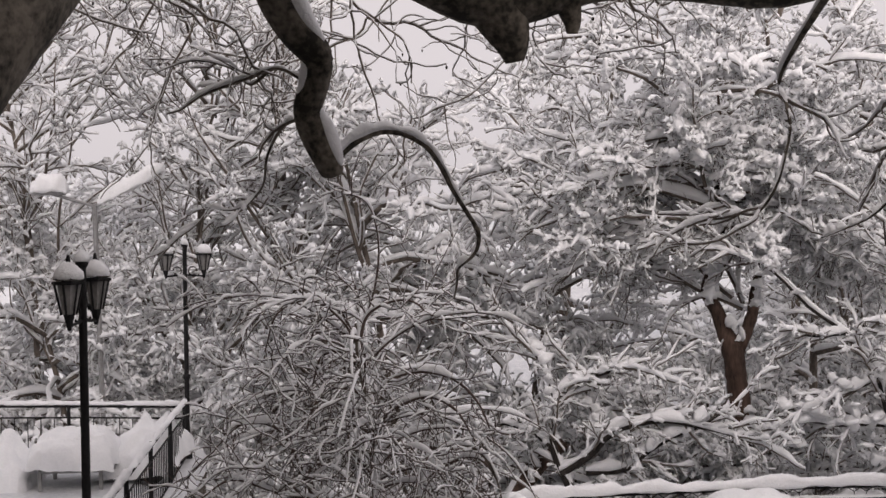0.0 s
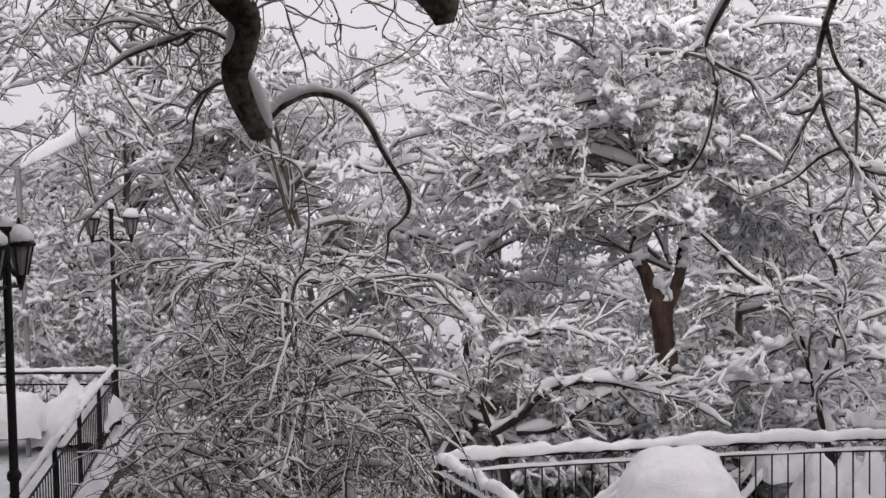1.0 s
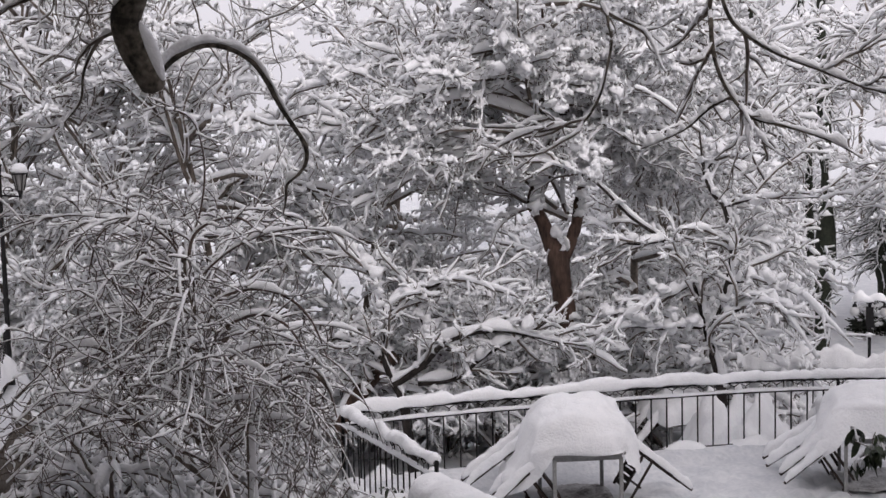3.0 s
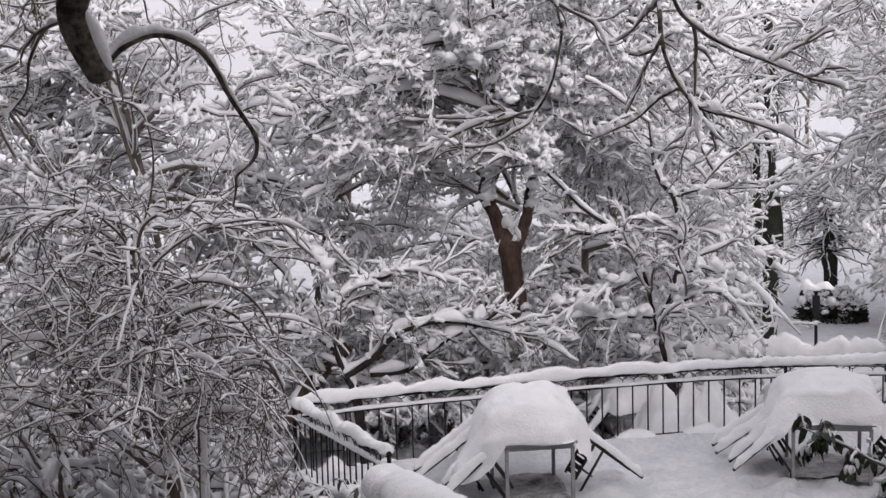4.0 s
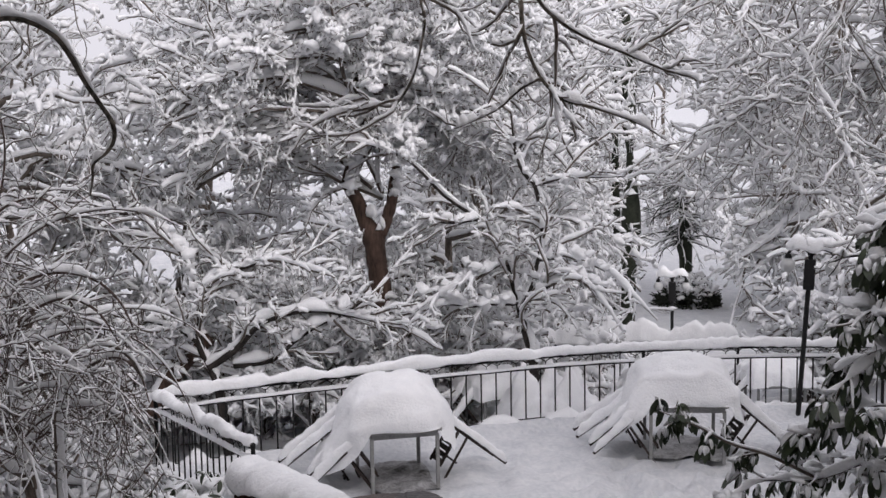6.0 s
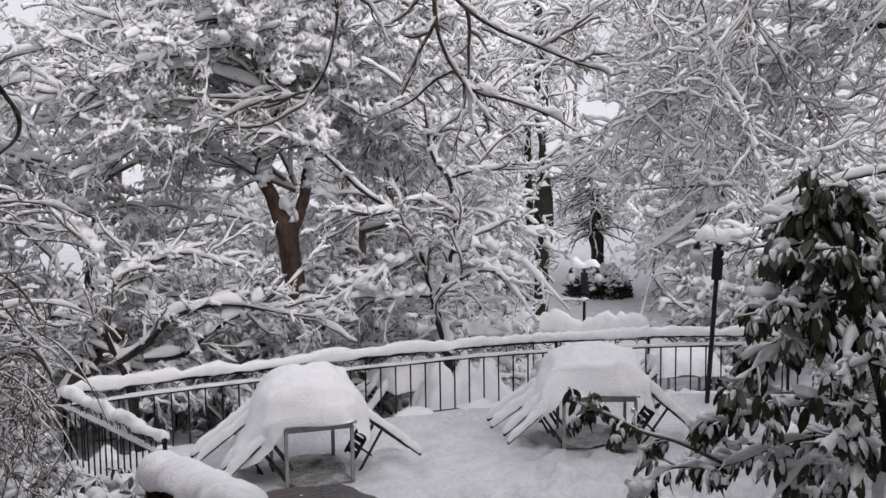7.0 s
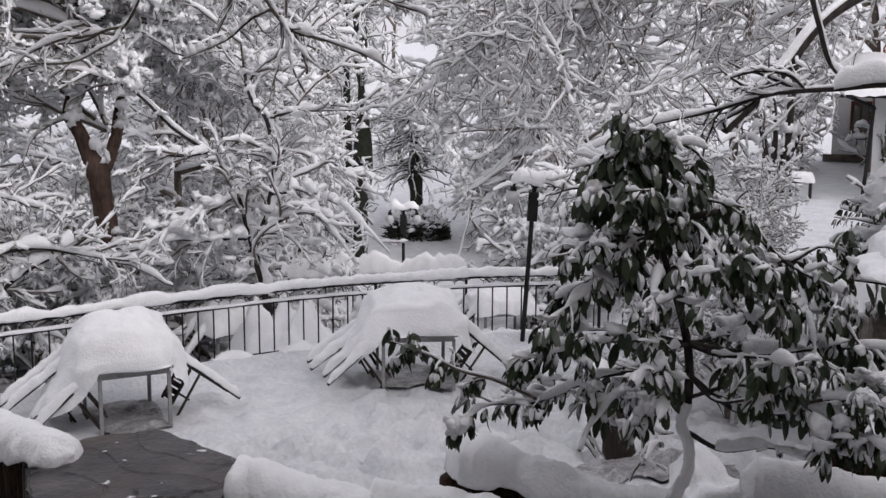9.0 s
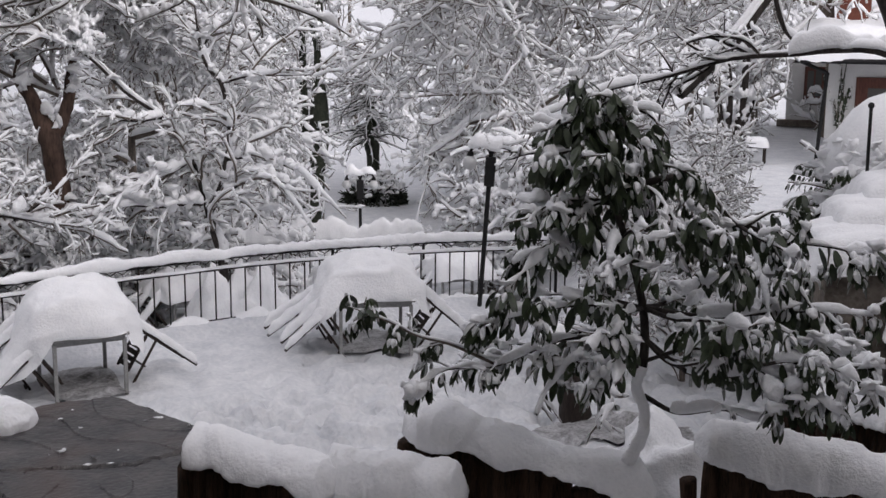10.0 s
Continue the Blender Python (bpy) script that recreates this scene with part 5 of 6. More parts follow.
low = P2[(P2[:, -1, 2] < 2.3) & (P2[:, -1, 0] < 0.45)]
S = np.concatenate([low[::2, 5], low[1::2, 9]])
D = np.column_stack([rng.normal(0, 0.5, (len(S), 2)), rng.uniform(-0.9, 0.2, len(S))])
P4, R4 = run(S, D, rng.uniform(0.25, 0.6, len(S)), 0.0045, 0.003, 8, 0.22, 0.06)
kept = (P4[:, :, 0].max(1) < 0.62) & (P4[:, :, 2].min(1) > 0.5)
branchwork(cherry, "bare_twig", [(P4[kept], R4[kept], 4, 0, 0)], SNOW, CHERRY)
branchwork(cherry, "crown", [(P1[:n], R1[:n], 5, 0.02, 7), (P2, R2, 4, 0.013, 3), (P3[::2], R3[::2], 3, 0.009, 3), (P3[1::2], R3[1::2], 3, 0, 0)], SNOW, CHERRY, lump=0.9)

# the great plane tree that reaches over from the near left
plane = thing("plane_tree", "old plane tree with thick mottled limbs overhead", "tree")
lines = [smooth_line(c, 60) for c in (
    [(-3.6, 3.0, -0.8, 0.6), (-3.2, 3.4, 2.2, 0.5), (-2.45, 3.9, 4.3, 0.37), (-1.98, 4.2, 4.75, 0.33), (-1.81, 4.45, 5.08, 0.31), (-1.67, 4.60, 5.32, 0.29), (-1.54, 4.86, 5.58, 0.27), (-1.21, 5.36, 5.93, 0.24), (-0.62, 5.97, 5.98, 0.22), (-0.07, 6.2, 5.72, 0.19), (0.31, 6.29, 5.57, 0.17),
     (0.82, 6.35, 5.66, 0.12), (1.24, 6.38, 5.66, 0.11), (1.82, 6.34, 5.63, 0.13), (2.31, 6.4, 5.8, 0.09), (2.9, 6.6, 6.1, 0.05)],
    [(-0.93, 6.2, 6.05, 0.14), (-0.91, 6.54, 5.88, 0.122), (-0.89, 6.58, 5.75, 0.118), (-0.86, 6.63, 5.63, 0.112), (-0.78, 6.69, 5.48, 0.104), (-0.67, 6.75, 5.34, 0.09), (-0.68, 6.79, 5.20, 0.08), (-0.73, 6.83, 5.05, 0.083), (-0.69, 6.88, 4.91, 0.09), (-0.63, 6.93, 4.76, 0.076), (-0.605, 6.96, 4.70, 0.062), (-0.60, 6.97, 4.68, 0.004)],)]
lines += [smooth_line(c, 60) for c in (
    [(-0.60, 6.97, 4.72, 0.045), (-0.55, 7.01, 4.82, 0.038), (-0.44, 7.04, 4.90, 0.033), (-0.32, 7.08, 4.94, 0.03), (-0.19, 7.11, 4.92, 0.028), (-0.07, 7.14, 4.85, 0.027), (0.01, 7.17, 4.74, 0.027), (0.08, 7.20, 4.60, 0.025), (0.16, 7.23, 4.47, 0.024), (0.22, 7.25, 4.37, 0.024), (0.23, 7.28, 4.28, 0.021), (0.19, 7.31, 4.20, 0.018), (0.11, 7.34, 4.13, 0.015), (0.10, 7.37, 4.04, 0.012), (0.08, 7.40, 3.94, 0.007)],
    [(2.25, 6.5, 5.85, 0.05), (2.15, 7.60, 5.33, 0.020), (2.17, 7.60, 5.12, 0.019), (2.19, 7.59, 4.98, 0.019), (2.16, 7.60, 4.80, 0.018), (2.11, 7.61, 4.62, 0.018), (2.03, 7.63, 4.48, 0.016), (1.95, 7.66, 4.43, 0.015), (1.82, 7.69, 4.48, 0.012), (1.74, 7.71, 4.56, 0.006)],)]
lines += [smooth_line(c, 60) for c in (
    [(2.8, 6.6, 6.0, 0.05), (2.80, 7.39, 5.31, 0.028), (2.78, 7.40, 5.03, 0.026), (2.80, 7.39, 4.84, 0.025), (2.87, 7.36, 4.64, 0.023), (3.00, 7.31, 4.47, 0.02), (3.20, 7.22, 4.40, 0.016), (3.45, 7.11, 4.30, 0.013), (3.61, 7.03, 4.19, 0.006)],
    [(2.80, 7.39, 5.4, 0.026), (2.88, 7.36, 5.10, 0.025), (3.01, 7.31, 4.95, 0.022), (3.17, 7.24, 4.84, 0.019), (3.36, 7.15, 4.75, 0.016), (3.57, 7.05, 4.65, 0.013), (3.75, 6.95, 4.61, 0.006)],)]
lines += [smooth_line(c, 60) for c in (
    [(2.90, 7.35, 4.60, 0.019), (2.77, 7.40, 4.53, 0.018), (2.64, 7.45, 4.41, 0.015), (2.50, 7.49, 4.34, 0.012), (2.36, 7.54, 4.28, 0.008)],
    [(-0.72, 6.9, 5.2, 0.022), (-0.92, 6.97, 5.3, 0.018), (-1.08, 7.05, 5.22, 0.015), (-1.2, 7.1, 5.32, 0.012), (-1.45, 7.2, 5.38, 0.009), (-1.75, 7.3, 5.3, 0.004)],)]
lines += [smooth_line(c, 60) for c in (
    [(-0.75, 6.8, 5.0, 0.02), (-0.88, 6.9, 4.96, 0.016), (-0.98, 6.97, 4.8, 0.013), (-1.02, 7.0, 4.62, 0.011), (-1.18, 7.06, 4.5, 0.008), (-1.4, 7.2, 4.52, 0.004)],
    [(0.32, 6.29, 5.5, 0.16), (0.38, 6.3, 5.34, 0.10), (0.40, 6.31, 5.23, 0.05)],)]
lines += [smooth_line(c, 60) for c in (
    [(0.66, 6.33, 5.6, 0.09), (0.70, 6.34, 5.45, 0.05), (0.70, 6.34, 5.38, 0.03)],)]
for k, (P, R) in enumerate(lines):
    limbs(plane, [(P, R if k < 2 or k > 8 else R * 0.6)], PLANE, 0.0 if k in (0, 1, 9, 10) else 0.012 if k in (7, 8) else 0.028, 14, lump=0.8)
P, R = lines[1]
for a, b, side in ((8, 26, 0.75), (38, 52, 0.75), (27, 37, -0.6)):
    swell = np.sin(np.linspace(0.12, 3.0, b - a)) ** 0.5
    part("snow_load", raw("snow_load", *tube(P[:, a:b] + R[:, a:b, None] * (side, -0.3, 0.25), R[:, a:b] * 0.55 * swell, 12)), SNOW, plane)
P, R = lines[2]
part("snow_load", raw("snow_load", *snow_strip(P[:, 2:30], R[:, 2:30] * 0.7, 0.035, 7, 0.3, 0.8)), SNOW, plane)
thin = lines[3:9]
branchwork(plane, "twig", shoots(thin, 3, 0.55, 0.02, 0.16, 1.0, 0.02, third=0, second=3, twig=0.003), SNOW, BARK, lump=0.9)
# an unseen high crown, added to cast shade on the upper terrace
P, R = smooth_line([(-2.6, 3.9, 4.1, 0.4), (-3.4, 4.8, 6.6, 0.32), (-3.8, 6.5, 9.0, 0.26), (-4.2, 8.5, 10.6, 0.18), (-4.6, 11.0, 11.8, 0.08)], 20)
part("limb", raw("limb", *tube(P, R, 12)), PLANE, plane)
n = 44
k = rng.integers(8, 20, n)
az = rng.uniform(-1.2, 4.3, n)
P1, R1 = run(P[0, k], np.stack([np.cos(az), np.sin(az), rng.uniform(0.0, 0.4, n)], -1), rng.uniform(2.2, 4.2, n), 0.05, 0.015, 9, 0.1, 0.0)
S, D, L, r = spawn(P1, R1, 9, 0.1, 1.0, 50, 0.5)
P2, R2 = run(S, D, rng.uniform(0.6, 1.6, len(L)), 0.02, 0.008, 6, 0.14, 0.0)
S, D, L, r = spawn(P2, R2, 5, 0.1, 1.0, 50, 0.6)
P3, R3 = run(S, D, rng.uniform(0.3, 0.8, len(L)), 0.01, 0.006, 4, 0.14, 0.0)
branchwork(plane, "crown", [(P1, R1, 5, 0.06, 4), (P2, R2, 4, 0.06, 3), (P3, R3, 3, 0.055, 3)], SNOW, BARK)
# long thin sprays of the plane tree against the sky, with hanging seed heads
n = 46
S = np.stack([rng.uniform(-2.6, 1.2, n), rng.uniform(6.5, 9.5, n), rng.uniform(5.9, 6.8, n)], -1)
D = np.stack([rng.uniform(-0.8, 0.8, n), rng.uniform(-0.2, 0.8, n), rng.uniform(-1.2, -0.3, n)], -1)
P1, R1 = run(S, D, rng.uniform(0.8, 1.8, n), 0.009, 0.004, 20, 0.22, 0.02, curl=0.15)
S, D, L, r = spawn(P1, R1, 6, 0.2, 1.0, 50)
P2, R2 = run(S, D, rng.uniform(0.2, 0.6, len(L)), 0.005, 0.003, 10, 0.26, 0.04, curl=0.15)
branchwork(plane, "twig", [(P1, R1, 5, 0.009, 4), (P2, R2, 4, 0.005, 3)], SNOW, BARK)
ends = P2[::3, -1]
V = ends[:, None] + (LUMP_V * (0.008, 0.008, 0.013))[None] - (0, 0, 0.02)
tagged(part("seed_head", raw("seed_head", V.reshape(-1, 3), (LUMP_F[None] + (np.arange(len(ends)) * len(LUMP_V))[:, None, None]).reshape(-1, 3)), DARKBARK, plane), kind="stuff")

# snow-laden sprays that hang in from the right
spray = thing("tree", "drooping tree whose fine sprays hang heavy with snow", "tree")
lines = [smooth_line(c, 30) for c in (
    [(12.2, 8.6, -0.3, 0.16), (11.8, 8.9, 3.0, 0.14), (11.0, 9.4, 5.2, 0.11), (9.6, 10.2, 6.0, 0.06), (8.0, 11.0, 6.0, 0.03), (6.8, 11.8, 5.7, 0.006)],
    [(11.8, 8.9, 3.0, 0.10), (9.6, 7.0, 3.7, 0.05), (8.41, 6.77, 4.04, 0.034), (8.16, 7.08, 4.06, 0.03), (7.92, 7.34, 4.02, 0.026), (7.56, 7.71, 3.97, 0.022), (7.19, 8.06, 3.81, 0.018), (6.78, 8.40, 3.68, 0.014), (6.52, 8.61, 3.53, 0.008), (6.3, 8.8, 3.4, 0.003)],
    [(11.0, 9.4, 5.2, 0.12), (9.44, 8.94, 4.65, 0.06), (8.87, 8.95, 4.09, 0.055), (8.26, 8.99, 3.6, 0.05), (8.2, 8.99, 3.55, 0.002)],
    [(11.0, 9.4, 5.2, 0.08), (9.6, 10.8, 5.2, 0.05), (8.4, 11.8, 4.9, 0.025), (7.4, 12.4, 4.5, 0.006)])]
for k, (P, R) in enumerate(lines):
    limbs(spray, [(P, R)], DARKBARK, 0.03 if k == 1 else 0.022)
branchwork(spray, "twig", shoots([(lines[1][0][:, 12:], lines[1][1][:, 12:]), (lines[2][0][:, 8:], lines[2][1][:, 8:])], 5, 0.6, 0.02, 0.15, 0.8, 0.02, third=2, twig=0.004), SNOW, DARKBARK, lump=0.8)
P, R = lines[2]
part("snow_load", raw("snow_load", *tube(P[:, 8:] + (-0.03, 0.033, 0.05), np.concatenate([np.linspace(0.03, 0.062, 17), [0.066, 0.06, 0.045, 0.02, 0.004]])[None] * (1 + 0.05 * rng.standard_normal(22)), 12)), SNOW, spray)
part("snow_load", ridge([(8.75, 6.55, 4.0), (8.5, 6.7, 4.05), (8.3, 6.92, 4.09), (8.08, 7.18, 4.08), (7.9, 7.36, 4.03)], 0.14, 0.15, 40, 3.7, 0.5), SNOW, spray)
up_branch = smooth_line([(7.9, 7.66, 4.8, 0.03), (7.95, 7.61, 4.56, 0.028), (8.02, 7.52, 4.23, 0.028), (8.06, 7.30, 4.05, 0.024)], 20)
limbs(spray, [up_branch], DARKBARK, 0.05, lump=0.4)
n = 84
f = rng.uniform(0.42, 0.97, n)
P, R = lines[0]
Q, _ = lines[3]
k = (f * 29).astype(int)
S = np.where(rng.uniform(size=(n, 1)) < 0.6, P[0, k], Q[0, k])
D = np.stack([rng.uniform(-1.0, -0.3, n), rng.uniform(-0.4, 0.8, n), rng.uniform(-0.7, 0.3, n)], -1)
P1, R1 = run(S, D, rng.uniform(1.6, 2.9, n), 0.016, 0.006, 22, 0.17, 0.030, curl=0.2)
kept = P1[:, :, 2].min(1) > 2.9
P1, R1 = P1[kept], R1[kept]
S, D, L, r = spawn(P1, R1, 9, 0.1, 1.0, 40, 0.7)
P2, R2 = run(S, D, rng.uniform(0.4, 1.0, len(L)), 0.008, 0.004, 11, 0.25, 0.045, curl=0.2)
kept = P2[:, :, 2].min(1) > 2.5
P2, R2 = P2[kept], R2[kept]
S, D, L, r = spawn(P2, R2, 4, 0.1, 1.0, 38, 0.8)
P3, R3 = run(S, D, rng.uniform(0.12, 0.35, len(L)), 0.005, 0.003, 6, 0.24, 0.05, curl=0.25)
branchwork(spray, "crown", [(P1, R1 * 0.8, 5, 0.034, 7), (P2, R2 * 0.7, 4, 0.023, 4), (P3, R3 * 0.8, 3, 0.02, 3)], SNOW, TWIG, lump=1.0)


# ---- the evergreen with large leathery leaves ----
def leaf_mesh(length, width, fold, droop):
    """A leathery leaf with a folded midrib, bent over at the tip."""
    m = 6
    V, F = [], []
    for i in range(m + 1):
        u = i / m
        w = width * (math.sin(math.pi * min(1, u * 0.92 + 0.06)) ** 0.7) * 0.5
        x, z = length * u * math.cos(droop * u), -length * u * math.sin(droop * u)
        V += [(x, -w, z + fold * w), (x, 0, z), (x, w, z + fold * w)]
    for i in range(m):
        a = i * 3
        F += [(a, a + 1, a + 4, a + 3), (a + 1, a + 2, a + 5, a + 4)]
    return V, F


leaf_kinds, pad_kinds = [], []
for k in range(5):
    V, F = leaf_mesh(rng.uniform(0.13, 0.18), rng.uniform(0.058, 0.075), rng.uniform(0.1, 0.4), rng.uniform(0.05, 0.4))
    leaf_kinds.append((np.array(V), np.array(F)))
    W = np.array(V) * (0.9, 0.82, 1) + (0.005, 0, 0.003)
    T = W.copy()
    lift = np.array([0.010 + 0.022 * math.sin(math.pi * min(1, i / 6 * 0.9 + 0.1)) * (1.0 if j == 1 else 0.55) for i in range(7) for j in range(3)])
    T[:, 2] += lift
    ring = [0, 3, 6, 9, 12, 15, 18, 19, 20, 17, 14, 11, 8, 5, 2, 1]
    faces = [tuple(f) for f in F]
    for a, b in zip(ring, ring[1:] + ring[:1]):
        faces.append((a, b, b + 21, a + 21))
    faces = [tuple(np.array(f) + 21) if max(f) < 21 else f for f in faces]
    pad_kinds.append((np.concatenate([W, T]), np.array(faces)))


def hang_leaves(bush, P, spacing, size, snowy, keep=None):
    """A mass of leaves along the shoots, hanging to both sides, with snow on many."""
    V, F, nv, VS, FS, ns = [], [], 0, [], [], 0
    spots = []
    for line in P:
        s = np.r_[0, np.cumsum(np.linalg.norm(np.diff(line, axis=0), axis=1))]
        for d in np.arange(s[-1] * 0.25, s[-1] + spacing * 0.5, spacing):
            c = np.array([np.interp(d, s, line[:, k]) for k in range(3)])
            if keep and not keep(c):
                continue
            t = line[-1] - line[-2] if d > s[-1] * 0.6 else line[len(line) // 2] - line[0]
            end = d > s[-1] - spacing * 1.2
            spots += [(c, t, end)] * (6 if end else 2)
    order = rng.permutation(len(spots))
    for i in order:
        c, t, end = spots[i]
        t = t / (np.linalg.norm(t) + 1e-9)
        side = np.cross(t, (0, 0, 1)) * rng.choice([-1, 1])
        d = t * rng.uniform(0.3, 1.2) + side * rng.uniform(0.1, 0.9) + np.array((0, 0, -rng.uniform(0.7, 2.2)))
        d = Vector(d).normalized()
        up = Vector((0, 0, 1)) + Vector(t) * 0.6 + 0.45 * Vector(rng.standard_normal(3))
        yax = up.cross(d).normalized()
        rot = Matrix((d, yax, d.cross(yax))).transposed()
        s = size * rng.uniform(0.7, 1.2)
        at = Vector(c) + d * 0.02
        k = int(rng.integers(5))
        A = np.array(rot) * s
        v, f = leaf_kinds[k]
        V.append(v @ A.T + np.array(at))
        F.append(f + nv)
        nv += len(v)
        if d.z > -0.985 and rng.uniform() < snowy:
            v, f = pad_kinds[k]
            q = rng.uniform(0.55, 1.0)
            VS.append((v * (q * 0.85, rng.uniform(0.55, 0.85), rng.uniform(0.8, 1.5))) @ A.T + np.array(at))
            FS.append(f + ns)
            ns += len(v)
    if V:
        tagged(part("foliage", raw("foliage", np.concatenate(V), np.concatenate(F)), LEAF, bush), kind="stuff")
    if VS:
        tagged(part("leaf_snow", raw("leaf_snow", np.concatenate(VS), np.concatenate(FS)), SNOW, bush), kind="stuff")


def rosettes(bush, tips, size, loose, snowy):
    """Whorls of long leaves that hang from the shoot ends, many under a cap of snow."""
    V, F, nv, VS, FS, ns, caps, single, shared = [], [], 0, [], [], 0, [], 0, {}
    for c, t in tips:
        t = t / (np.linalg.norm(t) + 1e-9)
        white = rng.uniform() < snowy(c)
        spin = rng.uniform(0, 6.28)
        count = int(rng.integers(6, 10))
        for k in range(count):
            a = spin + k * 2.4 + rng.uniform(-0.3, 0.3)
            sag = rng.uniform(0.7, 2.4)
            d = Vector((math.cos(a), math.sin(a), 0)) * rng.uniform(0.6, 1.0) + Vector(t) * 0.55 + Vector((0, 0, -sag))
            d.normalize()
            up = Vector((0, 0, 1)) + 0.3 * Vector(rng.standard_normal(3))
            yax = up.cross(d).normalized()
            rot = Matrix((d, yax, d.cross(yax))).transposed()
            s = size * rng.uniform(0.75, 1.2)
            at = Vector(c) + Vector(rng.normal(0, 0.02, 3)) + d * 0.015
            j = int(rng.integers(5))
            A = np.array(rot) * s
            if single < loose and rng.uniform() < 0.2:
                if j not in shared:
                    shared[j] = raw("leaf", *leaf_kinds[j])
                    shared[j].materials.append(LEAF)
                ob = new("leaf", shared[j])
                ob.parent = bush
                ob.matrix_basis = Matrix.Translation(at) @ rot.to_4x4() @ Matrix.Diagonal((s, s, s, 1))
                single += 1
            else:
                v, f = leaf_kinds[j]
                V.append(v @ A.T + np.array(at))
                F.append(f + nv)
                nv += len(v)
            if d.z > -0.97 and rng.uniform() < (0.15 if not white else 0.9 if c[2] < 2.35 else 0.65):
                v, f = pad_kinds[j]
                VS.append((v * (rng.uniform(0.5, 0.9), rng.uniform(0.6, 1.0), rng.uniform(0.7, 1.5))) @ A.T + np.array(at))
                FS.append(f + ns)
                ns += len(v)
        if white:
            caps += [c + np.array((0, 0, 0.02)) + rng.normal(0, 0.03, 3) for _ in range(3 if c[2] < 2.35 else 1)]
    tagged(part("foliage", raw("foliage", np.concatenate(V), np.concatenate(F)), LEAF, bush), kind="stuff")
    tagged(part("leaf_snow", raw("leaf_snow", np.concatenate(VS), np.concatenate(FS)), SNOW, bush), kind="stuff")
    clumps(bush, np.array(caps), 0.025, 0.06, 0.55)


rng = np.random.default_rng(31)
magnolia = thing("evergreen_magnolia", "evergreen with drooping leathery dark leaves dusted with snow", "tree")
trunk, trunk_r = smooth_line([(5.22, 6.12, 0.0, 0.06), (5.20, 6.08, 1.21, 0.054), (5.23, 6.05, 1.41, 0.050), (5.28, 6.01, 1.56, 0.046), (5.28, 6.01, 1.74, 0.043), (5.24, 6.05, 1.89, 0.043), (5.27, 6.02, 2.06, 0.040), (5.26, 6.02, 2.37, 0.037), (5.20, 6.08, 2.72, 0.033), (5.09, 6.17, 3.13, 0.026), (4.99, 6.25, 3.46, 0.020), (4.93, 6.30, 3.76, 0.013), (4.88, 6.34, 3.96, 0.006)], 60)
part("stem", raw("limb", *tube(trunk, trunk_r * 0.8, 10)), DARKBARK, magnolia)
part("snow_load", raw("snow_load", *tube(trunk[:, 2:30] + (-0.012, -0.018, 0.0), trunk_r[:, 2:30] * np.clip(0.92 + 0.07 * rng.standard_normal((1, 28)), 0.8, 1.05), 12)), SNOW, magnolia)
boughs = [smooth_line(c, 20) for c in (
    [(4.99, 6.25, 3.48, 0.017), (4.74, 6.32, 3.47, 0.012), (4.52, 6.35, 3.47, 0.008), (4.36, 6.34, 3.44, 0.004)],
    [(4.96, 6.28, 3.61, 0.017), (4.92, 6.50, 3.66, 0.011), (4.89, 6.71, 3.56, 0.004)],
    [(4.94, 6.29, 3.72, 0.015), (5.15, 6.21, 3.76, 0.012), (5.34, 6.14, 3.70, 0.009), (5.48, 6.10, 3.54, 0.004)],
    [(5.03, 6.22, 3.33, 0.018), (5.14, 6.00, 3.41, 0.013), (5.26, 5.76, 3.40, 0.008), (5.30, 5.59, 3.33, 0.004)],
    [(5.09, 6.17, 3.13, 0.018), (4.79, 6.24, 3.17, 0.013), (4.56, 6.24, 3.13, 0.008), (4.41, 6.19, 3.05, 0.004)],
    [(5.15, 6.12, 2.87, 0.019), (4.80, 6.19, 2.91, 0.013), (4.50, 6.21, 2.79, 0.008), (4.22, 6.20, 2.61, 0.003)])]
boughs += [smooth_line(c, 20) for c in (
    [(5.26, 6.03, 2.43, 0.019), (4.90, 6.11, 2.48, 0.013), (4.51, 6.20, 2.47, 0.008), (4.12, 6.27, 2.41, 0.003)],
    [(5.27, 6.02, 2.22, 0.019), (4.78, 6.25, 2.23, 0.015), (4.35, 6.41, 2.07, 0.011), (4.00, 6.49, 2.07, 0.007), (3.77, 6.49, 1.97, 0.003)],
    [(5.25, 6.03, 2.02, 0.019), (4.93, 6.13, 2.16, 0.013), (4.63, 6.19, 1.95, 0.008), (4.48, 6.14, 1.78, 0.004)],
    [(5.07, 6.19, 3.19, 0.026), (5.44, 5.95, 3.31, 0.024), (5.64, 5.84, 3.17, 0.022), (5.82, 5.75, 2.98, 0.018), (6.01, 5.64, 3.08, 0.009), (6.18, 5.54, 3.04, 0.004)],
    [(5.81, 5.79, 3.00, 0.019), (6.14, 5.59, 2.88, 0.014), (6.40, 5.44, 2.83, 0.009), (6.67, 5.27, 2.75, 0.004)],
    [(5.26, 6.03, 2.43, 0.022), (5.60, 5.79, 2.38, 0.018), (5.89, 5.56, 2.42, 0.015), (6.16, 5.33, 2.45, 0.010), (6.42, 5.11, 2.43, 0.004)])]
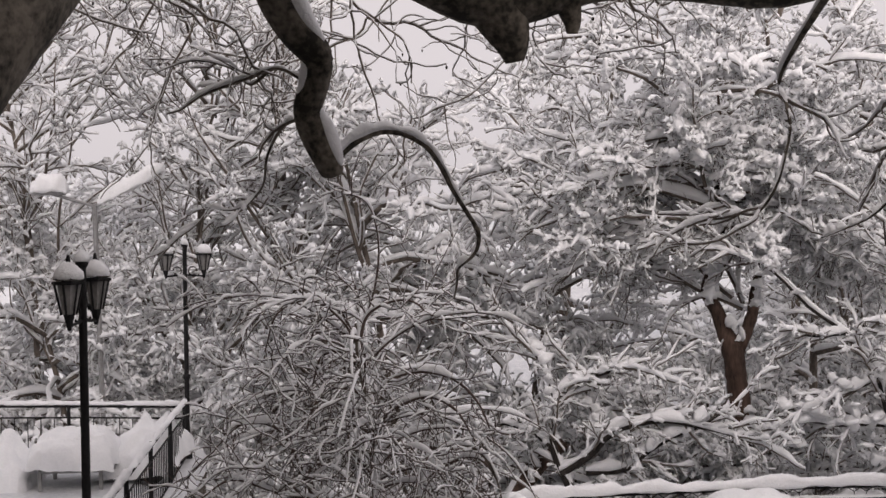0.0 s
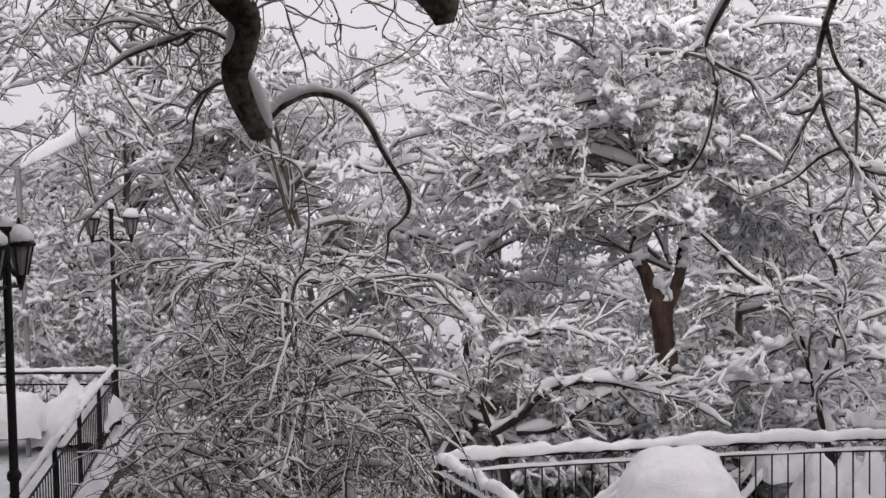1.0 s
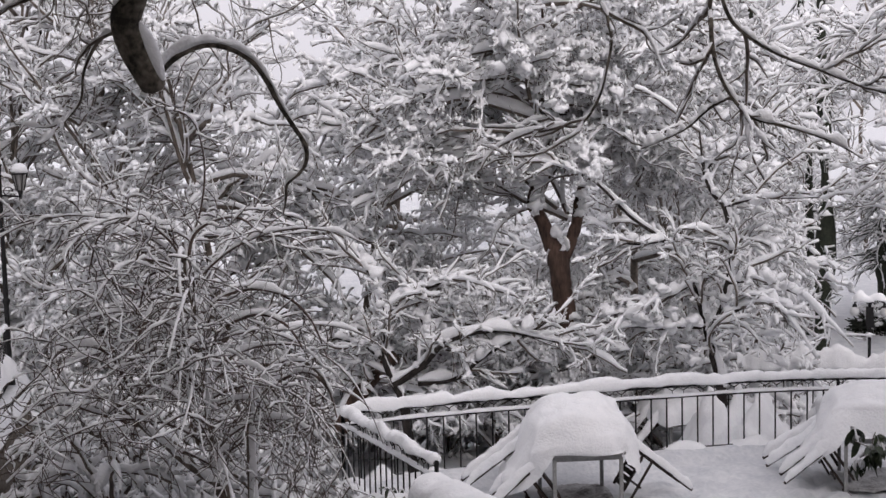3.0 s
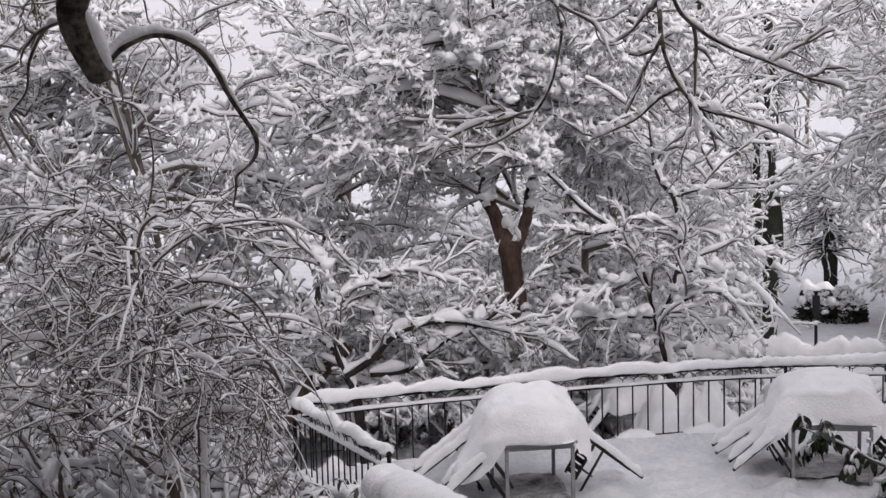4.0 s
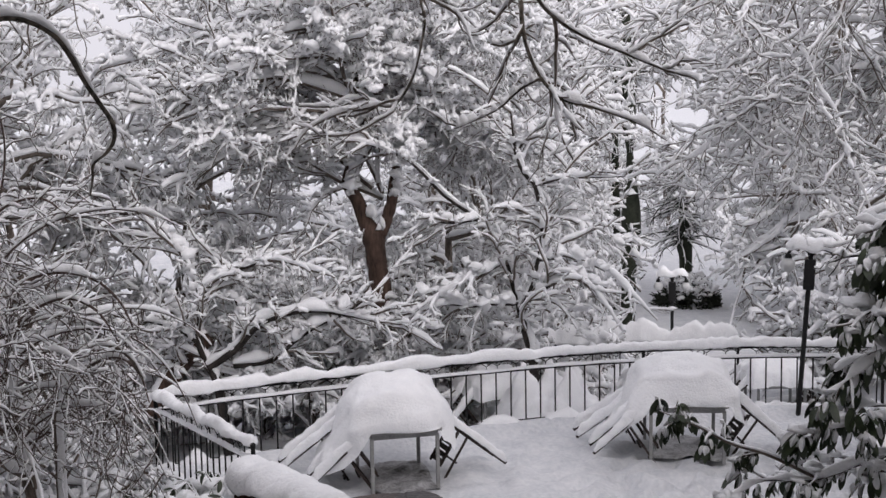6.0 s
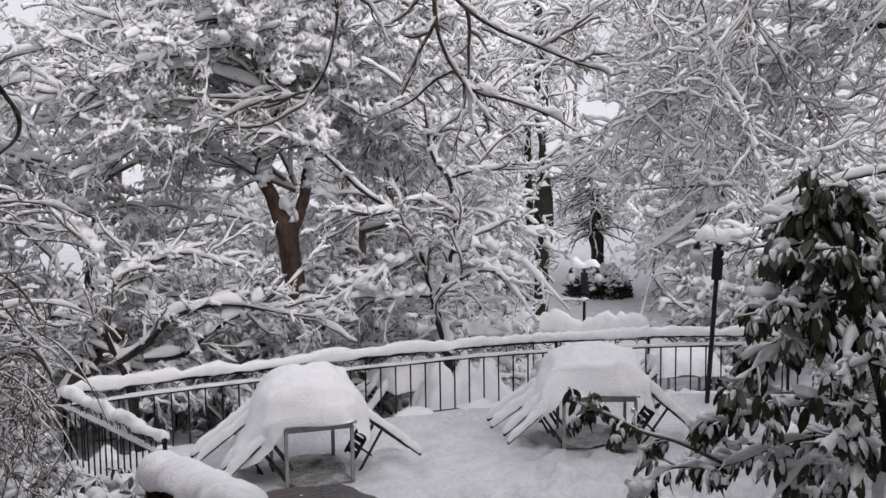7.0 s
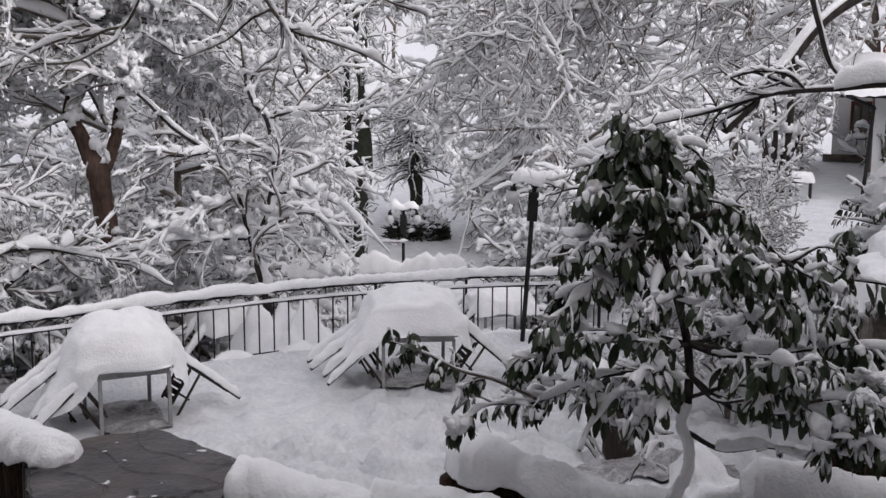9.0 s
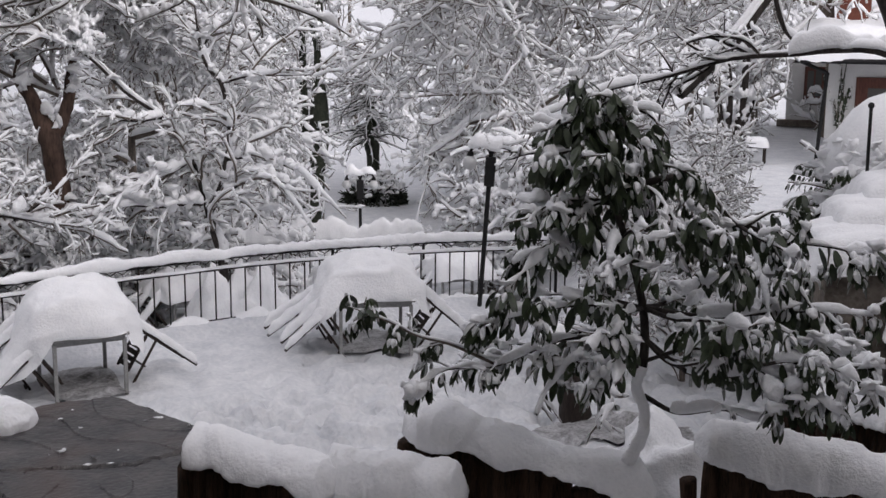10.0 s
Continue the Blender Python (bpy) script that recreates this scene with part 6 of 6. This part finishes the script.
boughs += [smooth_line(c, 20) for c in (
    [(5.27, 6.02, 2.22, 0.019), (5.49, 5.75, 2.00, 0.015), (5.71, 5.46, 2.06, 0.011), (5.88, 5.20, 2.18, 0.007), (6.04, 4.94, 2.30, 0.004)],
    [(5.28, 6.01, 1.82, 0.019), (5.38, 5.78, 1.75, 0.015), (5.52, 5.51, 1.83, 0.011), (5.63, 5.26, 1.81, 0.007), (5.71, 5.02, 2.03, 0.004)],
    [(5.84, 5.76, 2.98, 0.019), (5.95, 5.50, 2.75, 0.014), (6.00, 5.29, 2.54, 0.009), (6.03, 5.11, 2.30, 0.004)],
    [(5.15, 6.12, 2.91, 0.019), (5.27, 5.84, 2.98, 0.013), (5.39, 5.55, 2.91, 0.008), (5.42, 5.33, 2.83, 0.004)],
    [(5.27, 6.02, 2.06, 0.015), (5.43, 5.70, 2.21, 0.013), (5.60, 5.36, 2.16, 0.011), (5.72, 5.04, 2.06, 0.009), (5.78, 4.77, 1.97, 0.005)],
    [(5.56, 5.32, 2.16, 0.011), (5.68, 5.10, 2.24, 0.011), (5.78, 4.88, 2.24, 0.007), (5.89, 4.64, 2.15, 0.005)],
    [(4.95, 6.29, 3.63, 0.014), (4.94, 6.17, 3.76, 0.009), (4.95, 6.03, 3.84, 0.004)])]
# each bough has companions that fan out to both sides of it
fan = list(boughs)
for P, R in boughs:
    if P[0, 0, 2] < 2.18 and P[0, -1, 1] < 5.3:
        continue
    for turn in (rng.uniform(28, 60), -rng.uniform(28, 60)):
        M = np.array(Matrix.Rotation(radians(turn), 3, "Z"))
        Q = P[0, 0] + (P[0] - P[0, 0]) @ M.T * (rng.uniform(0.65, 0.9) if P[0, 0, 2] < 3.0 else rng.uniform(0.5, 0.7)) + np.linspace(0, 1, 20)[:, None] * (0, 0, rng.uniform(-0.12, 0.1))
        fan.append((Q[None], R * 0.85))
for P, R in fan:
    part("bough", raw("limb", *tube(P, R, 7)), DARKBARK, magnolia)
    part("snow_load", raw("snow_load", *snow_strip(P[:, 4:], R[:, 4:] * 0.9, 0.032 if P[0, 5, 2] < 3.1 else 0.016, 7, 0.9, 0.95)), SNOW, magnolia)
P1, R1 = np.concatenate([P for P, R in fan]), np.concatenate([R for P, R in fan])
S, D, L, r = spawn(P1, R1, 6, 0.25, 1.0, 55, 0.6)
P2, R2 = run(S, D, rng.uniform(0.07, 0.22, len(L)), 0.007, 0.004, 7, 0.09, 0.02)
branchwork(magnolia, "branch", [(P2, R2, 4, 0.022, 7)], SNOW, BARK, lump=0.9)
tips = [(p[-1], p[-1] - p[-2]) for p in list(P1) + list(P2)]
tips += [(trunk[0, k], np.array((0.0, 0, 1))) for k in (48, 52, 55, 58, 59)]


def within(c):
    """Keep the crown's outline: a cone above, wide boughs below."""
    a = math.degrees(math.atan2(c[0], c[1]))
    low = np.interp(c[2], [2.2, 2.5, 2.9, 3.2, 3.6, 3.9], [29.8, 33.0, 34.4, 35.4, 36.2, 37.0])
    high = np.interp(c[2], [3.0, 3.3, 3.6, 3.9], [60.0, 44.0, 41.3, 39.0])
    return c[2] > np.interp(a, [39.5, 40.5, 43.0, 45.5], [1.88, 2.15, 2.15, 1.85]) and math.hypot(c[0], c[1]) > 7.3 and low < a < high


tips = [(c, t) for c, t in tips if within(c)]
rosettes(magnolia, tips, 0.85, 300, lambda c: np.interp(c[2], [2.0, 2.3, 2.9, 3.4, 3.65], [1.0, 0.85, 0.7, 0.38, 0.0]))
hang_leaves(magnolia, [P[0] for P, R in fan], 0.11, 0.85, 0.55, within)
arm, arm_r = smooth_line([(4.35, 6.41, 2.07, 0.011), (3.99, 6.41, 2.26, 0.010), (3.78, 6.48, 2.33, 0.009), (3.57, 6.54, 2.45, 0.006), (3.35, 6.60, 2.55, 0.003)], 16)
branchwork(magnolia, "branch", [(arm, arm_r, 5, 0.014, 4)], SNOW, BARK)
S, D, L, r = spawn(arm, arm_r, 12, 0.1, 1.0, 60, 0.6)
P2, R2 = run(S, D, rng.uniform(0.05, 0.14, len(L)), 0.004, 0.003, 6, 0.12, 0.08)
branchwork(magnolia, "branch", [(P2, R2, 4, 0.012, 4)], SNOW, BARK)
hang_leaves(magnolia, list(P2), 0.09, 0.62, 0.4)


# ---- beside the house ----
def slim_tree(name, label, stems, reach, snow, group="", wood=DARKBARK):
    tree = thing(name, label, "tree", group)
    lines = [smooth_line(c, 18) for c in stems]
    limbs(tree, [(P, R * 1.0) for P, R in lines], wood, 0.045, 8, "stem")
    spot = np.concatenate([P[0, 2:17] for P, R in lines])
    spot = spot[rng.permutation(len(spot))[:70]] + (-0.03, 0.02, 0.0)
    clumps(tree, spot, 0.03, 0.06, 1.7)
    branchwork(tree, "crown", shoots(lines, 1.7, reach, 0.03, 0.13, 0.8, snow, third=2), SNOW, TWIG)
    return tree


slim_tree("tree", "cluster of slender dark stems patched with snow", [
    [(12.6, 12.85, 0.0, 0.08), (12.63, 12.82, 1.94, 0.067), (12.71, 12.75, 2.51, 0.067), (12.77, 12.69, 3.08, 0.058), (12.78, 12.67, 3.72, 0.055), (12.82, 12.63, 4.6, 0.04)],
    [(12.5, 12.95, 0.0, 0.06), (12.56, 12.90, 1.93, 0.058), (12.62, 12.83, 2.51, 0.050), (12.64, 12.81, 3.08, 0.042), (12.61, 12.84, 3.56, 0.033), (12.54, 12.92, 4.03, 0.025)],
    [(12.45, 13.0, 0.0, 0.06), (12.49, 12.96, 2.09, 0.050), (12.56, 12.89, 2.67, 0.050), (12.50, 12.95, 3.24, 0.042), (12.41, 13.04, 3.71, 0.033)],
    [(12.75, 12.7, 2.6, 0.05), (12.78, 12.68, 2.80, 0.050), (12.88, 12.58, 3.09, 0.042), (12.93, 12.53, 3.29, 0.033), (13.06, 12.39, 3.35, 0.025)],
    [(12.85, 13.0, 0.0, 0.05), (12.89, 12.99, 1.81, 0.042), (12.99, 12.89, 2.40, 0.042), (13.02, 12.86, 2.82, 0.034), (13.06, 12.82, 3.23, 0.025)]], 0.55, 0.04)

hedge = thing("hedge", "ivy-leaved bush buried under deep billowing snow", "hedge")
n = 170
u, v = rng.uniform(0, 2 * np.pi, n), rng.uniform(0.0, 1.0, n)
S = np.stack([10.89 + 0.2 * np.cos(u), 8.80 + 0.2 * np.sin(u), 0.4 + 2.3 * v], -1)
D = np.stack([np.cos(u), np.sin(u), rng.uniform(-0.2, 0.5, n)], -1)
P1, R1 = run(S, D, np.interp(v, [0, 0.3, 1], [0.85, 0.9, 0.72]) * rng.uniform(0.75, 1.1, n), 0.012, 0.005, 8, 0.1, 0.05)
branchwork(hedge, "branch", [(P1, R1, 4, 0.06, 4)], SNOW, BARK)
hang_leaves(hedge, [p for p in P1 if p[-1, 2] < 2.75], 0.06, 0.6, 0.25)
clumps(hedge, np.concatenate([P1[::2, -2], P1[1::2, 5]]), 0.03, 0.07, 0.6)
u, v = rng.uniform(0, 2 * np.pi, 150), rng.uniform(-0.1, 0.45, 150)
w = np.sqrt(1 - np.clip(v, 0, 1) ** 2)
clumps(hedge, np.stack([10.95 + 0.6 * np.cos(u) * w, 8.75 + 0.6 * np.sin(u) * w, 2.65 + 0.85 * v], -1), 0.04, 0.10, 0.6)
cap = part("snow_cap", dome(0.66, 0.85, 5.5), SNOW, hedge, "deep billowing snow")
cap.location = (10.95, 8.75, 2.65)
ivy = thing("climbing_ivy", "dark ivy climbing the white corner of the house", "ivy")
n = 9
S = np.stack([23.34 + rng.uniform(-0.08, 0.08, n), 20.02 + rng.uniform(-0.06, 0.06, n), rng.uniform(0.9, 1.9, n)], -1)
P1, R1 = run(S, np.array([[0.0, 0, 1]] * n), rng.uniform(1.2, 1.9, n), 0.012, 0.006, 9, 0.06)
branchwork(ivy, "stem", [(P1, R1, 4, 0.02, 3)], SNOW, BARK)
hang_leaves(ivy, list(P1), 0.07, 0.7, 0.35)

terrace_wall = thing("garden_wall", "stepped stone wall under flat slabs of snow", "wall", kind="structure")
for x, y, lx, ly, z in ((8.25, 6.55, 1.0, 1.0, 2.38), (8.75, 6.85, 0.9, 0.9, 2.52), (9.3, 7.1, 0.8, 0.8, 2.66), (8.3, 5.6, 1.2, 1.0, 1.9)):
    part("masonry", one(box, (lx, ly, z + 0.3), (x, y, z / 2 - 0.15), Matrix.Rotation(radians(-40), 3, "Z"), 0.02), STONE, terrace_wall)
    c = part("snow_slab", mound(lx + 0.2, ly + 0.2, 0.28, 22, 22, 7, x, 0.06), SNOW, terrace_wall)
    c.matrix_basis = pose(x, y, z - 0.02, 0, 0, -40)

stair = thing("stair_rail", "sloping iron stair rail topped with snow", "railing")
a, b = Vector((9.95, 8.75, 2.25)), Vector((9.35, 7.2, 3.1))
part("handrail", one(rod, a, b, 0.022, 8), IRON, stair)
part("lower_rail", one(rod, a - Vector((0, 0, 0.12)), b - Vector((0, 0, 0.12)), 0.014, 8), IRON, stair)
for k in range(7):
    p = a.lerp(b, k / 6)
    part("baluster", one(rod, p - Vector((0, 0, 2.2 if k % 3 == 0 else 0.12)), p, 0.009, 6), IRON, stair)
part("snow_cap", ridge([tuple(a), tuple(a.lerp(b, 0.5)), tuple(b)], 0.12, 0.10, 30, 2.0, 0.2), SNOW, stair)

# ---- dark stems and the planted bowl far along the path ----
def dark_stem(x, y, foot, top, r):
    stem = thing("tree", "tall dark ivy-clad trunk with snow-dusted side shoots", "tree", group="dark trunks")
    P, R = run(np.array([[x, y, foot]]), np.array([[0.0, 0, 1]]), top - foot, r, r * 0.6, 14, 0.02)
    part("trunk", raw("trunk", *tube(P, R * (1 + 0.25 * rng.standard_normal(R.shape)), 9)), SHRUB, stem)
    S, D, L, q = spawn(P, R, 54, 0.1, 1.0, 80)
    P2, R2 = run(S, D, rng.uniform(0.3, 1.1, len(L)), 0.02, 0.008, 6, 0.15, 0.08)
    S, D, L, q = spawn(P2, R2, 4, 0.1, 1.0, 50)
    P3, R3 = run(S, D, rng.uniform(0.2, 0.5, len(L)), 0.012, 0.006, 4, 0.15, 0.08)
    branchwork(stem, "crown", [(P2, R2, 4, 0.05, 4), (P3, R3, 3, 0.04, 3)], SNOW, SHRUB)


dark_stem(14.6, 30.7, -1.8, 9.0, 0.22)
dark_stem(15.6, 33.5, -1.8, 8.0, 0.13)
dark_stem(13.0, 29.5, -1.8, 7.5, 0.10)

bowl = thing("weeping_shrub", "small dark weeping tree over a round clipped shrub", "shrub")
P, R = smooth_line([(17.9, 33.5, -1.7, 0.22), (17.9, 33.5, -0.3, 0.2), (17.85, 33.5, 0.2, 0.24), (17.8, 33.5, 1.4, 0.1), (17.7, 33.5, 2.6, 0.04)], 16)
part("trunk", raw("trunk", *tube(P, R, 10)), SHRUB, bowl)
S, D, L, q = spawn(P, R, 90, 0.5, 1.0, 75)
P2, R2 = run(S, D, rng.uniform(0.5, 1.4, len(L)), 0.025, 0.01, 8, 0.12, 0.15)
S, D, L, q = spawn(P2, R2, 5, 0.1, 1.0, 50)
P3, R3 = run(S, D, rng.uniform(0.2, 0.5, len(L)), 0.014, 0.008, 4, 0.15, 0.12)
branchwork(bowl, "crown", [(P2, R2, 4, 0.03, 4), (P3, R3, 3, 0.025, 3)], SNOW, SHRUB)
n = 900
u, v = rng.uniform(0, 2 * np.pi, n), rng.uniform(0, 1, n)
out = np.stack([np.cos(u) * np.sqrt(1 - v ** 2), np.sin(u) * np.sqrt(1 - v ** 2), v], -1)
S = np.array((17.9, 33.4, -1.75)) + out * (0.95, 0.95, 0.85) * rng.uniform(0.75, 1.0, (n, 1))
P2, R2 = run(S, out + 0.5 * rng.standard_normal((n, 3)), rng.uniform(0.15, 0.32, n), 0.028, 0.014, 5, 0.2, 0.05)
branchwork(bowl, "clipped_crown", [(P2, R2, 4, 0, 0)], SNOW, SHRUB)
top = P2[v > 0.6][:, 3]
clumps(bowl, top[::2], 0.06, 0.14, 0.5)

# ---- small bushes under the terrace corner ----
def small_bush(x, y, z, r, dark):
    bush = thing("bush", "small evergreen bush half buried in snow", "shrub", group="small bushes")
    n = 60
    u = rng.uniform(0, 2 * np.pi, n)
    S = np.stack([x + 0.15 * r * np.cos(u), y + 0.15 * r * np.sin(u), np.full(n, z)], -1)
    D = np.stack([np.cos(u), np.sin(u), rng.uniform(0.3, 2.2, n)], -1)
    P1, R1 = run(S, D, rng.uniform(0.6, 1.1, n) * r, 0.01, 0.004, 7, 0.12, 0.04)
    branchwork(bush, "branch", [(P1, R1, 4, 0.03, 4)], SNOW, BARK)
    hang_leaves(bush, list(P1), 0.34, 0.75, 0.25)
    if not dark:
        tip = P1[:, -2]
        clumps(bush, tip[tip[:, 2] > z + 0.35 * r][:40], 0.05, 0.14, 0.7)


small_bush(0.95, 12.25, -0.1, 0.85, False)
small_bush(1.45, 12.0, 0.0, 0.8, False)
small_bush(-1.0, 11.4, -0.5, 1.1, True)
small_bush(-0.2, 11.6, -0.6, 0.9, True)

# ---- slush on the trodden ground and the stump beside it ----
stump = thing("tree_stump", "thick dark wet stump standing in the snow", "tree stump")
P, R = smooth_line([(7.95, 10.15, -0.1, 0.2), (7.9, 10.18, 0.25, 0.165), (7.82, 10.25, 0.6, 0.15), (7.74, 10.3, 0.9, 0.14)], 14)
part("trunk", raw("trunk", *tube(P, R * (1 + 0.05 * rng.standard_normal(R.shape)), 12)), DARKWOOD, stump)
part("snow_cap", mound(0.34, 0.34, 0.16, 10, 10, 2.0, 2.0), SNOW, stump).location = (7.74, 10.3, 0.87)
heap = tagged(part("snow_heap", mound(1.5, 1.3, 1.15, 34, 34, 2.6, 6.1, 0.2), SNOW), "heap of snow between the low log walls", "snow", kind="structure")
heap.matrix_basis = pose(6.3, 6.8, -0.05, 0, 0, -40)

# ---- garden seats seen under the evergreen's boughs ----
garden_table(10.3, 10.35, 0.0, -40, 0.85, 0.85, 0.40, 14.0)
garden_table(10.95, 7.9, 0.55, -40, 0.85, 0.85, 0.36, 15.5)


def slatted_chair(x, y, z, turn):
    """A pale garden chair with an upright slatted back."""
    chair = thing("garden_chair", "pale wooden garden chair with a slatted back in the snow", "chair", at=(x, y, z))
    chair.rotation_euler[2] = radians(turn)
    part("seat", one(box, (0.44, 0.42, 0.03), (0, 0, 0.43), bevel=0.008), PALEWOOD, chair)
    for sx in (-1, 1):
        part("leg", one(box, (0.035, 0.035, 0.43), (sx * 0.2, -0.19, 0.21), bevel=0.005), PALEWOOD, chair)
        part("back_post", one(box, (0.035, 0.035, 0.95), (sx * 0.2, 0.19, 0.47), bevel=0.005), PALEWOOD, chair)
    part("back_rail", one(box, (0.44, 0.03, 0.06), (0, 0.19, 0.92), bevel=0.006), PALEWOOD, chair)
    for k in range(6):
        part("back_slat", one(box, (0.025, 0.014, 0.44), (-0.145 + 0.058 * k, 0.19, 0.68), bevel=0.003), PALEWOOD, chair)
    cap = part("snow_cap", mound(0.48, 0.44, 0.22, 16, 16, 3, x), SNOW, chair)
    cap.location = (0, 0, 0.44)
    part("snow_strip", ridge([(-0.22, 0.19, 0.95), (0, 0.19, 0.955), (0.22, 0.19, 0.95)], 0.08, 0.09, 16, 2.0, 0.2), SNOW, chair)
    return chair


slatted_chair(10.62, 10.02, 0.42, 140)

gate_post = thing("iron_post", "slim black iron post beside the snowy steps", "post")
part("post", one(rod, (9.31, 7.57, 0.4), (9.29, 7.60, 3.5), 0.016, 8), IRON, gate_post)
bm = bmesh.new()
bmesh.ops.create_uvsphere(bm, u_segments=10, v_segments=8, radius=0.03, matrix=Matrix.Translation((9.29, 7.60, 3.52)))
part("finial", bm, IRON, gate_post)
crate = thing("garden_bench", "small dark bench under snow beside the path", "bench")
crate.matrix_basis = pose(21.6, 21.0, 0.72, 0, 0, -48)
part("seat", one(box, (0.6, 0.45, 0.06), (0, 0, 0.42), bevel=0.01), DARKWOOD, crate)
for sx in (-1, 1):
    part("leg", one(box, (0.07, 0.4, 0.5), (sx * 0.24, 0, 0.16), bevel=0.01), DARKWOOD, crate)
part("snow_mound", mound(0.66, 0.5, 0.2, 22, 16, 3, 4.0), SNOW, crate).location = (0, 0, 0.45)
